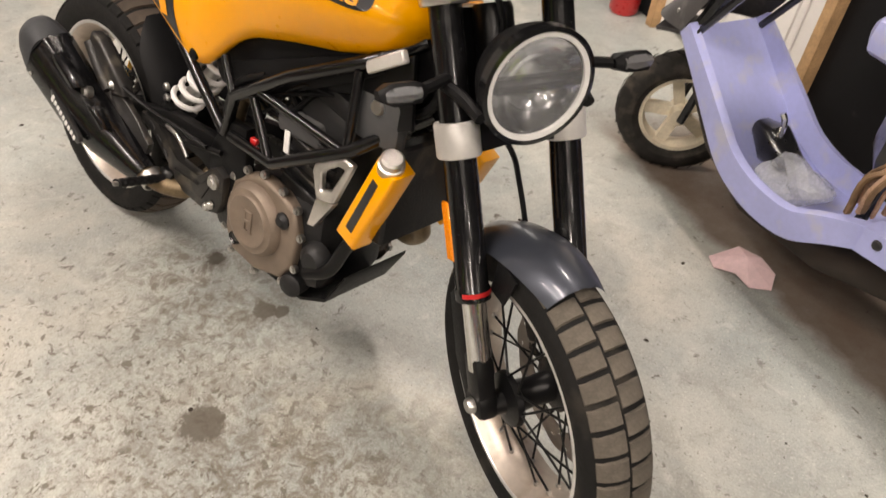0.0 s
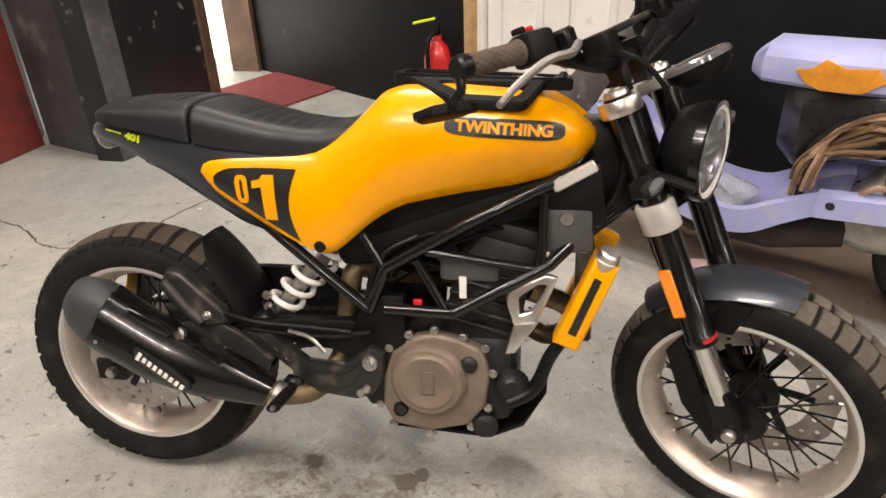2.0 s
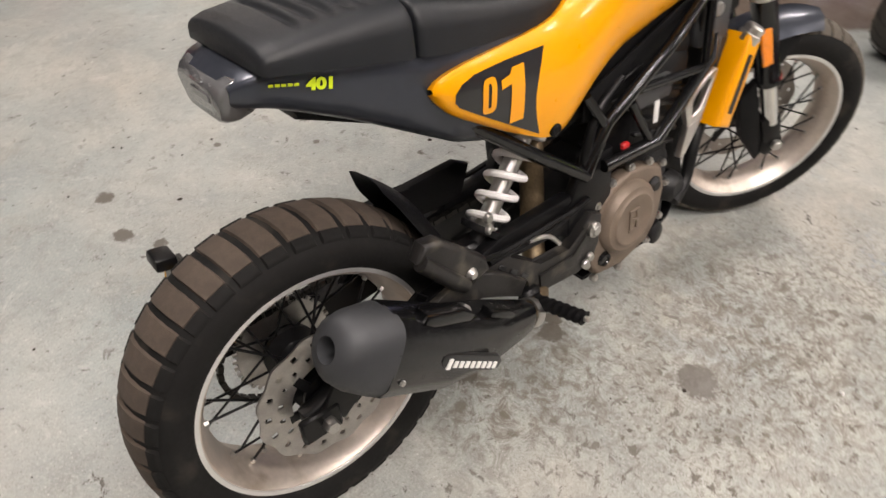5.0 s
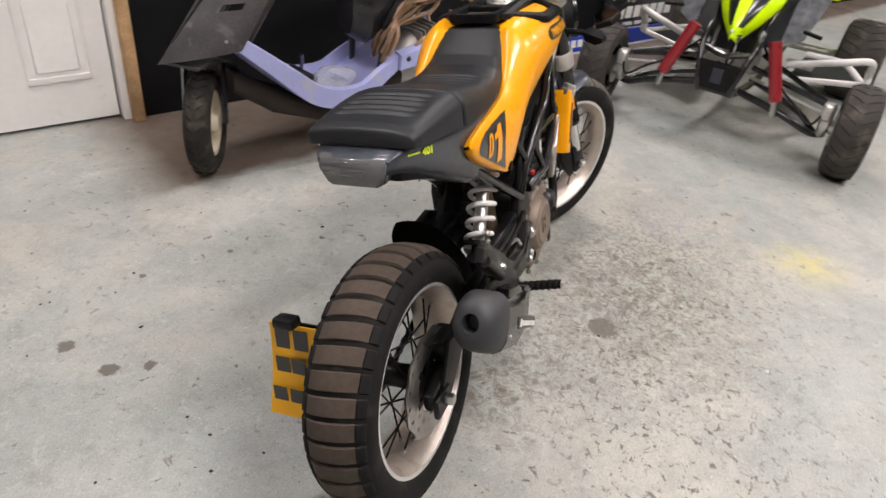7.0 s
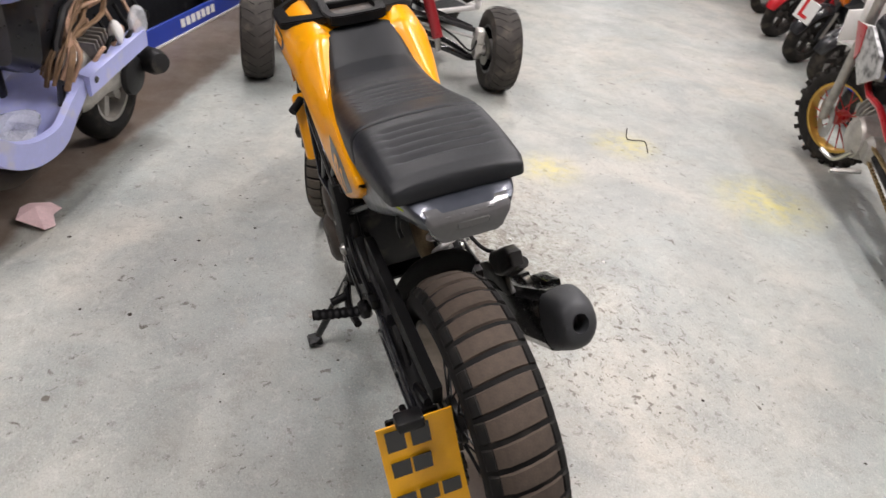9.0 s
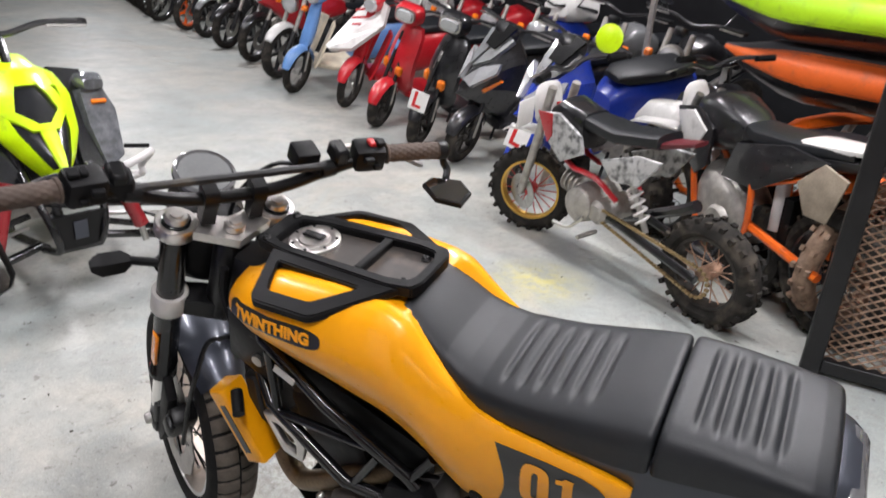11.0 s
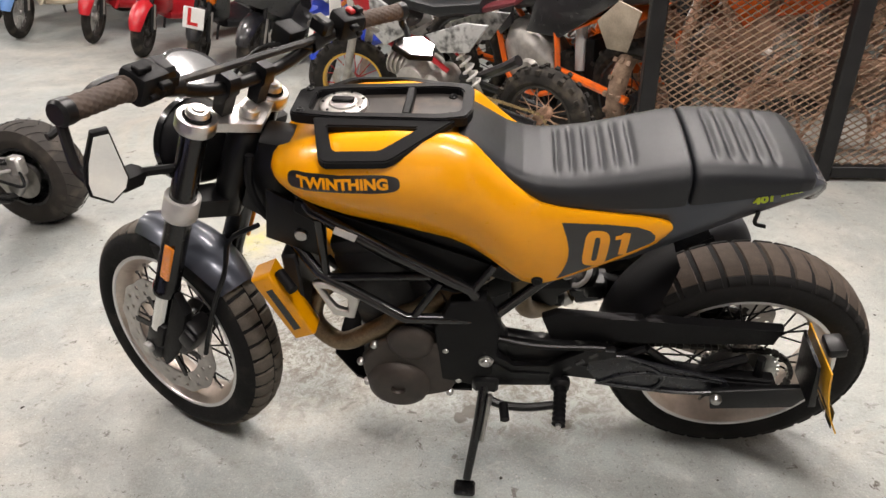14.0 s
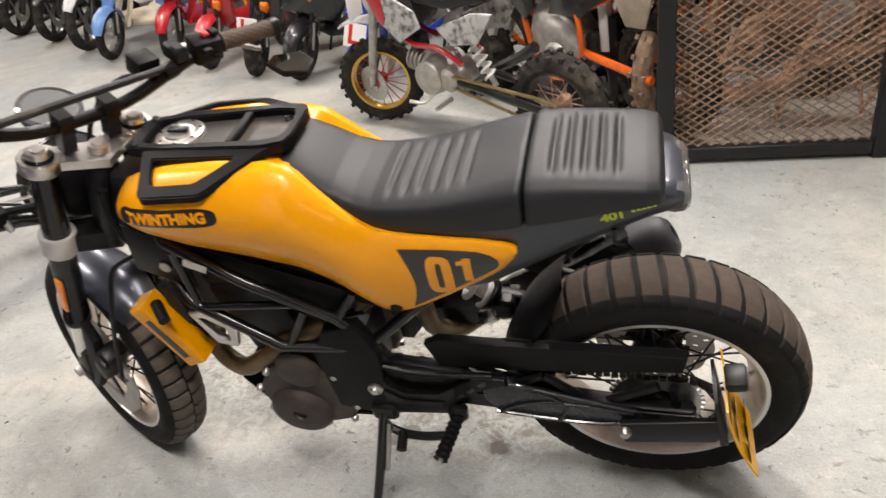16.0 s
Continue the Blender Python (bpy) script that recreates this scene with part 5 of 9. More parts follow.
for k in range(14):
    sgn = 1 if k % 2 else -1
    x0 = rnd.uniform(0.60, 0.72)
    p = [(x0, sgn * rnd.uniform(0.05, 0.10), rnd.uniform(0.52, 0.62)), (x0 + 0.09, sgn * rnd.uniform(0.08, 0.115), rnd.uniform(0.56, 0.66)), (x0 + 0.18, sgn * rnd.uniform(0.07, 0.11), rnd.uniform(0.56, 0.68)), (x0 + 0.28, sgn * rnd.uniform(0.03, 0.08), rnd.uniform(0.64, 0.72))]
    part("wiring_hose", tube(B(), p, rnd.uniform(0.003, 0.007), 6, 4), PLASTIC, bike)
part("air_hose", tube(B(), [(0.62, -0.09, 0.45), (0.60, -0.11, 0.52), (0.63, -0.11, 0.60), (0.70, -0.10, 0.64)], 0.009), BLACK, bike)

# exhaust
part("exhaust_header", tube(B(), [(0.91, 0.0, 0.50), (0.985, 0.03, 0.46), (1.0, 0.065, 0.40), (0.94, 0.09, 0.36), (0.86, 0.10, 0.41), (0.78, 0.095, 0.47), (0.70, 0.07, 0.50)], 0.022, 14), RUSTPIPE, bike, "heat-stained exhaust header pipe")
part("exhaust_pipe", tube(B(), [(0.70, 0.07, 0.50), (0.60, 0.0, 0.53), (0.545, -0.03, 0.54), (0.53, -0.045, 0.46), (0.515, -0.06, 0.36), (0.475, -0.11, 0.30), (0.43, -0.15, 0.300), (0.375, -0.170, 0.316)], 0.023, 14), RUSTPIPE, bike, "heat-stained exhaust pipe")
MUFF = [(0.388, -0.168, 0.310, 0.027, 0.024), (0.36, -0.172, 0.322, 0.033, 0.030), (0.27, -0.186, 0.360, 0.052, 0.043), (0.176, -0.197, 0.405, 0.061, 0.048), (0.063, -0.205, 0.482, 0.064, 0.051)]
md = Vector((-0.32, -0.04, 0.185)).normalized()


def muffler_ring(x, y, z, h, w, k=0.55):
    up = Vector((0, -0.05, 1))
    up = (up - md * up.dot(md)).normalized()
    sd = md.cross(up)
    out = []
    for i in range(24):
        a = 2 * math.pi * i / 24
        ca, sa = math.cos(a), math.sin(a)
        out.append(Vector((x, y, z)) + sd * (math.copysign(abs(ca) ** k, ca) * w) + up * (math.copysign(abs(sa) ** k, sa) * h))
    return out


def faceted_ring(x, y, z, h, w):
    """Section of the muffler body: flat outer face with a crease, sloped shoulder, softened corners."""
    up = Vector((0, -0.05, 1))
    up = (up - md * up.dot(md)).normalized()
    sd = md.cross(up)
    return [Vector((x, y, z)) + sd * (w * a) + up * (h * b) for a, b in ((-0.97, -0.62), (-1.0, -0.5), (-1.0, 0.28), (-0.96, 0.37), (-0.62, 0.86), (-0.5, 0.95), (-0.3, 1.0), (0.5, 1.0), (0.9, 0.75), (1.0, 0.5), (1.0, -0.6), (0.8, -0.9), (0.5, -1.0), (-0.5, -1.0), (-0.8, -0.88))]


GREYCAP = mat("matt_grey_cap", (0.040, 0.042, 0.046), 0.55, 0.2, 0.1, 20)
mf = part("muffler", loft(B(), [faceted_ring(*r) for r in MUFF]), GLOSSBLACK, bike, "black faceted wedge-shaped muffler", smooth=22)
part("muffler_end_cap", loft(B(), [muffler_ring(0.066, -0.205, 0.480, 0.0645, 0.0515, 0.6), muffler_ring(0.050, -0.206, 0.490, 0.0635, 0.0505, 0.7), muffler_ring(0.022, -0.206, 0.508, 0.057, 0.047, 0.85), muffler_ring(0.006, -0.205, 0.519, 0.048, 0.041, 1.0), muffler_ring(-0.002, -0.205, 0.524, 0.036, 0.032, 1.0), muffler_ring(-0.004, -0.205, 0.525, 0.020, 0.018, 1.0), muffler_ring(0.03, -0.203, 0.505, 0.016, 0.015, 1.0)]), GREYCAP, mf, "matt dark grey conical end cap")
slot = [(0.146, 0.428), (0.152, 0.436), (0.166, 0.430), (0.256, 0.364), (0.260, 0.350), (0.250, 0.342), (0.236, 0.346), (0.152, 0.404)]
part("logo_slot", prism(B(), slot, -0.250, -0.238, 0.002), PRINTBLACK, mf, "matt black slot with white print")
for k in range(9):
    part("brand_bar", box(B(), (0, 0, 0), (0.0075, 0.003, 0.011 if k else 0.018), 0, pose(0.158 + 0.0105 * k, -0.2505, 0.416 - 0.0077 * k, 0, 36, 0)), WHITE, mf, "white printed bar")
part("cover_strip", prism(B(), [(0.135, 0.498), (0.142, 0.512), (0.205, 0.482), (0.226, 0.462), (0.215, 0.455), (0.150, 0.484)], -0.237, -0.205, 0.004), GLOSSBLACK, mf, "raised gloss black strip")
part("cover_strip", prism(B(), [(0.262, 0.425), (0.268, 0.434), (0.305, 0.412), (0.318, 0.398), (0.308, 0.394)], -0.226, -0.20, 0.003), GLOSSBLACK, mf)
part("muffler_bolt", lathe(B(), [(0, 0.011), (0.008, 0.011), (0.010, 0.006), (0.0145, 0.005), (0.0145, -0.008)], (0.223, -0.205, 0.447), (0, -1, 0.3), 16), STEEL, mf)
part("cap_screw", lathe(B(), [(0, 0.004), (0.004, 0.003), (0.005, 0)], (0.072, -0.256, 0.445), (0, -1, 0), 8), STEEL, mf)
part("exhaust_band", lathe(B(), [(0.0245, -0.012), (0.028, -0.012), (0.028, 0.012), (0.0245, 0.012)], (0.405, -0.162, 0.304), md, 20), STEEL, mf)

guard = part("exhaust_guard", prism(B(), [(0.176, 0.546), (0.192, 0.572), (0.222, 0.567), (0.306, 0.490), (0.313, 0.463), (0.268, 0.450), (0.236, 0.472)], -0.174, -0.142, 0.009, 3), DUSTBLACK, bike, "dusty black guard above the muffler")
part("guard_roll", tube(B(), [(0.183, -0.170, 0.546), (0.222, -0.173, 0.500), (0.258, -0.172, 0.462)], 0.0135, 12), DUSTBLACK, guard)
part("guard_bolt", lathe(B(), [(0, 0.008), (0.006, 0.008), (0.009, 0.004), (0.011, 0)], (0.272, -0.174, 0.478), (0, -1, 0), 12), STEEL, guard)
part("muffler_hanger", prism(B(), [(0.20, 0.45), (0.24, 0.462), (0.30, 0.458), (0.345, 0.43), (0.40, 0.385), (0.385, 0.355), (0.30, 0.41), (0.22, 0.425)], -0.165, -0.150, 0.004), DUSTBLACK, bike, "black muffler hanger")
part("brake_line", tube(B(), [(0.29, -0.17, 0.49), (0.36, -0.15, 0.46), (0.47, -0.14, 0.45), (0.56, -0.13, 0.44)], 0.005, 6), PLASTIC, bike)
# right foot-peg carrier
CARRIER = [(0.322, 0.430), (0.392, 0.430), (0.460, 0.364), (0.540, 0.358), (0.573, 0.395), (0.600, 0.412), (0.628, 0.398), (0.622, 0.335), (0.604, 0.302), (0.565, 0.290), (0.447, 0.302), (0.425, 0.318), (0.436, 0.350), (0.372, 0.402), (0.318, 0.408)]
for s in (1, -1):
    pc = part("peg_carrier", prism(B(), CARRIER, min(s * 0.114, s * 0.136), max(s * 0.114, s * 0.136), 0.006), DUSTBLACK if s < 0 else BLACK, bike, "black cast peg carrier")
    part("carrier_rib", prism(B(), [(0.456, 0.348), (0.545, 0.344), (0.578, 0.376), (0.588, 0.366), (0.556, 0.318), (0.458, 0.320)], min(s * 0.134, s * 0.140), max(s * 0.134, s * 0.140), 0.002), DUSTBLACK if s < 0 else BLACK, pc)
    part("carrier_brace", tube(B(), [(0.345, s * 0.130, 0.434), (0.49, s * 0.128, 0.426), (0.60, s * 0.122, 0.440)], 0.006, 8), BLACK, pc)
    for k in range(3):
        part("carrier_slot", box(B(), (0, 0, 0), (0.020, 0.003, 0.009), 0.001, pose(0.368 + 0.026 * k, s * 0.1365, 0.414 - 0.023 * k, 0, 42, 0)), PRINTBLACK, pc)
part("brake_pedal_link", tube(B(), [(0.505, -0.140, 0.396), (0.475, -0.141, 0.428), (0.43, -0.139, 0.440)], 0.0045, 8), STEEL, bike)
for x, z, y in ((0.598, 0.385, -0.138), (0.590, 0.319, -0.138), (0.577, 0.309, -0.138), (0.36, 0.40, -0.152), (0.373, 0.475, -0.10), (0.372, 0.50, -0.10)):
    part("carrier_bolt", lathe(B(), [(0, 0.008), (0.007, 0.008), (0.010, 0.004), (0.010, 0)], (x, y, z), (0, -1, 0), 12), STEEL, bike)
part("carrier_bolt", lathe(B(), [(0, 0.008), (0.006, 0.008), (0.008, 0.005), (0.012, 0.004), (0.012, 0)], (0.595, 0.136, 0.378), (0, 1, 0), 14), STEEL, bike)
part("gear_pedal", tube(B(), [(0.60, 0.150, 0.262), (0.555, 0.16, 0.252), (0.50, 0.165, 0.256), (0.437, 0.16, 0.266)], 0.010, 8), BLACK, bike, "black gear pedal")
part("gear_pedal_rubber", tube(B(), [(0.555, 0.165, 0.262), (0.55, 0.205, 0.258)], 0.011, 10, 1), PLASTIC, bike)

# swing arm
for s in (1, -1):
    part("swing_arm_beam", prism(B(), [(0.62, 0.42), (0.56, 0.44), (0.42, 0.420), (0.39, 0.405), (0.20, 0.362), (0.06, 0.345), (-0.04, 0.345), (-0.045, 0.300), (0.06, 0.300), (0.20, 0.318), (0.38, 0.330), (0.52, 0.345), (0.60, 0.335), (0.63, 0.35)] if s > 0 else [(0.62, 0.43), (0.56, 0.46), (0.40, 0.455), (0.15, 0.40), (0.02, 0.345), (-0.03, 0.33), (-0.03, 0.295), (0.05, 0.315), (0.35, 0.415), (0.52, 0.40), (0.60, 0.345), (0.63, 0.36)], s * 0.085, s * 0.115, 0.008), BLACK, bike, "black swing arm beam")
    if s > 0:
        part("swing_arm_lower", prism(B(), [(0.62, 0.37), (0.40, 0.36), (0.05, 0.335), (-0.045, 0.335), (-0.05, 0.285), (0.05, 0.285), (0.35, 0.315), (0.60, 0.33)] if s > 0 else [(0.62, 0.375), (0.40, 0.37), (0.05, 0.325), (-0.03, 0.325), (-0.035, 0.298), (0.05, 0.30), (0.35, 0.345), (0.60, 0.35)], s * (0.088 if s > 0 else 0.095), s * (0.118 if s > 0 else 0.111), 0.006), BLACK, bike, "black swing arm beam")
        for a, b in (((0.45, 0.41), (0.38, 0.34)), ((0.38, 0.34), (0.25, 0.41)), ((0.25, 0.41), (0.15, 0.33)), ((0.15, 0.33), (0.03, 0.40)), ((0.0, 0.40), (-0.01, 0.31))):
            part("swing_arm_strut", tube(B(), [(a[0], s * 0.1, a[1]), (b[0], s * 0.1, b[1])], 0.01, 8, 1), BLACK, bike)
    part("axle_block", box(B(), (-0.01, s * 0.122, 0.31), (0.07, 0.014, 0.05), 0.004), BLACK, bike)
    part("axle_nut", lathe(B(), [(0, 0.018), (0.011, 0.018), (0.0125, 0.014), (0.0125, 0)], (0, s * 0.129, 0.31), (0, s, 0), 6), STEEL, bike)
web = part("swing_arm_web", prism(B(), [(0.300, 0.404), (0.267, 0.394), (0.071, 0.346), (0.055, 0.325), (0.06, 0.305), (0.105, 0.290), (0.345, 0.309), (0.372, 0.350), (0.372, 0.398)], 0.116, 0.122, 0.002), ARMBLACK, bike, "black ribbed swing arm with a bluish reflection in its colour")
for pts in ([(0.372, 0.393), (0.30, 0.403), (0.265, 0.392), (0.16, 0.366), (0.070, 0.344)], [(0.350, 0.311), (0.25, 0.299), (0.15, 0.294), (0.062, 0.306)], [(0.285, 0.388), (0.235, 0.372), (0.205, 0.343), (0.212, 0.312), (0.222, 0.298)], [(0.340, 0.312), (0.300, 0.338), (0.250, 0.352), (0.205, 0.352), (0.12, 0.345), (0.075, 0.338)]):
    part("arm_rib", tube(B(), [(x, 0.123, z) for x, z in pts], 0.0042, 8), ARMBLACK, web)
part("chain_adjuster", lathe(B(), [(0, 0.012), (0.008, 0.012), (0.010, 0.006), (0.015, 0.005), (0.015, 0)], (0.060, 0.124, 0.292), (0, 1, 0), 14), STEEL, bike)
part("chain_guard", prism(B(), [(0.485, 0.485), (0.455, 0.502), (0.34, 0.498), (0.32, 0.492), (-0.02, 0.495), (-0.012, 0.445), (0.25, 0.428), (0.46, 0.42)], 0.080, 0.102, 0.005), PLASTIC, bike, "black chain guard")
spk = part("rear_sprocket", lathe(B(), [(0.04, 0.072), (0.088, 0.072), (0.088, 0.078), (0.04, 0.078)], axis=(0, 1, 0), n=40), STEEL, bike, m=RW)
bm = B()
for k in range(40):
    a = 2 * math.pi * k / 40
    box(bm, (0.091, 0.075, 0), (0.008, 0.005, 0.006), 0, Matrix.Rotation(-a, 4, "Y"))
part("sprocket_teeth", bm, STEEL, spk, m=RW)
bm = B()
run = []
for (xa, za), (xb, zb_) in (((0.63, 0.355), (-0.01, 0.222)), ((-0.01, 0.398), (0.63, 0.405))):
    n = 42
    run += [(xa + (xb - xa) * i / n, za + (zb_ - za) * i / n, math.atan2(zb_ - za, xb - xa)) for i in range(n)]
for k in range(16):
    a = math.pi / 2 + math.pi * k / 15
    run.append((0.09 * math.cos(a), 0.31 + 0.09 * math.sin(a), a + math.pi / 2))
for i, (x, z, ang) in enumerate(run):
    box(bm, (0, 0, 0), (0.0135, 0.010 if i % 2 else 0.014, 0.010), 0.0, Matrix.Translation((x, 0.075, z)) @ Matrix.Rotation(-ang, 4, "Y"))
part("drive_chain", bm, mat("oily_chain", (0.03, 0.028, 0.026), 0.45, 0.7, 0.2, 40), bike, "dark oily drive chain", smooth=0)
# rear hugger
bm = B()
rings = []
for i in range(19):
    a = radians(6 + 52 * i / 18)
    narrow = 1 - 0.45 * max(0.0, (i - 12) / 6) ** 2.2
    far_r = 0.318 + 0.026 * (i / 18) ** 1.5
    rings.append([((far_r - 0.03 * (abs(y * narrow) / 0.08) ** 2.4) * math.cos(a), y * narrow, (far_r - 0.03 * (abs(y * narrow) / 0.08) ** 2.4) * math.sin(a)) for y in (-0.088, -0.08, -0.055, 0, 0.055, 0.08, 0.088)])
loft(bm, rings, caps=False, closed=False)
bmesh.ops.solidify(bm, geom=list(bm.faces), thickness=0.004)
part("rear_hugger", bm, PLASTIC, bike, "matt black rear tyre hugger", m=RW)
# rear brake caliper and shock
part("rear_caliper", box(B(), (0.09, -0.09, 0.385), (0.08, 0.05, 0.05), 0.01, None, 2), BLACK, bike, "black rear brake caliper")
part("caliper_bracket", prism(B(), [(0.0, 0.33), (0.06, 0.42), (0.13, 0.41), (0.20, 0.45), (0.22, 0.43), (0.12, 0.36), (0.03, 0.29)], -0.125, -0.115, 0.003), BLACK, bike)
s0, s1 = Vector((0.385, -0.072, 0.462)), Vector((0.525, -0.055, 0.615))
ax = (s1 - s0).normalized()
u = ax.orthogonal().normalized()
w = ax.cross(u)
pts = [s0 + ax * ((s1 - s0).length * k / 80) + (u * math.cos(k * 2 * math.pi * 5.5 / 80) + w * math.sin(k * 2 * math.pi * 5.5 / 80)) * 0.032 for k in range(81)]
part("shock_spring", tube(B(), pts, 0.0065, 8, 1), SPRING, bike, "white coil spring")
part("shock_body", tube(B(), [s0 - ax * 0.06, s1 + ax * 0.05], 0.016, 14, 1), BLACK, bike, "black shock absorber")
part("shock_rod", tube(B(), [s0, s1], 0.0165, 14, 1), STEEL, bike)
part("shock_seat", lathe(B(), [(0.016, -0.012), (0.038, -0.012), (0.04, -0.004), (0.04, 0.0), (0.016, 0.0)], s0, ax, 24), BLACK, bike)
part("shock_collar", lathe(B(), [(0.016, 0.0), (0.036, 0.0), (0.038, 0.012), (0.016, 0.014)], s1, ax, 24), BLACK, bike)
part("spring_mount", box(B(), (0.35, -0.072, 0.425), (0.05, 0.04, 0.05), 0.008), BLACK, bike)

# side stand
sd = part("side_stand", tube(B(), [(0.60, 0.135, 0.29), (0.612, 0.19, 0.20), (0.630, 0.255, 0.085)], (0.013, 0.010), 10), GLOSSBLACK, bike, "black side stand, folded down")
part("stand_foot", box(B(), (0.634, 0.268, 0.066), (0.05, 0.04, 0.014), 0.005, None), GLOSSBLACK, sd)
part("stand_bracket", box(B(), (0.598, 0.12, 0.295), (0.06, 0.05, 0.05), 0.008), BLACK, sd)
part("stand_spring", tube(B(), [(0.585, 0.155, 0.28), (0.60, 0.205, 0.17)], 0.006, 8, 1), STEEL, sd)

# number plate on its side arm
pm = pose(-0.086, 0.153, 0.405, 0, 10, 0) @ Matrix.Scale(1.08, 4)
np_ = B()
rings = []
for i in range(9):
    zz = -0.092 + 0.184 * i / 8
    xx = -0.006 - 0.035 * ((0.092 - zz) / 0.184) ** 2
    rings.append([(xx, -0.064, zz), (xx, 0.064, zz), (xx + 0.003, 0.064, zz), (xx + 0.003, -0.064, zz)])
loft(np_, rings)
pl = part("number_plate", np_, YELLOWPLATE, bike, "bent yellow number plate with blank black bars", m=pm)
for zz, xs_ in ((0.058, (0.036, -0.006)), (-0.001, (0.036, 0.000)), (-0.060, (0.040, 0.001, -0.038))):
    for yy in xs_:
        xx = -0.006 - 0.035 * ((0.092 - zz) / 0.184) ** 2 - 0.0012
        part("plate_bar", box(B(), (xx, yy, zz), (0.001, 0.032, 0.051), 0, None), PRINTBLACK, pl, "black bar", m=pm)
part("plate_backing", prism(B(), [(-0.012, -0.03), (0.002, -0.03), (0.002, 0.09), (-0.004, 0.09)], -0.045, 0.045, 0.002), BLACK, pl, m=pm @ pose(0.012, 0, 0))
part("plate_lamp", box(B(), (-0.022, 0.01, 0.108), (0.034, 0.046, 0.022), 0.006, None, 2), BLACK, pl, "small black plate lamp", m=pm)
part("plate_arm", prism(B(), [(0.10, 0.335), (-0.09, 0.37), (-0.10, 0.335), (-0.08, 0.30), (0.09, 0.275)], 0.135, 0.15, 0.004), BLACK, bike, "black plate arm")
part("plate_arm_bolt", lathe(B(), [(0, 0.014), (0.009, 0.014), (0.013, 0.008), (0.013, 0)], (0.09, 0.15, 0.318), (0, 1, 0), 14), STEEL, bike)


# ---- the other vehicles ----
def paint(name, c, rough=0.32, coat=0.5):
    return mat(name, c, rough, 0, 0.07, 5, coat=coat, dirt=tuple(v * 0.6 + 0.03 for v in c), dirt_amount=0.1)


PR, PB, PBL, PW, PG, PO = paint("scooter_red", (0.45, 0.012, 0.02)), paint("scooter_black", (0.012, 0.012, 0.014)), paint("sport_blue", (0.012, 0.04, 0.36)), paint("fairing_white", (0.72, 0.71, 0.69)), paint("grey_fairing", (0.16, 0.165, 0.17)), paint("dirt_orange", (0.78, 0.13, 0.01))
PSKY, PLIME, PGREEN = paint("pale_blue", (0.13, 0.27, 0.56)), paint("fluorescent_lime", (0.62, 0.92, 0.0), 0.35, 0.3), paint("green_plastic", (0.06, 0.36, 0.04))
CREAM = mat("cream_rim", (0.62, 0.55, 0.42), 0.5, 0, 0.15, 12)
GOLD = mat("gold_rim", (0.62, 0.38, 0.08), 0.35, 0.7, 0.12, 12)
OLDTYRE = mat("dusty_tyre", (0.022, 0.02, 0.018), 0.9, 0, 0.3, 20, bump=0.3, dirt=(0.08, 0.068, 0.054), dirt_amount=0.25, spec=0.25)
MUDTYRE = mat("mud_caked_tyre", (0.27, 0.185, 0.13), 0.95, 0, 0.4, 20, bump=0.4)
DARKRIM = mat("grubby_dark_rim", (0.05, 0.045, 0.04), 0.5, 0.5, 0.3, 20)
RUSTY = mat("dusty_brown_metal", (0.46, 0.29, 0.2), 0.7, 0.2, 0.35, 14, bump=0.3)
SILVERCASE = mat("dull_engine_silver", (0.42, 0.4, 0.37), 0.5, 0.6, 0.2, 25, bump=0.2)
LAMPGLASS = mat("headlamp_glass", (0.55, 0.56, 0.57), 0.12, 0.4, 0.08, 20, coat=0.6)
WIRE = mat("brown_wiring", (0.2, 0.12, 0.065), 0.7, 0, 0.3, 30)
ORANGELENS = mat("orange_lens", (0.85, 0.2, 0.01), 0.25, 0, 0.08, 20, coat=0.4)


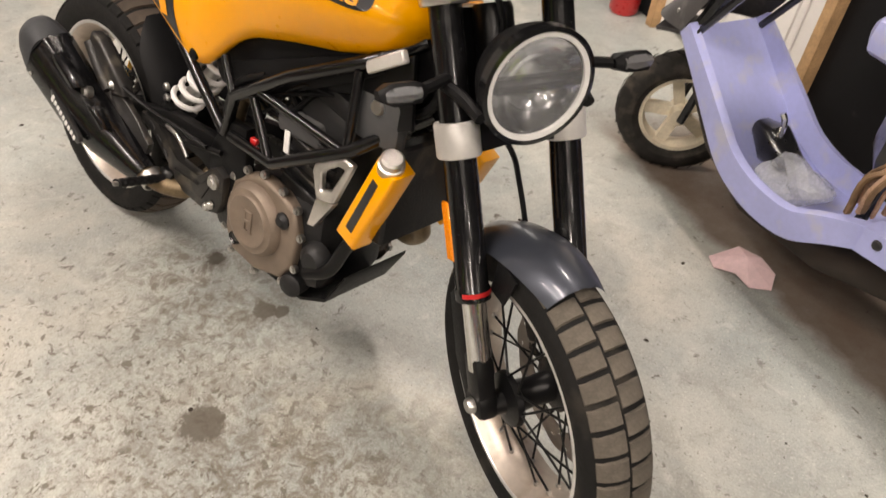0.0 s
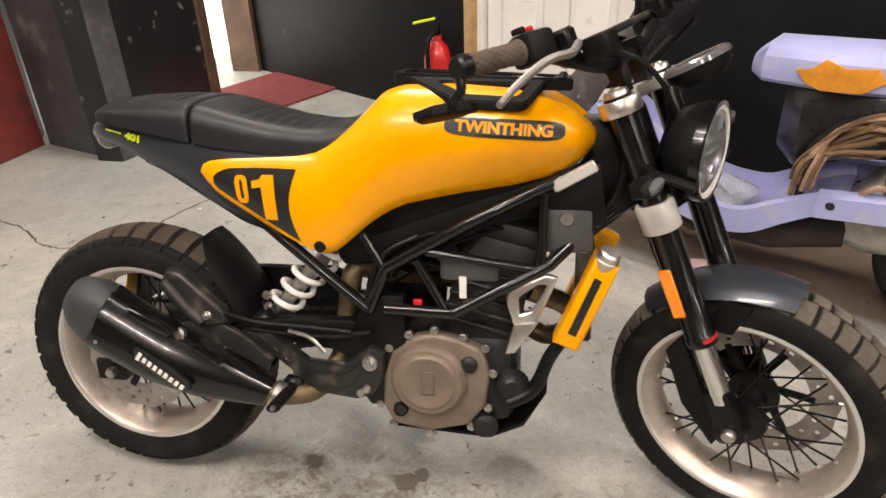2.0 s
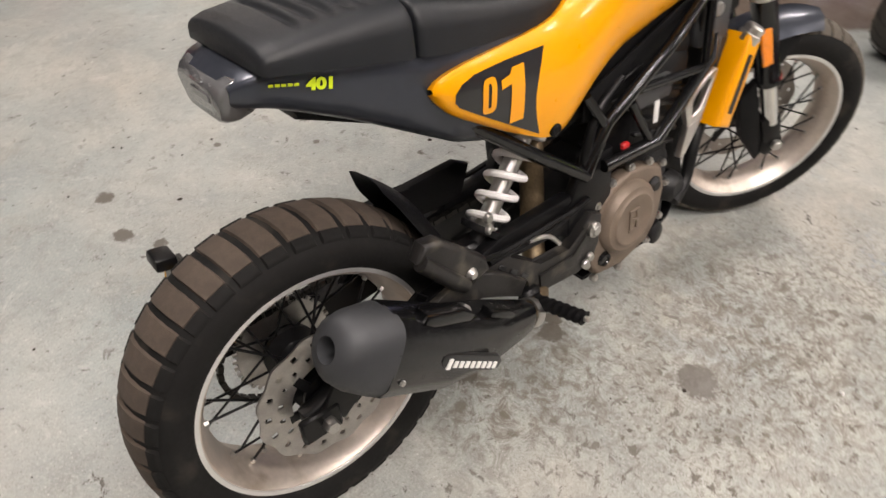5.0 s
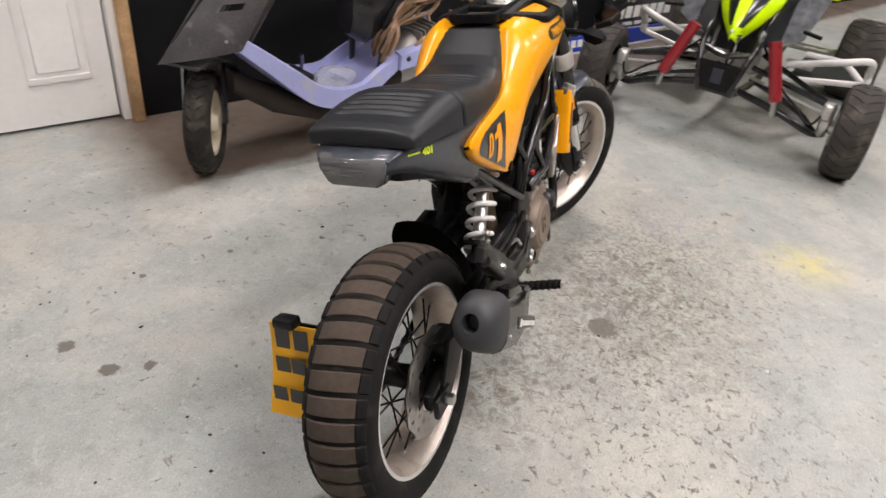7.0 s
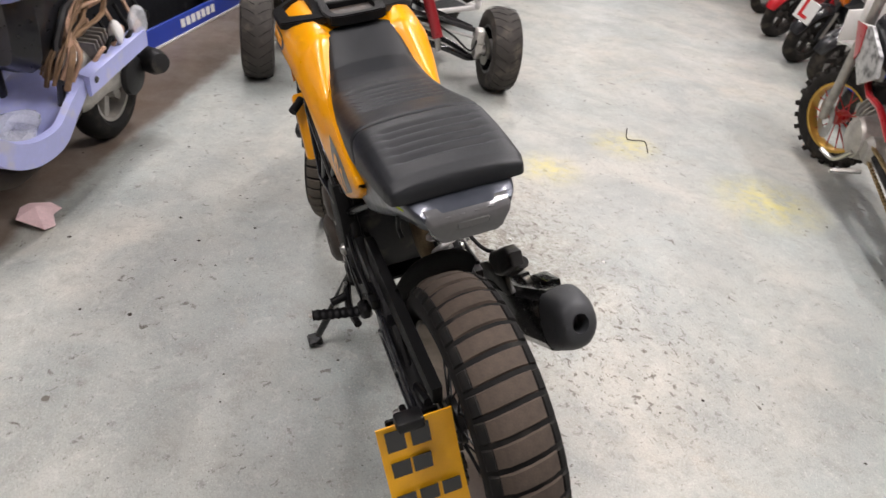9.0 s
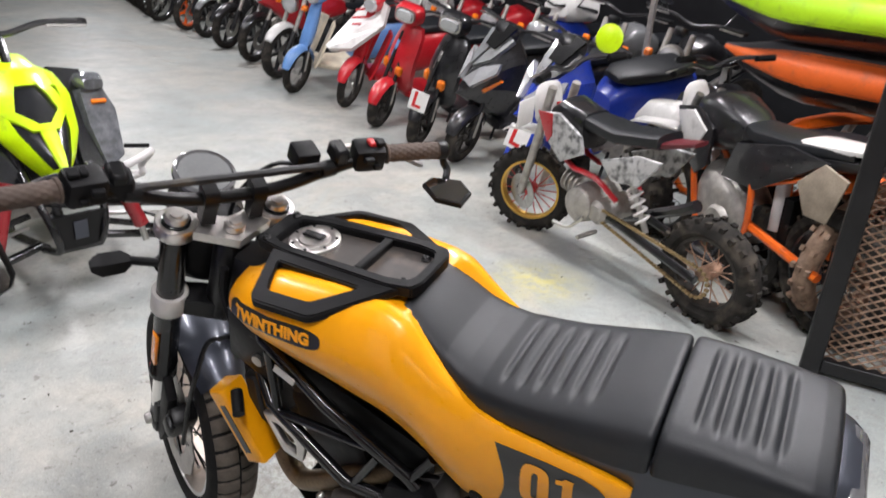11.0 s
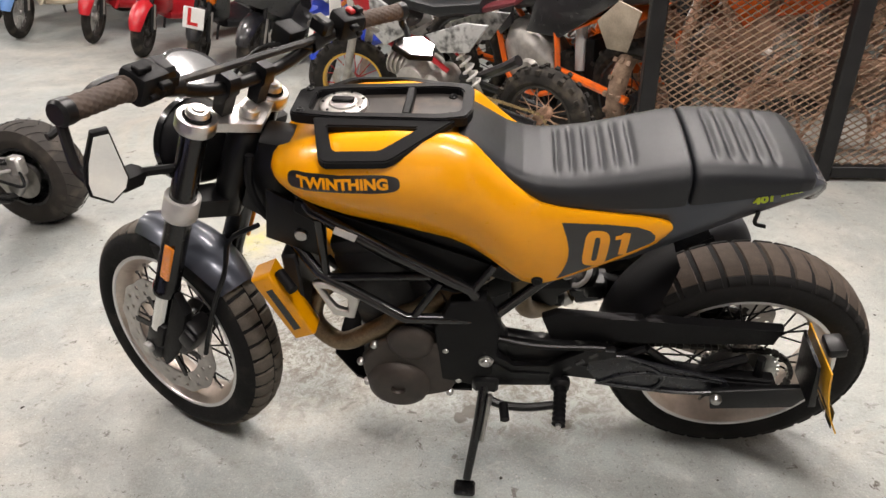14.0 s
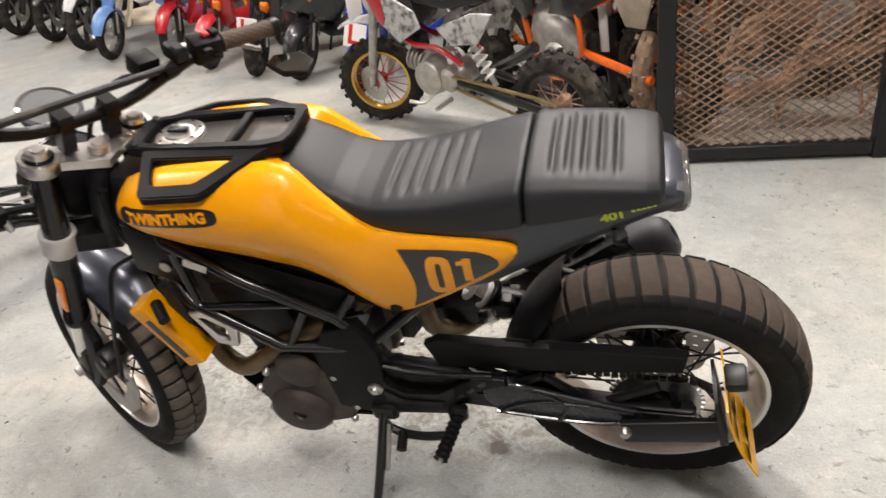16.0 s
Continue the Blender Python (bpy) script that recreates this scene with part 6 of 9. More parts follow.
def side_wheel(parent, x, z, R, W, tyre, rim, spokes=None, knobs=0, turn=0.0, y=0.0, label="dusty black tyre"):
    """A road wheel of another vehicle, about the y axis."""
    m = pose(x, y, z, 0, 0, turn)
    k = R - 0.30 * W - 0.045
    ty = part("tyre", lathe(B(), [(k, -W * 0.36), (k + 0.02, -W * 0.5), (R - 0.03, -W * 0.47), (R - 0.008, -W * 0.3), (R, 0), (R - 0.008, W * 0.3), (R - 0.03, W * 0.47), (k + 0.02, W * 0.5), (k, W * 0.36)], axis=(0, 1, 0), n=36), tyre, parent, label, m=m)
    if knobs:
        bm = B()
        for i in range(knobs):
            a = 2 * math.pi * i / knobs
            for yy in ((-0.3, 0.3) if i % 2 else (-0.42, 0.0, 0.42)):
                box(bm, (R - 0.004 - 0.014 * abs(yy), yy * W, 0), (0.022, W * 0.22, 0.022), 0, Matrix.Rotation(-a, 4, "Y"))
        part("tyre_tread", bm, tyre, ty, m=m, smooth=0)["kind"] = "stuff"
    part("rim", lathe(B(), [(k + 0.006, -W * 0.34), (k - 0.012, -W * 0.34), (k - 0.018, -W * 0.1), (k - 0.018, W * 0.1), (k - 0.012, W * 0.34), (k + 0.006, W * 0.34)], axis=(0, 1, 0), n=32), rim, ty, m=m)
    hub = lathe(B(), [(0, -W * 0.5), (0.028, -W * 0.5), (0.034, -W * 0.3), (0.034, W * 0.3), (0.028, W * 0.5), (0, W * 0.5)], axis=(0, 1, 0), n=16)
    if spokes:
        for i in range(18):
            a = 2 * math.pi * i / 18
            sg = 1 if i % 2 else -1
            part("spoke", tube(B(), [(0.03 * math.cos(a), sg * W * 0.3, 0.03 * math.sin(a)), (k * math.cos(a + sg * 0.35), 0, k * math.sin(a + sg * 0.35))], 0.003, 4, 1), spokes, ty, m=m)
    else:
        for i in range(5):
            a = 2 * math.pi * i / 5
            box(hub, (k * 0.5, 0, 0), (k, W * 0.3, 0.035), 0, Matrix.Rotation(-a, 4, "Y"))
    part("hub", hub, spokes or rim, ty, m=m, smooth=0)
    return ty


def pad(bm, rings):
    """Soft body from rows of (x, z_low, z_high, half width)."""
    out = []
    for x, z0, z1, w in rings:
        zc, h = (z0 + z1) / 2, (z1 - z0) / 2
        row = []
        for i in range(16):
            a = 2 * math.pi * i / 16
            row.append((x, math.copysign(abs(math.cos(a)) ** 0.6, math.cos(a)) * w, zc + math.copysign(abs(math.sin(a)) ** 0.6, math.sin(a)) * h))
        out.append(row)
    return loft(bm, out)


def place(x, y, heading, lean=8.0, steer=0.0, axis=-0.2):
    """Pose of a machine whose turned front wheel touches the floor at x, y."""
    m = turned(steer, axis)
    o = m @ Vector((0, 0, 0))
    return pose(x, y, 0, 0, 0, heading) @ pose(0, 0, 0, -lean, 0, 0) @ Matrix.Translation(-o)


def turned(steer, axis=-0.2):
    """Turn of the front end about the upright line through x = axis."""
    return pose(axis, 0, 0, 0, 0, steer) @ pose(-axis, 0, 0)


def bars(parent, x, z, width, steer, mirrors=True, grip=None):
    m = pose(x, 0, z, 0, 0, steer)
    b = part("handlebar", tube(B(), [(-0.10, -width, 0.03), (-0.02, -width * 0.45, 0.04), (0, 0, 0), (-0.02, width * 0.45, 0.04), (-0.10, width, 0.03)], 0.013, 8, 4), PB, parent, m=m)
    for s in (1, -1):
        part("grip", tube(B(), [(-0.075, s * width * 0.72, 0.034), (-0.105, s * width * 1.02, 0.03)], 0.018, 8, 1), grip or PLASTIC, b, m=m)
        part("lever", tube(B(), [(-0.01, s * width * 0.5, 0.03), (-0.03, s * width * 0.95, 0.025)], 0.006, 6, 1), STEEL, b, m=m)
        if mirrors:
            part("mirror_stem", tube(B(), [(-0.03, s * width * 0.55, 0.04), (-0.02, s * width * 0.75, 0.2)], 0.006, 6, 1), PB, b, m=m)
            part("mirror", pad(B(), [(-0.03, 0.185, 0.235, 0.03), (-0.02, 0.175, 0.25, 0.055), (0.005, 0.19, 0.24, 0.045)]), PB, b, m=m @ pose(0, s * width * 0.78, 0))
    return b


def l_plate(parent, m, size=0.145):
    p = part("learner_plate", box(B(), (0, 0, 0), (0.006, size, size), 0.002), WHITE, parent, "white learner plate with a red letter", m=m)
    letters("L", size * 1.1, 0.001, RED, p, m @ Matrix(((0, 0, 1, 0.004), (1, 0, 0, -0.01), (0, 1, 0, 0), (0, 0, 0, 1))), "red letter", "plate_letter", 0.004)


def curved_guard(R, w, a0, a1, z0, thick=0.012):
    """A mudguard bent round a wheel of radius R about the height z0."""
    rings = []
    for i in range(15):
        a = radians(a0 + (a1 - a0) * i / 14)
        t = w * (1 - 0.35 * (2 * i / 14 - 1) ** 4)
        rings.append([((R - 0.035 * abs(u) ** 2.2) * math.cos(a), t * u, z0 + (R - 0.035 * abs(u) ** 2.2) * math.sin(a)) for u in (-1, -0.7, -0.35, 0, 0.35, 0.7, 1)] + [((R - thick - 0.035 * abs(u) ** 2.2) * math.cos(a), t * u * 0.94, z0 + (R - thick - 0.035 * abs(u) ** 2.2) * math.sin(a)) for u in (1, 0.35, -0.35, -1)])
    return loft(B(), rings)


def scooter(x, y, heading, body, accent, label, steer=32, style="retro", plate=False, second=None, lean=16, mirrors=False):
    s = thing("scooter", label, "scooter", place(x, y, heading, lean, steer), "row of parked motorcycles")
    second = second or body
    M = turned(steer)
    o = M @ Vector((0, 0, 0))
    R = 0.235 if style == "moped" else 0.205
    side_wheel(s, o.x, R, R, 0.072 if style == "moped" else 0.088, OLDTYRE, DARKRIM, STEEL if style == "moped" else None, turn=steer, y=o.y)
    side_wheel(s, -1.20, R, R, 0.10, OLDTYRE, DARKRIM)
    part("front_mudguard", curved_guard(R + 0.035, 0.062, 20, 165, R), body, s, m=M)
    for sg in (1, -1):
        part("fork", tube(B(), [(0, sg * 0.058, R), (-0.05, sg * 0.05, R + 0.18), (-0.20, sg * 0.02, 0.80)], 0.016, 8), DARKCAST, s, m=M)
        part("front_shock", tube(B(), [(-0.02, sg * 0.066, R + 0.02), (-0.07, sg * 0.058, R + 0.2)], 0.018, 8, 1), SILVERCASE, s, m=M)
    if style == "moped":
        part("steering_column", pad(B(), [(-0.05, 0.44, 0.50, 0.05), (-0.10, 0.45, 0.64, 0.062), (-0.17, 0.52, 0.86, 0.058), (-0.235, 0.70, 0.98, 0.05), (-0.26, 0.82, 0.96, 0.03)]), body, s, m=M)
        for sg in (1, -1):
            part("leg_shield", loft(B(), [[(-0.22 - 0.05 * k, sg * (0.06 + 0.005 * k), z_), (-0.17 - 0.05 * k, sg * 0.19, z_), (-0.19 - 0.05 * k, sg * 0.20, z_), (-0.25 - 0.05 * k, sg * 0.06, z_)] for k, z_ in enumerate((0.30, 0.42, 0.58, 0.74))]), second, s, "cream leg shield")
        part("headset", pad(B(), [(-0.13, 0.92, 1.00, 0.055), (-0.17, 0.90, 1.03, 0.085), (-0.26, 0.91, 1.03, 0.09), (-0.32, 0.94, 1.0, 0.05)]), body, s, m=M)
        part("headlamp", lathe(B(), [(0, 0.03), (0.05, 0.025), (0.066, 0.0), (0.06, -0.05)], (-0.125, 0, 0.96), (1, 0, 0.1), 20), LAMPGLASS, s, m=M)
    elif style == "retro":
        shield = []
        for z_, xf, w, d in ((0.30, -0.20, 0.11, 0.08), (0.36, -0.15, 0.155, 0.10), (0.46, -0.115, 0.178, 0.11), (0.58, -0.12, 0.182, 0.10), (0.70, -0.15, 0.172, 0.095), (0.80, -0.185, 0.15, 0.09), (0.86, -0.21, 0.11, 0.07)):
            front = [(xf - 0.9 * d * (abs(u) ** 2.4), w * u, z_) for u in (-1, -0.85, -0.6, -0.3, -0.1, 0, 0.1, 0.3, 0.6, 0.85, 1)]
            shield.append(front + [(xf - d - 0.03, w * u * 0.94, z_) for u in (1, 0.5, 0, -0.5, -1)])
        sh = part("leg_shield", loft(B(), shield), body, s)
        part("badge_strip", box(B(), (-0.135, 0, 0.66), (0.018, 0.032, 0.15), 0.006, pose(-0.135, 0, 0.66, 0, -16, 0) @ pose(0.135, 0, -0.66)), accent, sh)
        part("horn_grille", box(B(), (-0.112, 0, 0.48), (0.012, 0.09, 0.05), 0.005), PB, sh)
        part("headset", pad(B(), [(-0.125, 0.90, 0.99, 0.075), (-0.16, 0.87, 1.02, 0.11), (-0.25, 0.87, 1.03, 0.125), (-0.33, 0.91, 1.0, 0.07)]), second, s, m=M)
        hl_ = part("headlamp", pad(B(), [(-0.10, 0.915, 0.985, 0.062), (-0.12, 0.905, 0.995, 0.078), (-0.16, 0.905, 0.995, 0.078)]), LAMPGLASS, s, m=M)
        part("headlamp_rim", pad(B(), [(-0.118, 0.897, 1.003, 0.086), (-0.15, 0.895, 1.005, 0.09)]), STEEL, hl_, m=M)
        for sg in (1, -1):
            part("turn_signal", pad(B(), [(-0.125, 0.475, 0.525, 0.02), (-0.14, 0.455, 0.54, 0.034), (-0.20, 0.46, 0.535, 0.034)]), ORANGELENS, s, m=pose(0, sg * 0.165, 0, 0, 0, sg * 25))
    else:
        nose = []
        for x_, z0, z1, w in ((0.10, 0.52, 0.56, 0.02), (0.04, 0.49, 0.66, 0.085), (-0.05, 0.44, 0.80, 0.15), (-0.16, 0.38, 0.90, 0.19), (-0.26, 0.32, 0.94, 0.20), (-0.34, 0.30, 0.86, 0.16)):
            nose.append([(x_ - 0.05, -w, z0 + 0.45 * (z1 - z0)), (x_ - 0.02, -w * 0.55, z0 + 0.08 * (z1 - z0)), (x_, 0, z0), (x_ - 0.02, w * 0.55, z0 + 0.08 * (z1 - z0)), (x_ - 0.05, w, z0 + 0.45 * (z1 - z0)), (x_ - 0.06, w * 0.9, z0 + 0.78 * (z1 - z0)), (x_ - 0.03, w * 0.35, z1), (x_ - 0.02, 0, z1 + 0.01), (x_ - 0.03, -w * 0.35, z1), (x_ - 0.06, -w * 0.9, z0 + 0.78 * (z1 - z0))])
        sh = part("nose_fairing", loft(B(), nose), body, s, smooth=25)
        for sg in (1, -1):
            part("headlamp", loft(B(), [[(0.075, sg * 0.015, 0.635), (0.045, sg * 0.075, 0.60), (-0.075, sg * 0.175, 0.735), (-0.10, sg * 0.165, 0.80), (-0.02, sg * 0.06, 0.735)], [(0.045, sg * 0.015, 0.62), (0.015, sg * 0.07, 0.585), (-0.11, sg * 0.16, 0.72), (-0.13, sg * 0.15, 0.785), (-0.05, sg * 0.055, 0.72)]]), LAMPGLASS, sh, "large pointed headlamp", smooth=20)
            part("turn_signal", loft(B(), [[(-0.02, sg * 0.135, 0.60), (-0.10, sg * 0.205, 0.69), (-0.13, sg * 0.205, 0.685), (-0.05, sg * 0.135, 0.575)], [(-0.04, sg * 0.12, 0.60), (-0.12, sg * 0.19, 0.69), (-0.15, sg * 0.19, 0.685), (-0.07, sg * 0.12, 0.575)]]), ORANGELENS, sh)
            part("chevron_panel", loft(B(), [[(0.02, sg * 0.012, 0.73), (-0.07, sg * 0.085, 0.80), (-0.19, sg * 0.13, 0.945), (-0.21, sg * 0.05, 0.955), (-0.09, sg * 0.012, 0.84)], [(-0.01, sg * 0.012, 0.71), (-0.10, sg * 0.08, 0.78), (-0.22, sg * 0.125, 0.925), (-0.24, sg * 0.05, 0.935), (-0.12, sg * 0.012, 0.82)]]), accent, sh)
        part("dark_screen", loft(B(), [[(-0.10, -0.05, 0.86), (-0.10, 0.05, 0.86), (-0.22, 0.09, 1.02), (-0.22, -0.09, 1.02)], [(-0.115, -0.05, 0.855), (-0.115, 0.05, 0.855), (-0.235, 0.09, 1.01), (-0.235, -0.09, 1.01)]]), GLOSSBLACK, sh, "dark screen")
        part("headset", pad(B(), [(-0.18, 0.93, 0.97, 0.05), (-0.22, 0.90, 1.02, 0.10), (-0.32, 0.91, 1.0, 0.09)]), PB, s, m=M)
    part("floor_board", pad(B(), [(-0.26, 0.26, 0.34, 0.15), (-0.42, 0.24, 0.31, 0.18), (-0.62, 0.24, 0.31, 0.18), (-0.72, 0.26, 0.38, 0.16)]), second, s)
    part("rear_body", pad(B(), [(-0.66, 0.30, 0.62, 0.10), (-0.75, 0.30, 0.72, 0.15), (-1.0, 0.36, 0.76, 0.18), (-1.3, 0.46, 0.78, 0.16), (-1.5, 0.60, 0.76, 0.09)]), body, s)
    part("seat", pad(B(), [(-0.68, 0.72, 0.76, 0.07), (-0.76, 0.71, 0.80, 0.12), (-1.05, 0.74, 0.83, 0.15), (-1.35, 0.77, 0.86, 0.13), (-1.45, 0.78, 0.83, 0.08)]), VINYL, s)
    part("engine", pad(B(), [(-0.85, 0.16, 0.34, 0.10), (-1.0, 0.14, 0.36, 0.12), (-1.25, 0.14, 0.32, 0.09)]), SILVERCASE, s, m=pose(0, 0.09, 0))
    part("centre_stand", tube(B(), [(-0.80, 0.12, 0.22), (-0.70, 0.20, 0.035)], 0.012, 6, 1), DARKCAST, s)
    part("tail_lamp", box(B(), (-1.5, 0, 0.68), (0.05, 0.12, 0.06), 0.015), PR, s)
    bars(s, -0.25, 0.97, 0.31, steer, mirrors)
    if plate:
        l_plate(s, M @ pose(0.165, 0, 0.43, 0, -14, 0))
    return s


def roadster(x, y, heading, body, label, steer=30, rim=None, lamp=True, dirt=False, fender=None, category="motorcycle", frame=None, spokes=None, group="row of parked motorcycles", lean=13, muddy=False, black_front=False):
    """A full-size parked motorcycle; dirt: tall trail bike with a high mudguard."""
    s = thing("dirt_bike" if dirt else "road_motorcycle", label, category, place(x, y, heading, lean, steer), group)
    R = 0.335 if dirt else 0.30
    M = turned(steer)
    o = M @ Vector((0, 0, 0))
    tyre, rim = MUDTYRE if muddy else OLDTYRE, rim or PB
    side_wheel(s, o.x, R, R, 0.09 if dirt else 0.11, tyre, rim, spokes, 24 if dirt else 0, steer, o.y)
    side_wheel(s, -1.38, R - 0.01, R - 0.01, 0.12 if dirt else 0.15, tyre, rim, spokes, 24 if dirt else 0)
    for sg in (1, -1):
        f = part("fork_leg", tube(B(), [(0.0, sg * 0.085, R), (-0.13, sg * 0.085, R + 0.27), (-0.31, sg * 0.085, 0.98)], 0.024, 8, 1), SILVERCASE if not dirt else STEEL, s, m=M)
        part("fork_guard", tube(B(), [(0.012, sg * 0.087, R), (-0.10, sg * 0.087, R + 0.24)], 0.032, 8, 1), fender if fender and not black_front else PB, f, m=M)
    if dirt:
        part("front_mudguard", loft(B(), [[(xx, yy * w, zz - 0.02 * abs(yy) * 10 * w) for yy in (-1, -0.5, 0, 0.5, 1)] + [(xx, yy * w, zz - 0.012 - 0.02 * abs(yy) * 10 * w) for yy in (1, 0, -1)] for xx, zz, w in ((0.30, 0.70, 0.03), (0.20, 0.745, 0.065), (0.0, 0.77, 0.075), (-0.2, 0.76, 0.07), (-0.32, 0.70, 0.05))]), fender or body, s, m=M)
        part("number_board", pad(B(), [(-0.17, 0.82, 0.98, 0.07), (-0.20, 0.78, 1.03, 0.10), (-0.22, 0.80, 1.0, 0.09)]), RUSTY if frame is RUSTY else PW, s, m=M)
        for sg in (1, -1):
            part("radiator_shroud", prism(B(), [(-0.28, 0.92), (-0.34, 0.72), (-0.48, 0.58), (-0.58, 0.66), (-0.60, 0.86), (-0.45, 0.95)], sg * 0.14, sg * 0.165, 0.008), body, s)
    else:
        part("front_mudguard", curved_guard(R + 0.03, 0.066, 35, 150, R), fender or body, s, m=M)
        part("brake_disc", lathe(B(), [(0.06, 0.0), (0.13, 0.0), (0.13, 0.005), (0.06, 0.005)], (0, 0.066, R), (0, 1, 0), 24), STEEL, s, m=M)
    if lamp and not dirt:
        hl_ = part("headlamp", lathe(B(), [(0, 0.05), (0.06, 0.045), (0.088, 0.02), (0.088, -0.02), (0.05, -0.08)], (-0.10, 0, 0.82), (1, 0, -0.05), 24), LAMPGLASS, s, m=M)
        part("lamp_shell", lathe(B(), [(0.090, 0.022), (0.099, 0.015), (0.098, -0.04), (0.04, -0.1)], (-0.10, 0, 0.82), (1, 0, -0.05), 24), STEEL, hl_, m=M)
        part("instrument", lathe(B(), [(0, 0.03), (0.05, 0.03), (0.055, 0.0), (0.04, -0.03)], (-0.20, 0, 1.0), (-0.3, 0, 1), 18), PB, s, m=M)
        for sg in (1, -1):
            part("turn_signal", pad(B(), [(-0.10, 0.79, 0.83, 0.02), (-0.13, 0.775, 0.845, 0.034), (-0.18, 0.79, 0.83, 0.02)]), ORANGELENS, s, m=M @ pose(0, sg * 0.17, 0))
    elif not dirt:
        part("nose_fairing", pad(B(), [(0.02, 0.78, 0.83, 0.03), (-0.06, 0.72, 0.92, 0.11), (-0.20, 0.66, 1.0, 0.17), (-0.40, 0.50, 0.98, 0.20), (-0.60, 0.40, 0.78, 0.18), (-0.80, 0.36, 0.60, 0.14)]), body, s)
        part("dark_screen", loft(B(), [[(-0.10, -0.06, 0.94), (-0.10, 0.06, 0.94), (-0.30, 0.12, 1.09), (-0.30, -0.12, 1.09)], [(-0.12, -0.06, 0.935), (-0.12, 0.06, 0.935), (-0.32, 0.12, 1.08), (-0.32, -0.12, 1.08)]]), GLOSSBLACK, s, "dark screen")
        for sg in (1, -1):
            part("headlamp", pad(B(), [(-0.005, 0.79, 0.83, 0.02), (-0.04, 0.76, 0.87, 0.05), (-0.12, 0.77, 0.88, 0.05)]), LAMPGLASS, s, m=pose(0.02, sg * 0.07, -0.01))
    h = 0.06 if dirt else 0.0
    part("fuel_tank", pad(B(), [(-0.33, 0.74 + h, 0.86 + h, 0.07), (-0.42, 0.68 + h, 0.95 + h, 0.14), (-0.56, 0.66 + h, 0.97 + h, 0.15), (-0.72, 0.70 + h, 0.90 + h, 0.12), (-0.80, 0.74 + h, 0.84 + h, 0.08)]), body, s)
    part("seat", pad(B(), [(-0.68, 0.80 + h, 0.87 + h, 0.07), (-0.85, 0.77 + h, 0.86 + h, 0.12), (-1.15, 0.79 + h, 0.87 + h, 0.12), (-1.42, 0.83 + h, 0.89 + h, 0.08)]), VINYL, s)
    part("tail_piece", pad(B(), [(-1.0, 0.70 + h, 0.79 + h, 0.09), (-1.3, 0.76 + h, 0.84 + h, 0.10), (-1.62, 0.82 + h, 0.87 + h, 0.05)]), body, s)
    if dirt:
        for sg in (1, -1):
            part("side_panel", prism(B(), [(-0.66, 0.62), (-0.92, 0.62), (-1.35, 0.88), (-1.1, 0.90), (-0.75, 0.82)], sg * 0.115, sg * 0.13, 0.006), body, s)
    part("engine", pad(B(), [(-0.42, 0.30, 0.50, 0.10), (-0.52, 0.26, 0.66, 0.14), (-0.70, 0.26, 0.62, 0.15), (-0.86, 0.28, 0.46, 0.12)]), DARKCAST if not dirt else (RUSTY if muddy else SILVERCASE), s)
    part("clutch_cover", lathe(B(), [(0, 0.03), (0.07, 0.03), (0.085, 0.015), (0.09, 0)], (-0.70, 0.14, 0.38), (0, 1, 0), 20), SILVERCASE, s)
    fm = frame or PB
    for sg in (1, -1):
        part("frame_tube", tube(B(), [(-0.30, sg * 0.04, 0.86), (-0.45, sg * 0.13, 0.52), (-0.55, sg * 0.13, 0.27), (-0.85, sg * 0.12, 0.28), (-0.90, sg * 0.12, 0.55), (-0.85, sg * 0.1, 0.76)], 0.018, 8, 3), fm, s)
        part("sub_frame_tube", tube(B(), [(-0.86, sg * 0.1, 0.62), (-1.3, sg * 0.09, 0.80)], 0.012, 8, 1), fm, s)
        part("swing_arm", tube(B(), [(-0.88, sg * 0.1, 0.42), (-1.38, sg * 0.1, R)], 0.024, 8, 1), fm if dirt else DARKCAST, s)
    part("rear_shock", tube(B(), [(-1.0, 0.03, 0.42), (-0.98, 0.0, 0.70)], 0.035, 10, 1), SPRING, s)
    part("exhaust", tube(B(), [(-0.45, -0.08, 0.52), (-0.38, -0.12, 0.36), (-0.6, -0.15, 0.3), (-0.95, -0.17, 0.38), (-1.45, -0.18, 0.58)], (0.022, 0.05), 10), STEEL, s)
    bars(s, -0.30, 1.05 + h, 0.38, steer, not dirt and fender is None)
    part("side_stand", tube(B(), [(-0.75, 0.12, 0.28), (-0.72, 0.25, 0.055)], 0.012, 6, 1), PB, s)
    return s


HEAD = 64
scooter(2.87, -3.62, HEAD, PB, STEEL, "black scooter with a learner plate, parked in the row", plate=True)
scooter(3.45, -3.93, HEAD, PR, PSKY, "red classic scooter with amber indicators, parked in the row")
big = scooter(4.12, -4.40, HEAD + 3, PR, PR, "white and red scooter with a big leg shield, parked", style="moped", second=PR)
part("white_shield", loft(B(), [[(0.22, -0.03, 0.56), (0.22, 0.03, 0.56), (0.06, 0.15, 0.60), (-0.20, 0.21, 0.84), (-0.26, 0.14, 1.0), (-0.28, -0.14, 1.0), (-0.20, -0.21, 0.84), (0.06, -0.15, 0.60)], [(0.19, -0.03, 0.53), (0.19, 0.03, 0.53), (0.03, 0.14, 0.57), (-0.23, 0.20, 0.81), (-0.30, 0.13, 0.97), (-0.31, -0.13, 0.97), (-0.23, -0.20, 0.81), (0.03, -0.14, 0.57)]]), PW, big, "white leg shield with red flashes", smooth=20)
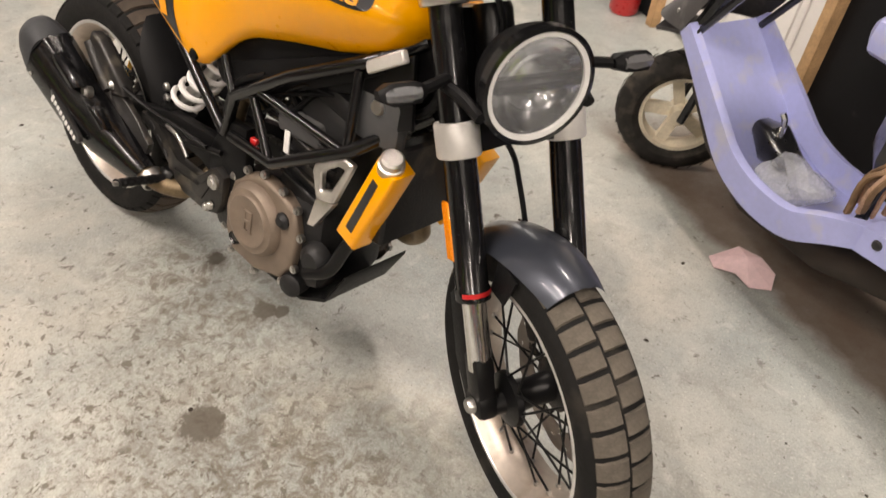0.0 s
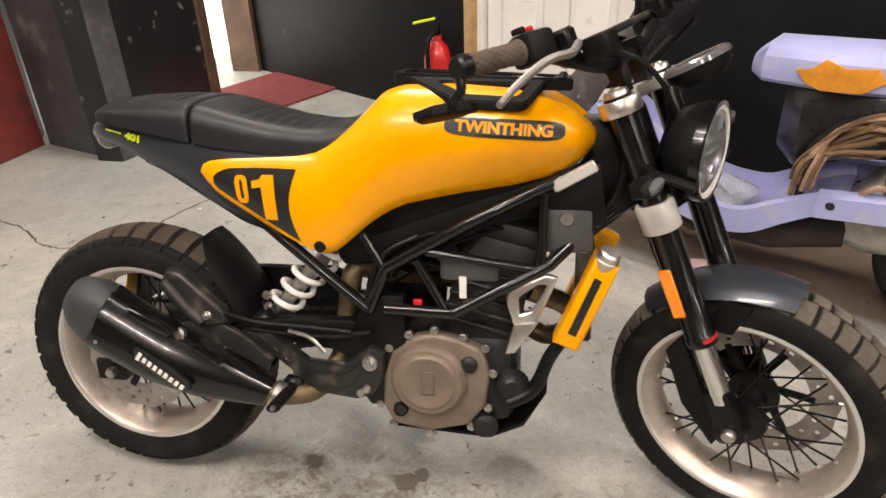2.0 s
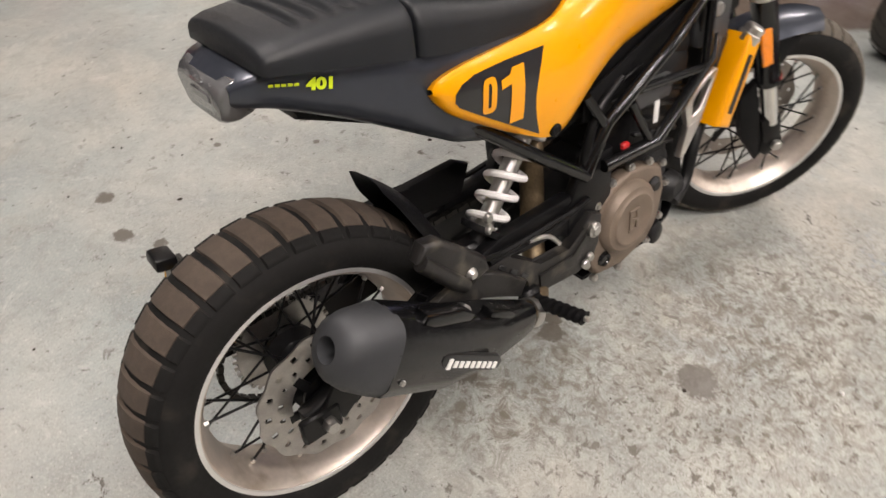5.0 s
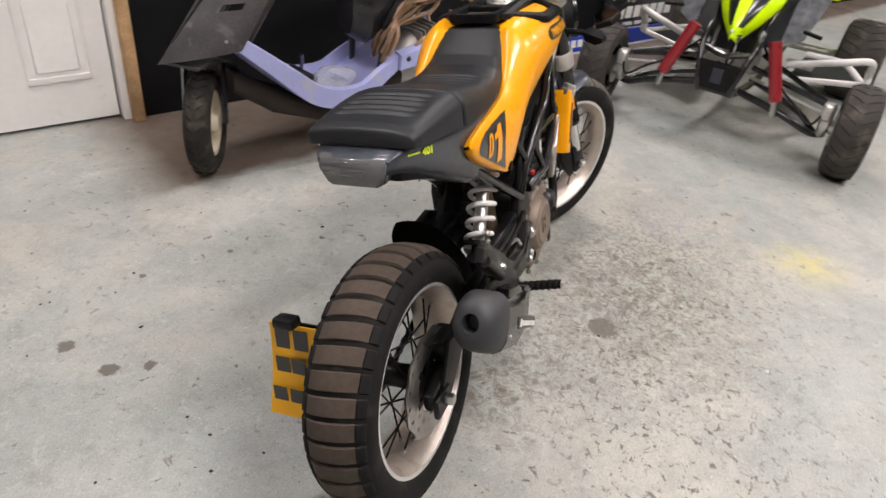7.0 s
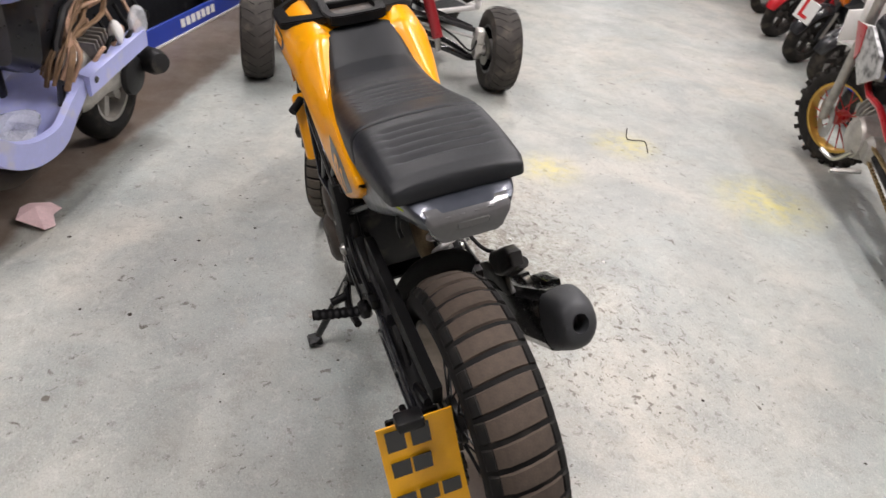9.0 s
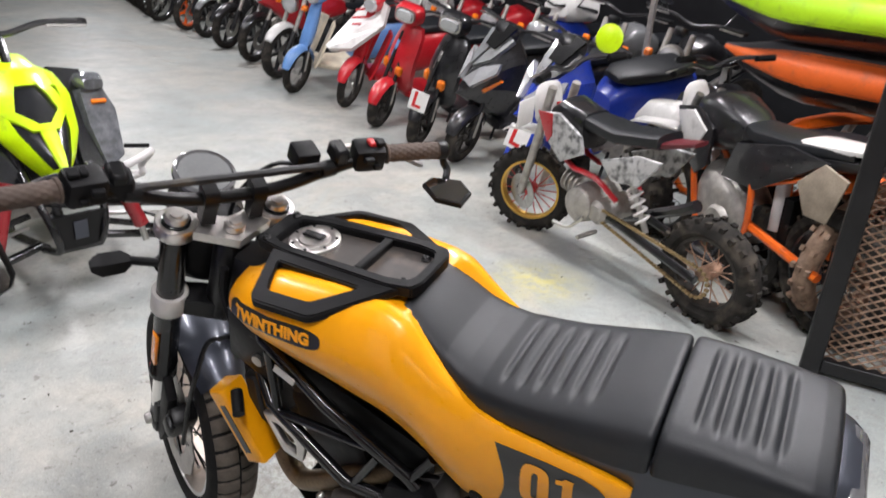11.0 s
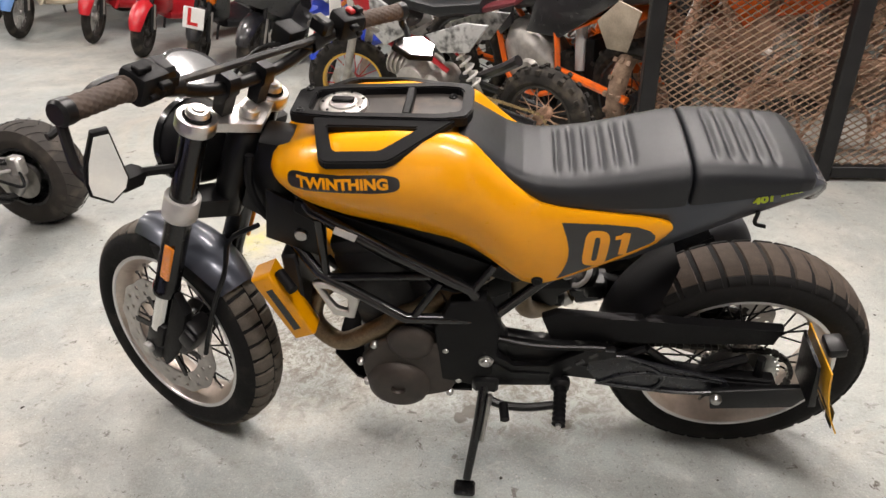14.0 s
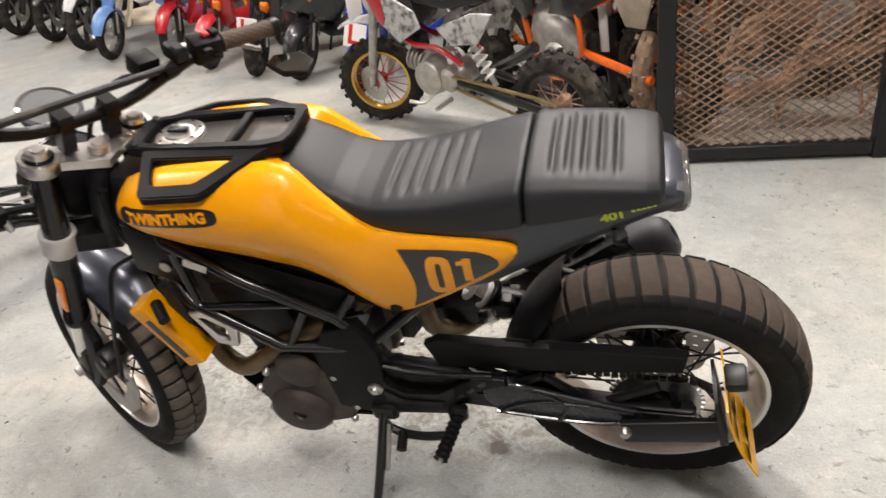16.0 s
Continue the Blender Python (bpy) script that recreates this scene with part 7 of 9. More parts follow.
for fx_, fy_, fz_, fl_ in ((-0.055, 0.02, 0.83, 0.16), (-0.10, -0.03, 0.885, 0.13), (-0.02, 0.05, 0.78, 0.10)):
    part("red_flash", box(B(), (0, 0, 0), (0.010, fl_, 0.022), 0.003, pose(fx_, fy_, fz_ + 0.01, 32, -46, 0)), PR, big)
scooter(4.90, -4.57, HEAD, PSKY, PW, "pale blue step-through moped with a cream leg shield", style="moped", second=CREAM)
scooter(2.40, -3.42, HEAD - 2, PB, PG, "black sports scooter with amber indicators, parked in the row", style="sport", steer=22)
sp = scooter(1.80, -3.06, HEAD, PBL, PB, "blue sports scooter with a learner plate, parked in the row", style="sport", plate=True, steer=22)
part("lime_hand_guard", lathe(B(), [(0, 0.01), (0.07, 0.008), (0.085, 0.0), (0.07, -0.008)], (-0.25, 0.22, 1.10), (1, 0.3, 0.2), 18), PLIME, sp, "fluorescent yellow disc")
roadster(5.57, -5.09, HEAD, PR, "red motorcycle with a white front mudguard, parked", fender=PW, black_front=True)
roadster(6.54, -5.74, HEAD, PR, "red faired sports motorcycle, parked in the row", lamp=False, fender=PB)
roadster(7.60, -6.35, HEAD, PB, "black naked motorcycle, parked in the row")
roadster(9.45, -7.34, HEAD, PO, "orange and black motorcycle with an orange rim, parked in the row", rim=PO, fender=PB)
front = [(8.60, -6.95, PG, 0, "dark grey motorcycle, parked in the row"), (10.64, -7.85, PB, 1, "black trail bike, parked in the row"), (11.4, -8.3, PGREEN, 1, "green trail bike, parked in the row"), (12.1, -8.75, PB, 1, "black trail bike, parked in the row"), (12.9, -9.25, PW, 1, "white trail bike, parked in the row"), (13.7, -9.75, PGREEN, 1, "green and white trail bike, parked in the row"), (14.6, -10.2, PR, 1, "red trail bike, parked in the row"), (15.5, -10.75, PG, 1, "grey trail bike, parked in the row"), (16.4, -11.25, PR, 1, "red and black trail bike, parked in the row"), (17.3, -11.8, PB, 1, "black trail bike at the far end of the row")]
back = [(1.35, -4.35, PB, 0, "black motorcycle behind the row"), (2.0, -4.85, PG, 0, "grey motorcycle behind the row"), (2.75, -5.2, PBL, 0, "blue motorcycle behind the row"), (3.45, -5.65, PR, 0, "red motorcycle behind the row"), (4.2, -6.1, PR, 0, "red and chrome motorcycle behind the row"), (4.95, -6.5, PW, 1, "white trail bike behind the row"), (5.7, -6.95, PO, 1, "orange trail bike behind the row"), (6.5, -7.4, PO, 1, "orange and white trail bike behind the row"), (7.4, -7.9, PR, 0, "dark red motorcycle behind the row"), (8.3, -8.4, PO, 1, "orange enduro bike behind the row"), (9.3, -8.95, PGREEN, 1, "green trail bike behind the row"), (10.4, -9.5, PW, 1, "white enduro bike behind the row")]
for fx, fy, fc, fd, fl in front + back:
    roadster(fx, fy, HEAD, fc, fl, dirt=bool(fd), spokes=STEEL if fd else None)
tb = thing("top_box", "white plastic top box resting on a parked motorcycle", "top box", pose(2.42, -5.62, 0.90, 0, 0, HEAD))
part("box_shell", pad(B(), [(-0.2, 0.02, 0.18, 0.16), (-0.17, 0.0, 0.26, 0.2), (0.15, 0.0, 0.28, 0.2), (0.2, 0.04, 0.2, 0.16)]), PW, tb)


# small pit bike with a gold front rim
def pit_bike():
    fx, fy, rx, ry = 1.41, -2.45, 0.36, -1.87
    head = math.degrees(math.atan2(fy - ry, fx - rx))
    s = thing("pit_bike", "small dirty pit bike with a gold front rim", "dirt bike", place(fx, fy, head, 7))
    wb = math.hypot(fx - rx, fy - ry)
    side_wheel(s, 0, 0.24, 0.24, 0.08, OLDTYRE, GOLD, RED, 24, 30, label="knobbly dusty tyre")
    side_wheel(s, -wb, 0.24, 0.24, 0.11, OLDTYRE, DARKRIM, RUSTY, 24, label="knobbly dusty tyre")
    for sg in (1, -1):
        part("fork_leg", tube(B(), [(0, sg * 0.075, 0.24), (-0.09, sg * 0.075, 0.46), (-0.245, sg * 0.075, 0.86)], 0.022, 10, 1), SILVERCASE, s, "dull silver fork leg")
    part("front_brake", lathe(B(), [(0.05, 0.0), (0.1, 0.0), (0.1, 0.004), (0.05, 0.004)], (0, 0.06, 0.24), (0, 1, 0), 24), STEEL, s)
    part("front_mudguard", loft(B(), [[(x_, y_ * w_, z_ - 0.1 * abs(y_) * w_) for y_ in (-1, -0.5, 0, 0.5, 1)] + [(x_, y_ * w_, z_ - 0.01 - 0.1 * abs(y_) * w_) for y_ in (1, 0, -1)] for x_, z_, w_ in ((0.22, 0.54, 0.03), (0.14, 0.58, 0.055), (0, 0.60, 0.06), (-0.14, 0.60, 0.06))]), PW, s)
    l_plate(s, pose(0.0, 0.045, 0.68, 0, -8, 18))
    part("number_board", pad(B(), [(-0.10, 0.68, 0.82, 0.06), (-0.125, 0.64, 0.86, 0.09), (-0.14, 0.66, 0.83, 0.08)]), PW, s)
    GRAPHIC = mat("black_white_graphic", (0.5, 0.5, 0.5), 0.4, 0, 0.1, 10, dirt=(0.01, 0.01, 0.012), dirt_amount=0.42, dirt_scale=26)
    for sg in (1, -1):
        part("radiator_shroud", prism(B(), [(-0.20, 0.74), (-0.27, 0.60), (-0.36, 0.52), (-0.52, 0.60), (-0.50, 0.68), (-0.34, 0.76)], sg * 0.10, sg * 0.118, 0.006), GRAPHIC, s, "white and black shroud with graphics")
        part("red_shroud_tip", prism(B(), [(-0.19, 0.745), (-0.265, 0.60), (-0.30, 0.64), (-0.30, 0.75)], sg * 0.117, sg * 0.122, 0.002), PR, s)
        part("side_panel", prism(B(), [(-0.62, 0.60), (-0.70, 0.52), (-0.86, 0.54), (-0.98, 0.68), (-0.85, 0.68)], sg * 0.09, sg * 0.108, 0.006), GRAPHIC, s)
        part("frame_tube", tube(B(), [(-0.24, sg * 0.03, 0.78), (-0.36, sg * 0.07, 0.52), (-0.58, sg * 0.09, 0.50), (-0.72, sg * 0.08, 0.42)], 0.014, 8, 3), PR, s, "red frame tube")
        part("swing_arm", tube(B(), [(-0.68, sg * 0.085, 0.33), (-wb, sg * 0.085, 0.225)], 0.02, 8, 1), PB, s)
    part("fuel_tank", pad(B(), [(-0.22, 0.66, 0.76, 0.06), (-0.32, 0.62, 0.82, 0.10), (-0.48, 0.60, 0.78, 0.09)]), PB, s)
    part("seat", pad(B(), [(-0.34, 0.76, 0.82, 0.05), (-0.46, 0.70, 0.77, 0.08), (-0.68, 0.68, 0.75, 0.10), (-0.92, 0.71, 0.78, 0.08)]), VINYL, s)
    part("tail_mudguard", pad(B(), [(-0.82, 0.69, 0.72, 0.06), (-0.95, 0.72, 0.755, 0.06), (-1.08, 0.76, 0.78, 0.04)]), mat("maroon_plastic", (0.1, 0.015, 0.02), 0.4, 0, 0.1, 9), s)
    part("engine_case", lathe(B(), [(0, 0.16), (0.05, 0.16), (0.085, 0.14), (0.095, 0.08), (0.095, -0.08), (0.07, -0.1)], (-0.50, -0.02, 0.34), (0, 1, 0), 24), SILVERCASE, s, "dull silver engine case")
    part("engine_case", lathe(B(), [(0, 0.13), (0.04, 0.13), (0.06, 0.11), (0.065, -0.08)], (-0.61, -0.02, 0.33), (0, 1, 0), 20), SILVERCASE, s)
    part("cylinder", tube(B(), [(-0.44, 0, 0.37), (-0.30, 0, 0.40)], 0.05, 14, 1), SILVERCASE, s)
    for k in range(4):
        part("cylinder_fin", lathe(B(), [(0.04, -0.003), (0.065, -0.003), (0.065, 0.003), (0.04, 0.003)], (-0.40 + 0.028 * k, 0, 0.38 + 0.006 * k), (0.98, 0, 0.2), 18), SILVERCASE, s)
    part("carburettor", box(B(), (-0.40, 0.02, 0.50), (0.08, 0.08, 0.08), 0.012), DARKCAST, s)
    sp0, sp1 = Vector((-0.86, 0.05, 0.36)), Vector((-0.74, 0.05, 0.60))
    ax_ = (sp1 - sp0).normalized()
    u_ = ax_.orthogonal().normalized()
    w_ = ax_.cross(u_)
    part("shock_spring", tube(B(), [sp0 + ax_ * ((sp1 - sp0).length * k / 56) + (u_ * math.cos(k * 2 * math.pi / 8) + w_ * math.sin(k * 2 * math.pi / 8)) * 0.03 for k in range(57)], 0.007, 6, 1), SPRING, s, "white coil spring")
    part("shock_body", tube(B(), [sp0 - ax_ * 0.05, sp1 + ax_ * 0.05], 0.014, 8, 1), STEEL, s)
    ch = B()
    for za, zb_ in (((-0.64, 0.36), (-wb, 0.295)), ((-0.64, 0.30), (-wb, 0.155))):
        for k in range(30):
            u = k / 29
            box(ch, (za[0] + (zb_[0] - za[0]) * u, 0.095, za[1] + (zb_[1] - za[1]) * u), (0.016, 0.012, 0.012))
    for k in range(10):
        a = math.pi / 2 + math.pi * k / 9
        box(ch, (-wb + 0.07 * math.cos(a), 0.095, 0.225 + 0.07 * math.sin(a)), (0.016, 0.012, 0.012))
    part("drive_chain", ch, mat("rusty_chain", (0.33, 0.24, 0.12), 0.5, 0.6, 0.2, 40), s, "rusty drive chain", smooth=0)
    part("exhaust", tube(B(), [(-0.30, -0.05, 0.38), (-0.26, -0.1, 0.30), (-0.5, -0.13, 0.22), (-0.85, -0.14, 0.36), (-1.0, -0.13, 0.44)], (0.016, 0.03), 8), PB, s)
    part("kick_start", tube(B(), [(-0.56, 0.13, 0.30), (-0.50, 0.17, 0.24), (-0.42, 0.20, 0.25)], 0.01, 6), STEEL, s)
    part("foot_peg", tube(B(), [(-0.62, 0.1, 0.24), (-0.62, 0.22, 0.24)], 0.012, 6, 1), STEEL, s)
    bars(s, -0.25, 0.93, 0.33, 12, False)


pit_bike()


DUSTPANEL = mat("dusty_beige_panel", (0.3, 0.25, 0.19), 0.7, 0, 0.2, 12)


def white_quad():
    q = thing("white_quad_bike", "white and black children's quad bike with an orange frame", "quad bike", pose(0.72, -3.12, 0, 0, 0, -35))
    for x_, w_ in ((0.0, 0.36), (-0.85, 0.36)):
        for sg in (1, -1):
            side_wheel(q, x_, 0.22, 0.22, 0.18, OLDTYRE, PB, y=sg * w_, knobs=18)
    part("hood", pad(B(), [(0.18, 0.60, 0.66, 0.06), (0.05, 0.54, 0.80, 0.16), (-0.14, 0.58, 0.86, 0.15), (-0.28, 0.62, 0.80, 0.10)]), PB, q)
    for sg in (1, -1):
        part("front_fender", pad(B(), [(0.20, 0.58, 0.64, 0.05), (0.08, 0.60, 0.74, 0.10), (-0.1, 0.60, 0.76, 0.11), (-0.3, 0.52, 0.62, 0.08)]), PW, q, "white fender", m=pose(0, sg * 0.25, 0))
        part("rear_fender", pad(B(), [(-0.66, 0.56, 0.62, 0.06), (-0.8, 0.60, 0.68, 0.11), (-1.0, 0.62, 0.69, 0.11), (-1.1, 0.60, 0.64, 0.07)]), PB, q, "black fender", m=pose(0, sg * 0.24, 0))
        part("frame_tube", tube(B(), [(0.1, sg * 0.1, 0.5), (-0.1, sg * 0.14, 0.26), (-0.6, sg * 0.14, 0.28), (-0.85, sg * 0.12, 0.5)], 0.02, 8, 3), PO, q, "orange frame tube")
        part("suspension_arm", tube(B(), [(0.0, sg * 0.1, 0.28), (0.0, sg * 0.36, 0.22)], 0.018, 8, 1), PO, q)
        part("shock", tube(B(), [(0.02, sg * 0.14, 0.56), (0.02, sg * 0.28, 0.26)], 0.028, 8, 1), SPRING, q)
    part("seat", pad(B(), [(-0.25, 0.66, 0.74, 0.08), (-0.45, 0.62, 0.70, 0.13), (-0.85, 0.66, 0.76, 0.14), (-1.05, 0.70, 0.77, 0.10)]), VINYL, q)
    part("engine", pad(B(), [(-0.25, 0.24, 0.5, 0.10), (-0.42, 0.22, 0.50, 0.11), (-0.55, 0.26, 0.42, 0.09)]), DARKCAST, q)
    for sg in (1, -1):
        part("swing_arm", tube(B(), [(-0.48, sg * 0.12, 0.36), (-0.66, sg * 0.13, 0.34), (-0.85, sg * 0.10, 0.23)], 0.022, 8, 3), PO, q, "orange swing arm")
    c0, c1 = Vector((-0.80, 0.06, 0.32)), Vector((-0.62, 0.06, 0.56))
    ax_ = (c1 - c0).normalized()
    u_ = ax_.orthogonal().normalized()
    part("rear_spring", tube(B(), [c0 + ax_ * ((c1 - c0).length * k / 56) + (u_ * math.cos(k * math.pi / 4) + ax_.cross(u_) * math.sin(k * math.pi / 4)) * 0.034 for k in range(57)], 0.008, 6, 1), SPRING, q, "white coil spring")
    part("axle", tube(B(), [(-0.85, -0.36, 0.22), (-0.85, 0.36, 0.22)], 0.02, 8, 1), PO, q)
    bars(q, -0.10, 0.95, 0.34, -14, False)


white_quad()

# white and orange motocross bike with its rear wheel by the cage post
mx = roadster(0.79, -2.82, -44, PB, "white and orange motocross bike with black knobbly tyres", steer=12, dirt=True, frame=PO, spokes=PB, group="dirt bikes beside the cage", lean=6, fender=PW)
mx.matrix_world = mx.matrix_world @ Matrix.Scale(0.88, 4)
part("tail_cover", pad(B(), [(-0.92, 0.855, 0.895, 0.085), (-1.15, 0.875, 0.935, 0.105), (-1.40, 0.915, 0.955, 0.085), (-1.55, 0.94, 0.96, 0.04)]), PW, mx, "white tail cover")
part("white_shroud", prism(B(), [(-0.30, 0.90), (-0.36, 0.76), (-0.46, 0.70), (-0.56, 0.84), (-0.44, 0.93)], 0.160, 0.178, 0.008), PW, mx, "white radiator shroud")
part("number_panel", prism(B(), [(-1.20, 0.76), (-1.27, 0.62), (-1.40, 0.62), (-1.48, 0.84), (-1.34, 0.88)], 0.135, 0.148, 0.006), DUSTPANEL, mx, "dusty beige number panel")
part("mud_flap", prism(B(), [(-1.06, 0.62), (-1.12, 0.62), (-1.11, 0.30), (-1.04, 0.28)], -0.06, 0.06, 0.004), PLASTIC, mx, "black mud flap")



# mesh cage with dusty dirt bikes in it
def cage():
    c = thing("mesh_cage", "black steel cage front with expanded mesh", "cage", pose(-0.045, -1.68, 0, 0, 0, 181.0))
    CAGE = mat("black_cage_steel", (0.011, 0.011, 0.012), 0.45, 0.2, 0.3, 12, bump=0.2)
    x_ends = (0.0, 0.83, 1.66, 2.49)
    H = 2.25
    for x_ in x_ends:
        part("cage_post", box(B(), (x_ + 0.03, 0, H / 2), (0.07, 0.06, H), 0.005), CAGE, c, "black steel post")
    for k in range(3):
        x0, x1 = x_ends[k] + 0.065, x_ends[k + 1] - 0.005
        for z_ in (0.045, 0.86, H - 0.03):
            part("cage_rail", box(B(), ((x0 + x1) / 2, 0, z_), (x1 - x0, 0.05, 0.055), 0.004), CAGE, c, "black steel rail")
        for z0, z1 in ((0.075, 0.83), (0.89, H - 0.06)):
            bm = B()
            dx, dz = 0.050, 0.0165
            n = int((x1 - x0) / dx)
            rows_ = int((z1 - z0) / dz)
            for r in range(rows_):
                zz = z0 + (r + 0.5) * dz
                prev = None
                for i in range(2 * n + 1):
                    xx = x0 + i * dx / 2
                    up_ = dz * 0.5 if (i + r) % 2 else -dz * 0.5
                    a_, b_ = bm.verts.new((xx, -0.004, zz + up_ - 0.003)), bm.verts.new((xx, 0.004, zz + up_ + 0.003))
                    if prev:
                        bm.faces.new((prev[0], a_, b_, prev[1]))
                    prev = (a_, b_)
            mesh = part("expanded_mesh", bm, mat("rusty_mesh", (0.21, 0.14, 0.095), 0.6, 0.4, 0.35, 20), c, "rusty brown expanded metal mesh", smooth=0)
            mesh["kind"] = "stuff"


cage()
for cx_, cy_, ch_, cb_, cl_ in ((-0.15, -2.25, 20, PO, "orange and brown dusty dirt bike inside the cage"), (-0.35, -2.85, 12, RUSTY, "brown dusty dirt bike inside the cage"), (0.05, -3.3, 8, PO, "orange dirt bike at the back of the cage")):
    roadster(cx_, cy_, ch_, cb_, cl_, dirt=True, frame=RUSTY, fender=PO if cb_ is PO else RUSTY, spokes=RUSTY, rim=RUSTY, muddy=True, group="dirt bikes in the cage", lean=9)


def stacked_frames():
    f = thing("stacked_frames", "brown dusty motorcycle frames and parts stacked inside the cage", "scrap parts", pose(-0.12, -2.02, 0, 0, 0, 181))
    r_ = random.Random(21)
    for k in range(6):
        x0 = 0.12 + 0.34 * k
        z0 = 0.10 + 0.12 * (k % 3)
        part("frame_tube", tube(B(), [(x0, r_.uniform(-0.05, 0.08), z0), (x0 + 0.18, 0.02, z0 + r_.uniform(0.25, 0.45)), (x0 + 0.45, 0.06, z0 + r_.uniform(0.1, 0.5))], 0.017, 8, 4), RUSTY, f)
        part("swing_arm", prism(B(), [(x0, z0 + 0.02), (x0 + 0.42, z0 + 0.10), (x0 + 0.44, z0 + 0.16), (x0 + 0.02, z0 + 0.10)], -0.02 + 0.03 * (k % 2), 0.02 + 0.03 * (k % 2), 0.008), RUSTY, f)
        part("hub", lathe(B(), [(0.02, -0.05), (0.06, -0.05), (0.065, -0.03), (0.035, 0.0), (0.065, 0.03), (0.06, 0.05), (0.02, 0.05)], (x0 + 0.2, 0.05, z0 + 0.30), (0.2, 1, 0.3), 18), SILVERCASE if k % 2 else RUSTY, f)
        part("brown_hose", tube(B(), [(x0, 0.03, 0.05), (x0 + 0.1, -0.04, 0.3 + 0.1 * (k % 2)), (x0 + 0.3, 0.02, 0.2), (x0 + 0.35, 0.04, 0.03)], 0.010, 6, 5), RUSTY, f)
    part("orange_mudguard", pad(B(), [(0.10, 0.92, 0.95, 0.03), (0.35, 0.93, 0.975, 0.07), (0.75, 0.90, 0.95, 0.075), (1.05, 0.93, 0.97, 0.05)]), PO, f, "long orange mudguard")
    part("upright_frame", tube(B(), [(0.10, 0.05, 0.02), (0.16, 0.05, 0.5), (0.30, 0.06, 0.90), (0.60, 0.06, 0.90), (0.95, 0.06, 0.86), (1.0, 0.06, 0.02)], 0.02, 8, 4), RUSTY, f)


stacked_frames()


def kayak(x, y, z, turn, hull, deck, bottom, length, label):
    k = thing("kayak", label, "kayak", pose(x, y, z, 0, 0, turn), "kayaks on the rack")
    prof = [(0.0, 0.02, 0.10), (0.12, 0.07, 0.06), (0.4, 0.17, 0.02), (0.9, 0.30, 0.0), (1.6, 0.36, -0.01), (2.3, 0.31, 0.0), (length - 0.3, 0.17, 0.03), (length, 0.03, 0.10)]

    def shell(name, lo, hi, material, lab, wid=1.0):
        rings = []
        for i in range(31):
            u = length * i / 30
            w, lift = interp(prof, u)
            row = []
            for j in range(9):
                a = radians(lo + (hi - lo) * j / 8)
                row.append((-u, w * wid * math.cos(a), 0.15 + lift + 0.16 * min(1, w / 0.16) * math.sin(a)))
            for j in range(8, -1, -1):
                a = radians(lo + (hi - lo) * j / 8)
                row.append((-u, w * wid * 0.93 * math.cos(a), 0.15 + lift + 0.148 * min(1, w / 0.16) * math.sin(a)))
            rings.append(row)
        part(name, loft(B(), rings), material, k, lab)

    shell("bottom", 198, 342, bottom, "")
    shell("side_tube", -22, 40, hull, "")
    shell("side_tube", 140, 202, hull, "")
    shell("deck", 36, 144, deck, "")
    return k


GDECK = mat("grey_fabric_deck", (0.2, 0.2, 0.225), 0.7, 0, 0.12, 12, bump=0.3)
KLIME = paint("lime_vinyl", (0.42, 0.72, 0.01), 0.45, 0.2)
KORANGE = paint("orange_vinyl", (0.8, 0.14, 0.02), 0.45, 0.2)
kayak(0.78, -3.02, 1.10, -4, KLIME, GDECK, PB, 3.3, "lime and grey inflatable kayak on the rack")
kayak(0.66, -3.08, 0.80, -2, KORANGE, mat("dark_fabric_deck", (0.06, 0.06, 0.068), 0.7, 0, 0.15, 12), PB, 3.3, "orange and dark grey inflatable kayak on the rack")
rk = thing("storage_rack", "timber and steel storage rack holding two kayaks", "rack", pose(0.5, -3.05, 0, 0, 0, -3))
for x_ in (-0.9, -2.6):
    for y_ in (-0.45, 0.45):
        part("rack_post", box(B(), (x_, y_, 0.98), (0.06, 0.06, 1.96), 0.004), PB, rk)
    for z_ in (0.72, 1.06):
        part("rack_arm", box(B(), (x_, 0, z_), (0.05, 0.92, 0.04), 0.004), STEEL, rk)
part("rack_board", box(B(), (-0.6, -0.1, 1.98), (4.2, 1.1, 0.04), 0.004), WOOD, rk, "pale timber shelf board")
part("steel_upright", box(B(), (0.95, -1.3, 1.1), (0.04, 0.04, 2.2), 0.003), SILVERCASE, rk)
part("shelf_edge", box(B(), (-0.6, 0.46, 1.94), (4.2, 0.03, 0.10), 0.004), WHITE, rk, "white painted shelf edge")


# ---- lime sport quad ----
CARBON = mat("carbon_weave_plastic", (0.014, 0.015, 0.017), 0.22, 0, 0.4, 60, coat=0.7)
WRAP = mat("clear_lamp_plastic", (0.2, 0.21, 0.23), 0.1, 0.5, 0.4, 22, bump=0.5, bump_scale=40, coat=0.8)
HUBALU = mat("cast_hub_aluminium", (0.6, 0.58, 0.56), 0.38, 0.9, 0.2, 30, bump=0.3)
SHOCKRED = paint("shock_red", (0.26, 0.01, 0.016))
QUADTYRE = mat("quad_tyre_rubber", (0.032, 0.027, 0.023), 0.75, 0, 0.25, 12, bump=0.2, dirt=(0.09, 0.075, 0.06), dirt_amount=0.2)
FRAMEBLACK = mat("gloss_black_steel", (0.008, 0.008, 0.009), 0.25, 0.2, 0.2, 20, coat=0.4)


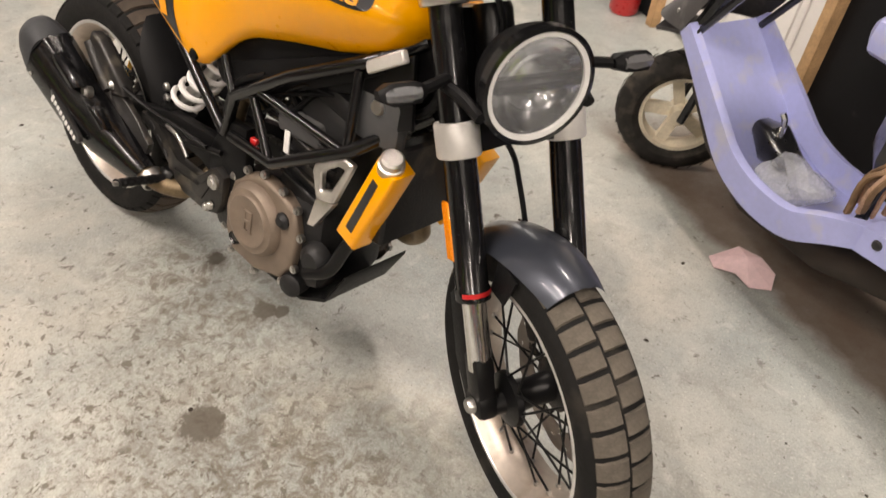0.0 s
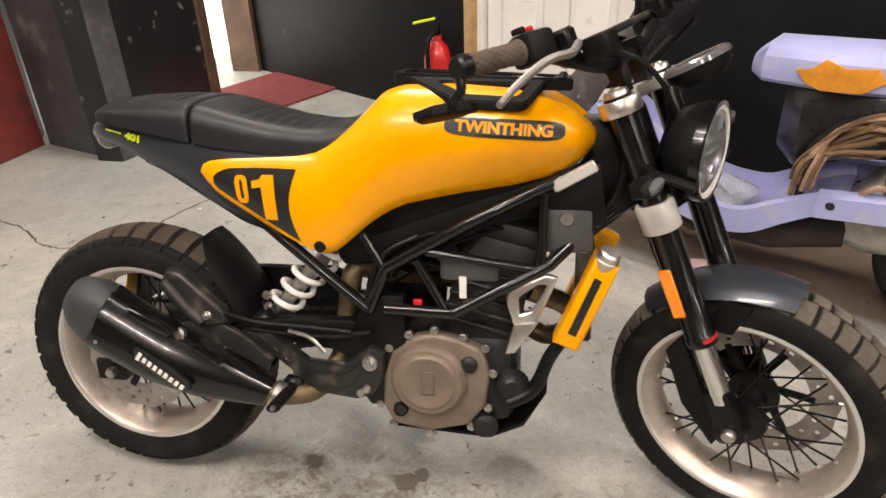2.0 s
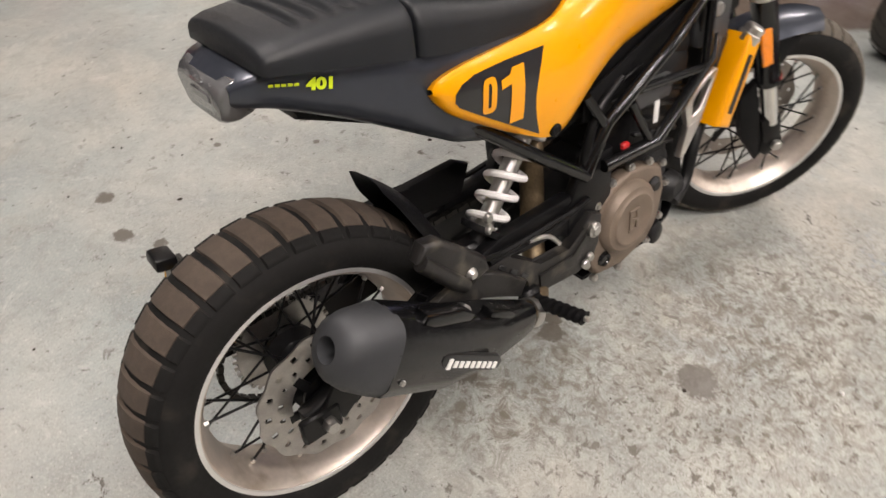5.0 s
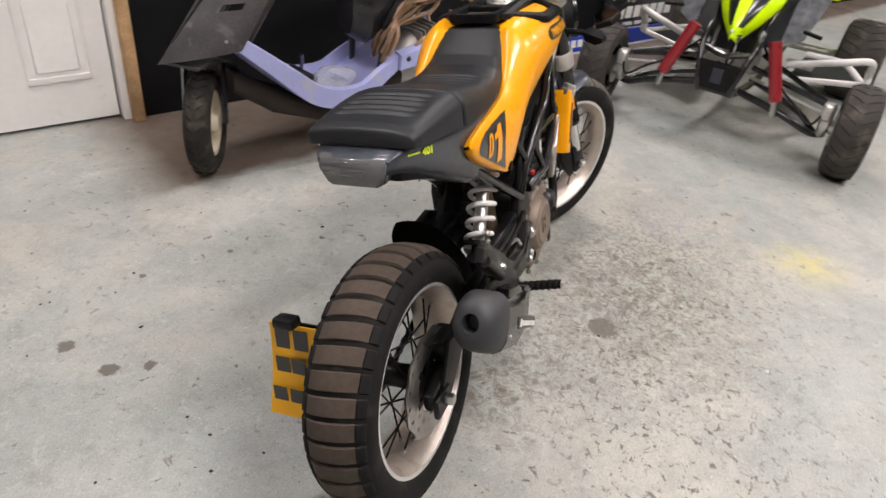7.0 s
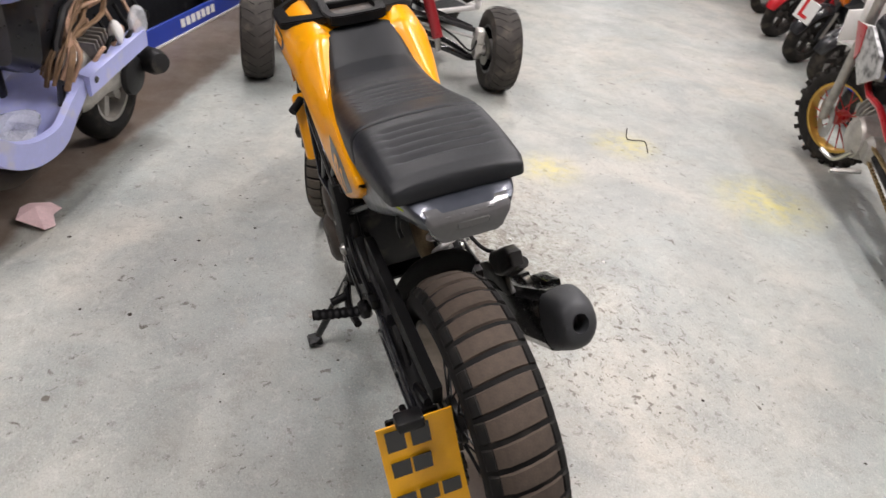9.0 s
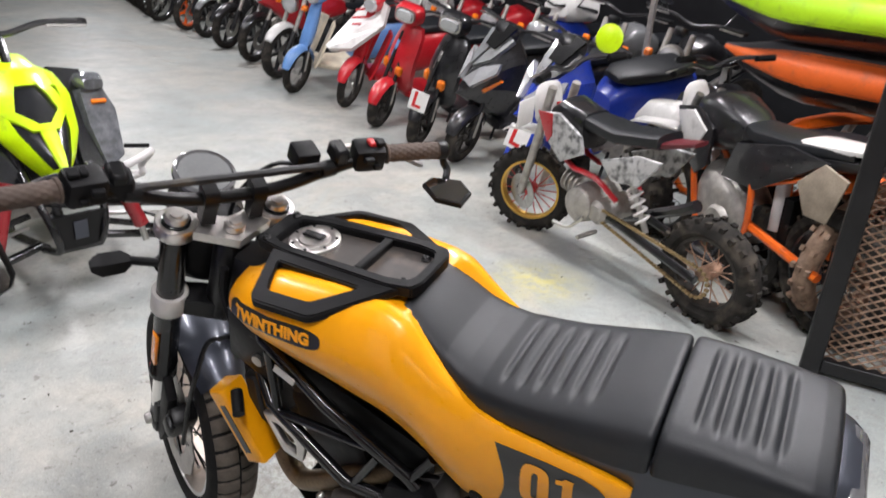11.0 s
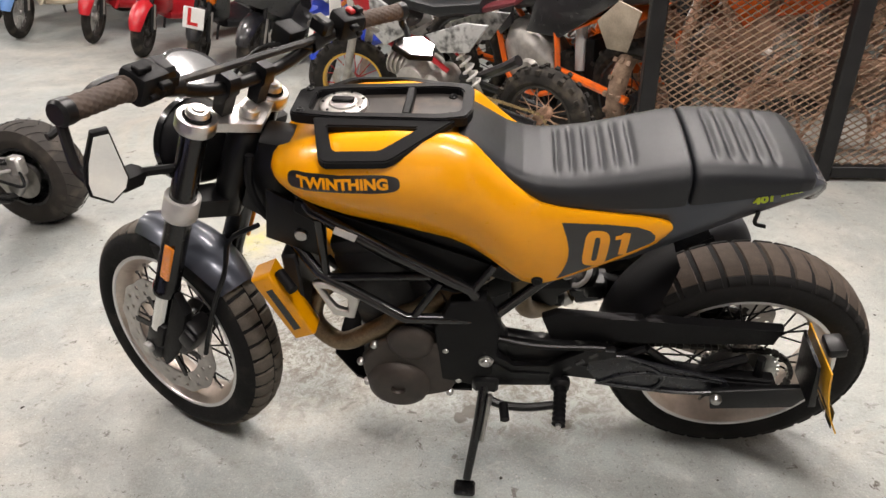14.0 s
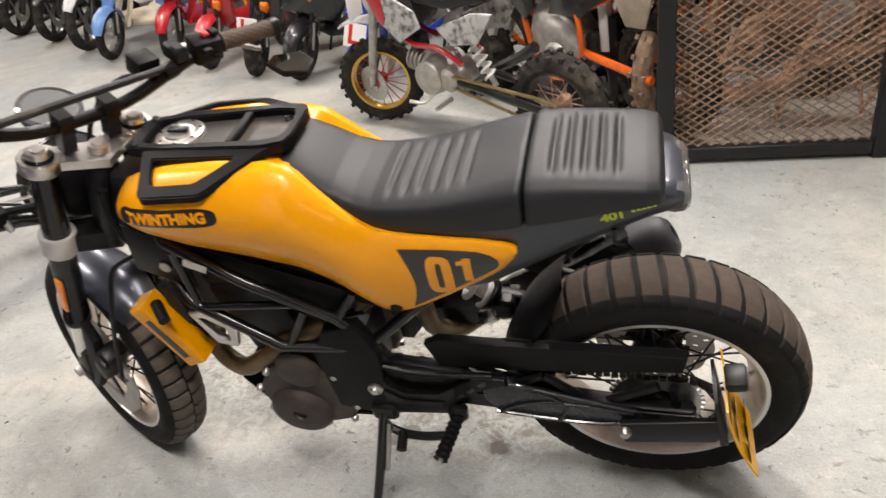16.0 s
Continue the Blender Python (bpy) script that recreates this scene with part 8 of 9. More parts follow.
def quad_wheel(q, x, y, R, W, turn=0.0):
    m = pose(x, y, R, 0, 0, turn)
    s = 1 if y > 0 else -1
    ri = 0.128
    ty = part("tyre", lathe(B(), [(ri, -W * 0.42), (ri + 0.03, -W * 0.5), (R - 0.05, -W * 0.5), (R - 0.018, -W * 0.44), (R - 0.004, -W * 0.2), (R, 0), (R - 0.004, W * 0.2), (R - 0.018, W * 0.44), (R - 0.05, W * 0.5), (ri + 0.03, W * 0.5), (ri, W * 0.42)], axis=(0, 1, 0), n=48), QUADTYRE, q, "worn road-pattern quad tyre", m=m)
    gr = B()
    for i in range(26):
        a = 2 * math.pi * i / 26
        for sg in (1, -1):
            pts = [Vector(((R + 0.0012 - 0.016 * (k / 4) ** 3) * math.cos(a + 0.05 * k), sg * W * (0.05 + 0.1 * k), (R + 0.0012 - 0.016 * (k / 4) ** 3) * math.sin(a + 0.05 * k))) for k in range(5)]
            tube(gr, pts, 0.0014, 4, 1)
    part("tread_groove", gr, TYRE, ty, m=m, smooth=0)
    part("rim", lathe(B(), [(ri + 0.008, -W * 0.42), (ri - 0.012, -W * 0.42), (ri - 0.02, -W * 0.2), (ri - 0.02, W * 0.3), (ri - 0.01, W * 0.42), (ri + 0.008, W * 0.42)], axis=(0, 1, 0), n=40), FRAMEBLACK, ty, m=m)
    part("rim_centre", lathe(B(), [(0.03, s * W * 0.12), (0.07, s * W * 0.16), (ri - 0.018, s * W * 0.2), (ri - 0.018, s * W * 0.16), (0.07, s * W * 0.11), (0.03, s * W * 0.07)], axis=(0, 1, 0), n=32), FRAMEBLACK, ty, m=m)
    part("rim_stripe", lathe(B(), [(ri + 0.003, s * W * 0.425), (ri + 0.012, s * W * 0.425), (ri + 0.012, s * W * 0.435), (ri + 0.003, s * W * 0.435)], axis=(0, 1, 0), n=40), PLIME, ty, "lime rim edge", m=m)
    hb = part("hub", lathe(B(), [(0, -s * W * 0.62), (0.03, -s * W * 0.62), (0.034, -s * W * 0.4), (0.052, -s * W * 0.36), (0.052, -s * W * 0.2), (0.036, -s * W * 0.18), (0.036, s * W * 0.15), (0, s * W * 0.15)], axis=(0, 1, 0), n=20), HUBALU, ty, "cast aluminium hub", m=m)
    part("brake_disc", lathe(B(), [(0.04, -s * W * 0.5), (0.085, -s * W * 0.5), (0.085, -s * W * 0.48), (0.04, -s * W * 0.48)], axis=(0, 1, 0), n=28), STEEL, hb, m=m)
    return ty


def sport_quad():
    q = thing("sport_quad", "lime and black sport quad bike with red shocks", "quad bike", pose(2.60, -0.45, 0, 0, 0, 169))
    for sg in (1, -1):
        quad_wheel(q, 0, sg * 0.625, 0.218, 0.16, 3)
        quad_wheel(q, -1.27, sg * 0.50, 0.23, 0.25)
        low = [(0.02, sg * 0.09, 0.27), (0.05, sg * 0.32, 0.225), (0.02, sg * 0.46, 0.17), (0.0, sg * 0.52, 0.185)]
        part("lower_arm", tube(B(), low, 0.017, 10, 4), FRAMEBLACK, q, "black suspension arm")
        part("lower_arm", tube(B(), [(-0.26, sg * 0.09, 0.26), (-0.12, sg * 0.36, 0.21), (0.01, sg * 0.47, 0.175)], 0.015, 10, 4), FRAMEBLACK, q)
        part("upper_arm", tube(B(), [(0.03, sg * 0.12, 0.40), (0.03, sg * 0.46, 0.325), (0.0, sg * 0.52, 0.30)], 0.013, 8, 3), FRAMEBLACK, q)
        part("upper_arm", tube(B(), [(-0.22, sg * 0.12, 0.40), (-0.02, sg * 0.47, 0.32)], 0.013, 8, 1), FRAMEBLACK, q)
        part("tie_rod", tube(B(), [(0.0, sg * 0.12, 0.345), (0.05, sg * 0.47, 0.29)], 0.008, 8, 1), STEEL, q, "bright steel steering rod")
        part("knuckle", pad(B(), [(-0.05, 0.2, 0.28, 0.018), (-0.02, 0.165, 0.325, 0.026), (0.03, 0.165, 0.325, 0.026), (0.06, 0.21, 0.27, 0.018)]), HUBALU, q, "cast aluminium steering knuckle", m=pose(0, sg * 0.505, 0))
        part("brake_caliper", box(B(), (0.06, sg * 0.50, 0.30), (0.06, 0.05, 0.08), 0.01), HUBALU, q)
        part("brake_hose", tube(B(), [(0.05, sg * 0.5, 0.32), (0.12, sg * 0.45, 0.24), (0.10, sg * 0.36, 0.30), (0.02, sg * 0.25, 0.36), (-0.05, sg * 0.12, 0.5)], 0.006, 6, 5), PLASTIC, q)
        sh = part("front_shock", tube(B(), [(0.06, sg * 0.185, 0.545), (0.09, sg * 0.275, 0.29)], 0.029, 14, 1), SHOCKRED, q, "red shock cover")
        part("shock_rod", tube(B(), [(0.088, sg * 0.27, 0.30), (0.092, sg * 0.285, 0.22)], 0.014, 8, 1), STEEL, sh)
        part("main_frame_tube", tube(B(), [(0.04, sg * 0.08, 0.26), (-0.3, sg * 0.11, 0.25), (-0.9, sg * 0.11, 0.28), (-1.05, sg * 0.10, 0.5)], 0.018, 8, 3), FRAMEBLACK, q)
        part("main_frame_tube", tube(B(), [(0.05, sg * 0.09, 0.44), (-0.15, sg * 0.10, 0.62), (-0.7, sg * 0.10, 0.58), (-1.1, sg * 0.10, 0.66)], 0.018, 8, 3), FRAMEBLACK, q)
        # nerf bar with its net
        nb = part("nerf_bar", tube(B(), [(-0.30, sg * 0.22, 0.36), (-0.30, sg * 0.48, 0.44), (-0.36, sg * 0.58, 0.45), (-0.48, sg * 0.59, 0.36), (-0.52, sg * 0.58, 0.30), (-0.95, sg * 0.44, 0.27), (-0.96, sg * 0.24, 0.27)], 0.018, 10, 5), CLAMP if sg < 0 else SPRING, q, "silver tubular nerf bar")
        part("nerf_bar_brace", tube(B(), [(-0.40, sg * 0.20, 0.26), (-0.50, sg * 0.58, 0.30)], 0.016, 8, 1), CLAMP if sg < 0 else SPRING, nb)
        part("foot_net", loft(B(), [[(-0.42, sg * 0.24, 0.272), (-0.52, sg * 0.55, 0.30), (-0.92, sg * 0.43, 0.272), (-0.92, sg * 0.24, 0.262)], [(-0.42, sg * 0.24, 0.266), (-0.52, sg * 0.55, 0.294), (-0.92, sg * 0.43, 0.266), (-0.92, sg * 0.24, 0.256)]]), VINYL, nb, "black foot net")
        part("foot_peg", box(B(), (-0.55, sg * 0.26, 0.31), (0.07, 0.14, 0.03), 0.006), HUBALU, q)
        # tall side fairing with its lamp
        part("side_fairing", loft(B(), [[(0.06, sg * 0.10, 0.50), (0.02, sg * 0.19, 0.52), (-0.12, sg * 0.26, 0.64), (-0.30, sg * 0.27, 0.86), (-0.36, sg * 0.17, 0.87), (-0.18, sg * 0.16, 0.72)], [(0.04, sg * 0.09, 0.48), (0.0, sg * 0.175, 0.505), (-0.15, sg * 0.24, 0.62), (-0.33, sg * 0.25, 0.84), (-0.39, sg * 0.16, 0.85), (-0.21, sg * 0.15, 0.70)]]), CARBON, q, "glossy dark fairing panel")
        hl = part("headlamp", loft(B(), [[(0.03, sg * 0.20, 0.52), (-0.02, sg * 0.29, 0.56), (-0.14, sg * 0.33, 0.72), (-0.20, sg * 0.31, 0.80), (-0.20, sg * 0.22, 0.80), (-0.10, sg * 0.20, 0.68)], [(-0.03, sg * 0.19, 0.50), (-0.08, sg * 0.27, 0.53), (-0.20, sg * 0.31, 0.69), (-0.26, sg * 0.29, 0.78), (-0.26, sg * 0.20, 0.78), (-0.16, sg * 0.18, 0.66)]]), WRAP, q, "clear crinkled headlamp")
        part("amber_lamp", box(B(), (-0.152, sg * 0.27, 0.755), (0.012, 0.06, 0.018), 0.003, pose(-0.152, sg * 0.27, 0.755, 0, -50, 0) @ pose(0.152, -sg * 0.27, -0.755)), ORANGELENS, hl, "small amber lamp")
        part("lamp_cap", pad(B(), [(-0.17, 0.80, 0.84, 0.04), (-0.22, 0.79, 0.86, 0.055), (-0.28, 0.80, 0.85, 0.04)]), WRAP, hl, "crumpled silver lamp cap", m=pose(0, sg * 0.265, 0))
        part("side_stub", tube(B(), [(0.0, sg * 0.28, 0.6), (0.05, sg * 0.36, 0.60)], 0.009, 6, 1), PLASTIC, q)
        part("rear_fender", pad(B(), [(-0.85, 0.60, 0.68, 0.05), (-1.0, 0.66, 0.76, 0.14), (-1.3, 0.70, 0.79, 0.17), (-1.55, 0.70, 0.76, 0.12)]), PLIME, q, "lime rear fender", m=pose(0, sg * 0.27, 0))
        part("swing_arm", tube(B(), [(-0.8, sg * 0.1, 0.34), (-1.27, sg * 0.1, 0.24)], 0.03, 8, 1), HUBALU, q)
    part("rear_axle", tube(B(), [(-1.27, -0.5, 0.23), (-1.27, 0.5, 0.23)], 0.022, 10, 1), STEEL, q)
    # front bumper and steering plate
    part("front_bumper", tube(B(), [(0.04, -0.09, 0.26), (0.15, -0.075, 0.285), (0.165, -0.095, 0.38), (0.10, -0.12, 0.50), (0.02, -0.12, 0.56)], 0.015, 10, 5), FRAMEBLACK, q)
    part("front_bumper", tube(B(), [(0.04, 0.09, 0.26), (0.15, 0.075, 0.285), (0.165, 0.095, 0.38), (0.10, 0.12, 0.50), (0.02, 0.12, 0.56)], 0.015, 10, 5), FRAMEBLACK, q)
    part("bumper_bar", tube(B(), [(0.15, -0.075, 0.285), (0.155, 0.075, 0.285)], 0.014, 8, 1), FRAMEBLACK, q)
    part("bumper_plate", loft(B(), [[(0.17, -0.10, 0.42), (0.17, 0.10, 0.42), (0.165, 0.07, 0.29), (0.165, -0.07, 0.29)], [(0.15, -0.10, 0.42), (0.15, 0.10, 0.42), (0.145, 0.07, 0.29), (0.145, -0.07, 0.29)]]), BLACK, q, "black skid plate with a pale panel")
    part("bumper_mark", box(B(), (0.173, 0, 0.36), (0.004, 0.05, 0.07), 0.001), GREY, q)
    part("nose_crossbar", tube(B(), [(0.11, -0.11, 0.47), (0.15, 0, 0.455), (0.11, 0.11, 0.47)], 0.014, 8, 4), FRAMEBLACK, q)
    # pointed hood: black shell with a raised lime mask
    prof = [(0.0, 0.14, 0.535, 0.015), (0.25, 0.075, 0.62, 0.085), (0.5, 0.005, 0.70, 0.135), (0.8, -0.11, 0.82, 0.165), (1.0, -0.20, 0.885, 0.15), (1.15, -0.28, 0.905, 0.12)]

    def surf(s_, v, lift=0.0):
        cx, cz, w = interp(prof, s_)
        return Vector((cx - 0.07 * v * v + lift * 0.75, w * v, cz - 0.03 * v * v + lift * 0.66))

    def shell(s0, s1, v0, v1, lift, thick, n=10):
        """v0 and v1 are the two edges, each a pair for the start and end of s."""
        rings = []
        for i in range(n + 1):
            u = i / n
            s_ = s0 + (s1 - s0) * u
            a, b = v0[0] + (v0[1] - v0[0]) * u, v1[0] + (v1[1] - v1[0]) * u
            vs = [a + (b - a) * k / 4 for k in range(5)]
            rings.append([surf(s_, v, lift) for v in vs] + [surf(s_, v, lift - thick) for v in vs[::-1]])
        return loft(B(), rings)

    part("hood", shell(0.03, 1.13, (-1, -1), (1, 1), 0.0, 0.02, 16), CARBON, q, "black pointed hood with a mesh grille")
    L = "lime hood trim"
    for sg in (1, -1):
        part("hood_trim", shell(0.10, 1.0, (sg * 0.62, sg * 0.74), (sg * 1.04, sg * 1.04), 0.008, 0.02, 16), PLIME, q, L)
        part("hood_trim", shell(0.50, 0.66, (0, sg * 0.50), (sg * 0.35, sg * 0.80), 0.010, 0.02, 6), PLIME, q)
        part("hood_trim", shell(0.66, 0.90, (sg * 0.50, sg * 0.20), (sg * 0.8, sg * 0.5), 0.010, 0.02, 6), PLIME, q)
    part("hood_trim", shell(0.12, 0.55, (-0.26, -0.2), (0.26, 0.2), 0.009, 0.02, 12), PLIME, q, L)
    part("hood_trim", shell(0.0, 0.13, (-1.04, -1.04), (1.04, 1.04), 0.009, 0.02, 5), PLIME, q, L)
    part("hood_trim", shell(0.86, 1.15, (-1, -1), (1, 1), 0.010, 0.02, 6), PLIME, q, L)
    part("nose_bolt", lathe(B(), [(0, 0.006), (0.007, 0.004), (0.009, 0)], surf(0.06, 0, 0.01), (0.75, 0, 0.66), 10), STEEL, q)
    part("fuel_tank", pad(B(), [(-0.22, 0.62, 0.86, 0.10), (-0.35, 0.60, 0.90, 0.13), (-0.55, 0.62, 0.84, 0.11), (-0.66, 0.64, 0.76, 0.08)]), PB, q)
    part("seat", pad(B(), [(-0.50, 0.76, 0.84, 0.06), (-0.65, 0.68, 0.78, 0.11), (-1.0, 0.70, 0.80, 0.13), (-1.3, 0.76, 0.85, 0.11), (-1.42, 0.79, 0.84, 0.07)]), VINYL, q)
    part("engine", pad(B(), [(-0.30, 0.26, 0.44, 0.10), (-0.45, 0.22, 0.60, 0.13), (-0.7, 0.22, 0.56, 0.14), (-0.85, 0.26, 0.44, 0.10)]), SILVERCASE, q)
    part("radiator", box(B(), (-0.10, 0, 0.52), (0.05, 0.22, 0.2), 0.008), DARKCAST, q)
    part("steering_stem", tube(B(), [(0.0, 0, 0.34), (-0.32, 0, 0.99)], 0.018, 8, 1), FRAMEBLACK, q)
    bars(q, -0.33, 1.0, 0.37, 0, False)


sport_quad()


# ---- lilac scooter wreck against the black wall ----
BAG = mat("clear_plastic_bag", (0.75, 0.78, 0.82), 0.25, 0, 0.1, 12, bump=0.8, bump_scale=30, alpha=0.38)
SCUFFED = mat("scuffed_dark_plastic", (0.045, 0.042, 0.043), 0.45, 0, 0.35, 9, dirt=(0.15, 0.14, 0.14), dirt_amount=0.1, bump=0.2)
CARTON = mat("grubby_underside", (0.03, 0.022, 0.017), 0.9, 0, 0.3, 10)
FOAM = mat("orange_foam", (0.75, 0.30, 0.03), 0.85, 0, 0.15, 25, bump=0.4)


def scooter_wreck():
    s = thing("stripped_scooter", "stripped lilac scooter with loose wiring against the wall", "scooter", pose(0.935, 1.37, 0, 0, 0, 155.2))
    rnd = random.Random(5)
    side_wheel(s, -0.05, 0.203, 0.203, 0.10, OLDTYRE, CREAM, turn=52, y=-0.035, label="worn dusty front tyre")
    grooves = B()
    for i in range(30):
        a = 2 * math.pi * i / 30
        for sg in (1, -1):
            tube(grooves, [(0.204 * math.cos(a), sg * 0.004, 0.204 * math.sin(a)), (0.202 * math.cos(a + 0.09), sg * 0.024, 0.202 * math.sin(a + 0.09)), (0.196 * math.cos(a + 0.12), sg * 0.036, 0.196 * math.sin(a + 0.12))], 0.0016, 4, 1)
    part("tread_groove", grooves, TYRE, s, m=pose(-0.05, -0.035, 0.203, 0, 0, 52), smooth=0)
    side_wheel(s, -1.24, 0.21, 0.21, 0.11, TYRE, SILVERCASE, label="black rear tyre")
    for sg in (1, -1):
        part("fork_leg", tube(B(), [(0.0, sg * 0.075, 0.222), (-0.05, sg * 0.07, 0.46)], 0.013, 8, 1), PB, s, m=pose(-0.05, -0.035, -0.02, 0, 0, 52))
    part("steering_column", tube(B(), [(-0.03, 0, 0.44), (-0.30, 0, 1.0)], 0.025, 8, 1), PB, s)
    part("wheel_liner", loft(B(), [[(0.25 * math.cos(a), 0.075 * u, 0.222 + 0.25 * math.sin(a)) for u in (-1, 0, 1)] + [(0.262 * math.cos(a), 0.08 * u, 0.222 + 0.262 * math.sin(a)) for u in (1, 0, -1)] for a in [radians(75 + 11 * i) for i in range(9)]]), SCUFFED, s, m=pose(0, 0, 0, 0, 0, 30))
    # front apron: two dark plates meeting on a ridge, with three slots in each
    for sg in (1, -1):
        lo0, lo1 = Vector((0.12, 0.0, 0.475)), Vector((-0.13, sg * 0.15, 0.53))
        hi0, hi1 = Vector((-0.36, 0.0, 0.985)), Vector((-0.44, sg * 0.155, 0.99))
        bm = B()
        nu, nv = 22, 12

        def at(u, v):
            p = (lo0 * (1 - v) + lo1 * v) * (1 - u) + (hi0 * (1 - v) + hi1 * v) * u
            return p + Vector((0.3, sg * 0.9, 0.2)) * (0.03 * math.sin(math.pi * v) + 0.015 * math.sin(math.pi * u))

        g = {}
        for d in (0, 1):
            for i in range(nu + 1):
                for j in range(nv + 1):
                    g[d, i, j] = bm.verts.new(at(i / nu, j / nv) + Vector((0.002, -sg * 0.004, -0.001)) * d)
        gone = {(i, j) for i in (7, 9, 11) for j in range(4, 8)}
        for i in range(nu):
            for j in range(nv):
                if (i, j) not in gone:
                    for d in (0, 1):
                        bm.faces.new((g[d, i, j], g[d, i + 1, j], g[d, i + 1, j + 1], g[d, i, j + 1]))
        part("apron_plate", bm, SCUFFED, s, "scuffed dark plastic apron with slots")
        part("apron_bolt", lathe(B(), [(0, 0.005), (0.009, 0.003), (0.011, 0)], at(0.62, 0.5), (0.3, sg * 0.95, 0), 10), STEEL, s)
        part("apron_bolt", lathe(B(), [(0, 0.005), (0.006, 0.003), (0.007, 0)], at(0.10, 0.7), (0.3, sg * 0.95, 0), 10), STEEL, s)
        part("inner_brace", tube(B(), [(-0.16, sg * 0.12, 0.53), (-0.36, sg * 0.12, 0.8)], 0.011, 6, 1), PB, s)
    # lilac leg shield and step-through floor: one bent tray
    spine = [(-0.13, 0.535), (-0.24, 0.44), (-0.33, 0.36), (-0.42, 0.285), (-0.52, 0.245), (-0.62, 0.235), (-0.70, 0.25), (-0.78, 0.30), (-0.87, 0.35), (-0.93, 0.37)]
    path = smooth_path([(x_, 0, z_) for x_, z_ in spine], 4)
    rings = []
    for i, p in enumerate(path):
        d = (path[min(i + 1, len(path) - 1)] - path[max(i - 1, 0)]).normalized()
        n_ = Vector((d.z, 0, -d.x))
        n_ = n_ if n_.z > 0 else -n_
        lip = 0.035 + 0.035 * math.sin(math.pi * i / (len(path) - 1))
        wd = 0.145 + 0.02 * math.sin(math.pi * i / (len(path) - 1))
        rings.append([p + Vector((0, y_, 0)) + n_ * h_ for y_, h_ in ((wd, -0.012), (wd + 0.004, lip), (wd - 0.018, lip + 0.006), (wd - 0.032, 0.012), (0, 0.008), (-wd + 0.032, 0.012), (-wd + 0.018, lip + 0.006), (-wd - 0.004, lip), (-wd, -0.012), (0, -0.016))])
    part("step_floor", loft(B(), rings), LILAC, s, "faded lilac leg shield and floor")
    part("under_tray", pad(B(), [(-0.14, 0.33, 0.42, 0.05), (-0.30, 0.22, 0.33, 0.09), (-0.5, 0.15, 0.23, 0.11), (-0.75, 0.15, 0.24, 0.10), (-0.95, 0.2, 0.34, 0.08)]), CARTON, s, "grubby dark underside")
    for sg in (1, -1):
        part("side_spar", loft(B(), [[(x_, sg * (0.165 + o), z_ + h) for o, h in ((0, -0.035), (0.012, -0.03), (0.012, 0.035), (-0.03, 0.045), (-0.035, 0.035), (-0.01, 0.03))] for x_, z_ in ((-0.86, 0.37), (-1.0, 0.385), (-1.15, 0.40), (-1.30, 0.415))]), LILAC, s, "lilac side spar")
        part("spar_bolt", lathe(B(), [(0, 0.006), (0.01, 0.004), (0.013, 0)], (-0.90, sg * 0.178, 0.385), (0, sg, 0), 10), PB, s)
        part("apron_grommet", lathe(B(), [(0.006, 0.008), (0.014, 0.006), (0.017, 0)], (-0.17, sg * 0.13, 0.54), (0.5, sg * 0.6, 0.6), 12), PB, s)
        part("frame_tube", tube(B(), [(-0.80, sg * 0.10, 0.30), (-0.88, sg * 0.12, 0.62), (-1.5, sg * 0.12, 0.72)], 0.014, 8, 3), PB, s)
    part("seat_cowl", pad(B(), [(-0.60, 0.70, 0.76, 0.08), (-0.64, 0.685, 0.795, 0.135), (-0.85, 0.68, 0.80, 0.15), (-1.1, 0.69, 0.81, 0.15), (-1.32, 0.72, 0.82, 0.12)]), LILAC, s, "lilac seat cowl panel")
    part("foam_patch", prism(B(), [(-0.76, 0.715), (-0.80, 0.70), (-0.90, 0.705), (-0.95, 0.74), (-0.93, 0.775), (-0.85, 0.765), (-0.80, 0.785), (-0.77, 0.755), (-0.73, 0.75)], 0.149, 0.154, 0.001), FOAM, s, "torn orange foam")
    part("foam_patch", pad(B(), [(-0.92, 0.79, 0.812, 0.05), (-1.0, 0.79, 0.825, 0.09), (-1.12, 0.80, 0.825, 0.08)]), FOAM, s)
    part("storage_tub", pad(B(), [(-0.70, 0.46, 0.70, 0.06), (-0.76, 0.42, 0.72, 0.12), (-0.98, 0.50, 0.72, 0.13), (-1.05, 0.58, 0.70, 0.09)]), PB, s, "black plastic storage tub", m=pose(0, -0.02, 0.01))
    part("engine", pad(B(), [(-0.92, 0.22, 0.36, 0.07), (-1.0, 0.2, 0.46, 0.10), (-1.12, 0.22, 0.48, 0.11), (-1.3, 0.2, 0.34, 0.09)]), SILVERCASE, s, "dull grey engine lump")
    for k in range(5):
        part("engine_fin", box(B(), (-1.02 - 0.022 * k, 0.06, 0.43), (0.006, 0.14, 0.09), 0.001, pose(-1.02, 0, 0.43, 0, 20, 0) @ pose(1.02, 0, -0.43)), SILVERCASE, s)
    part("variator_cover", lathe(B(), [(0, 0.03), (0.06, 0.03), (0.075, 0.02), (0.08, 0)], (-1.28, 0.10, 0.26), (0, 1, 0), 20), DARKCAST, s)
    part("exhaust_can", lathe(B(), [(0, 0.06), (0.04, 0.055), (0.052, 0.02), (0.052, -0.06), (0.03, -0.09)], (-1.36, 0.16, 0.30), (0.5, 0.8, 0.1), 18), DARKCAST, s)
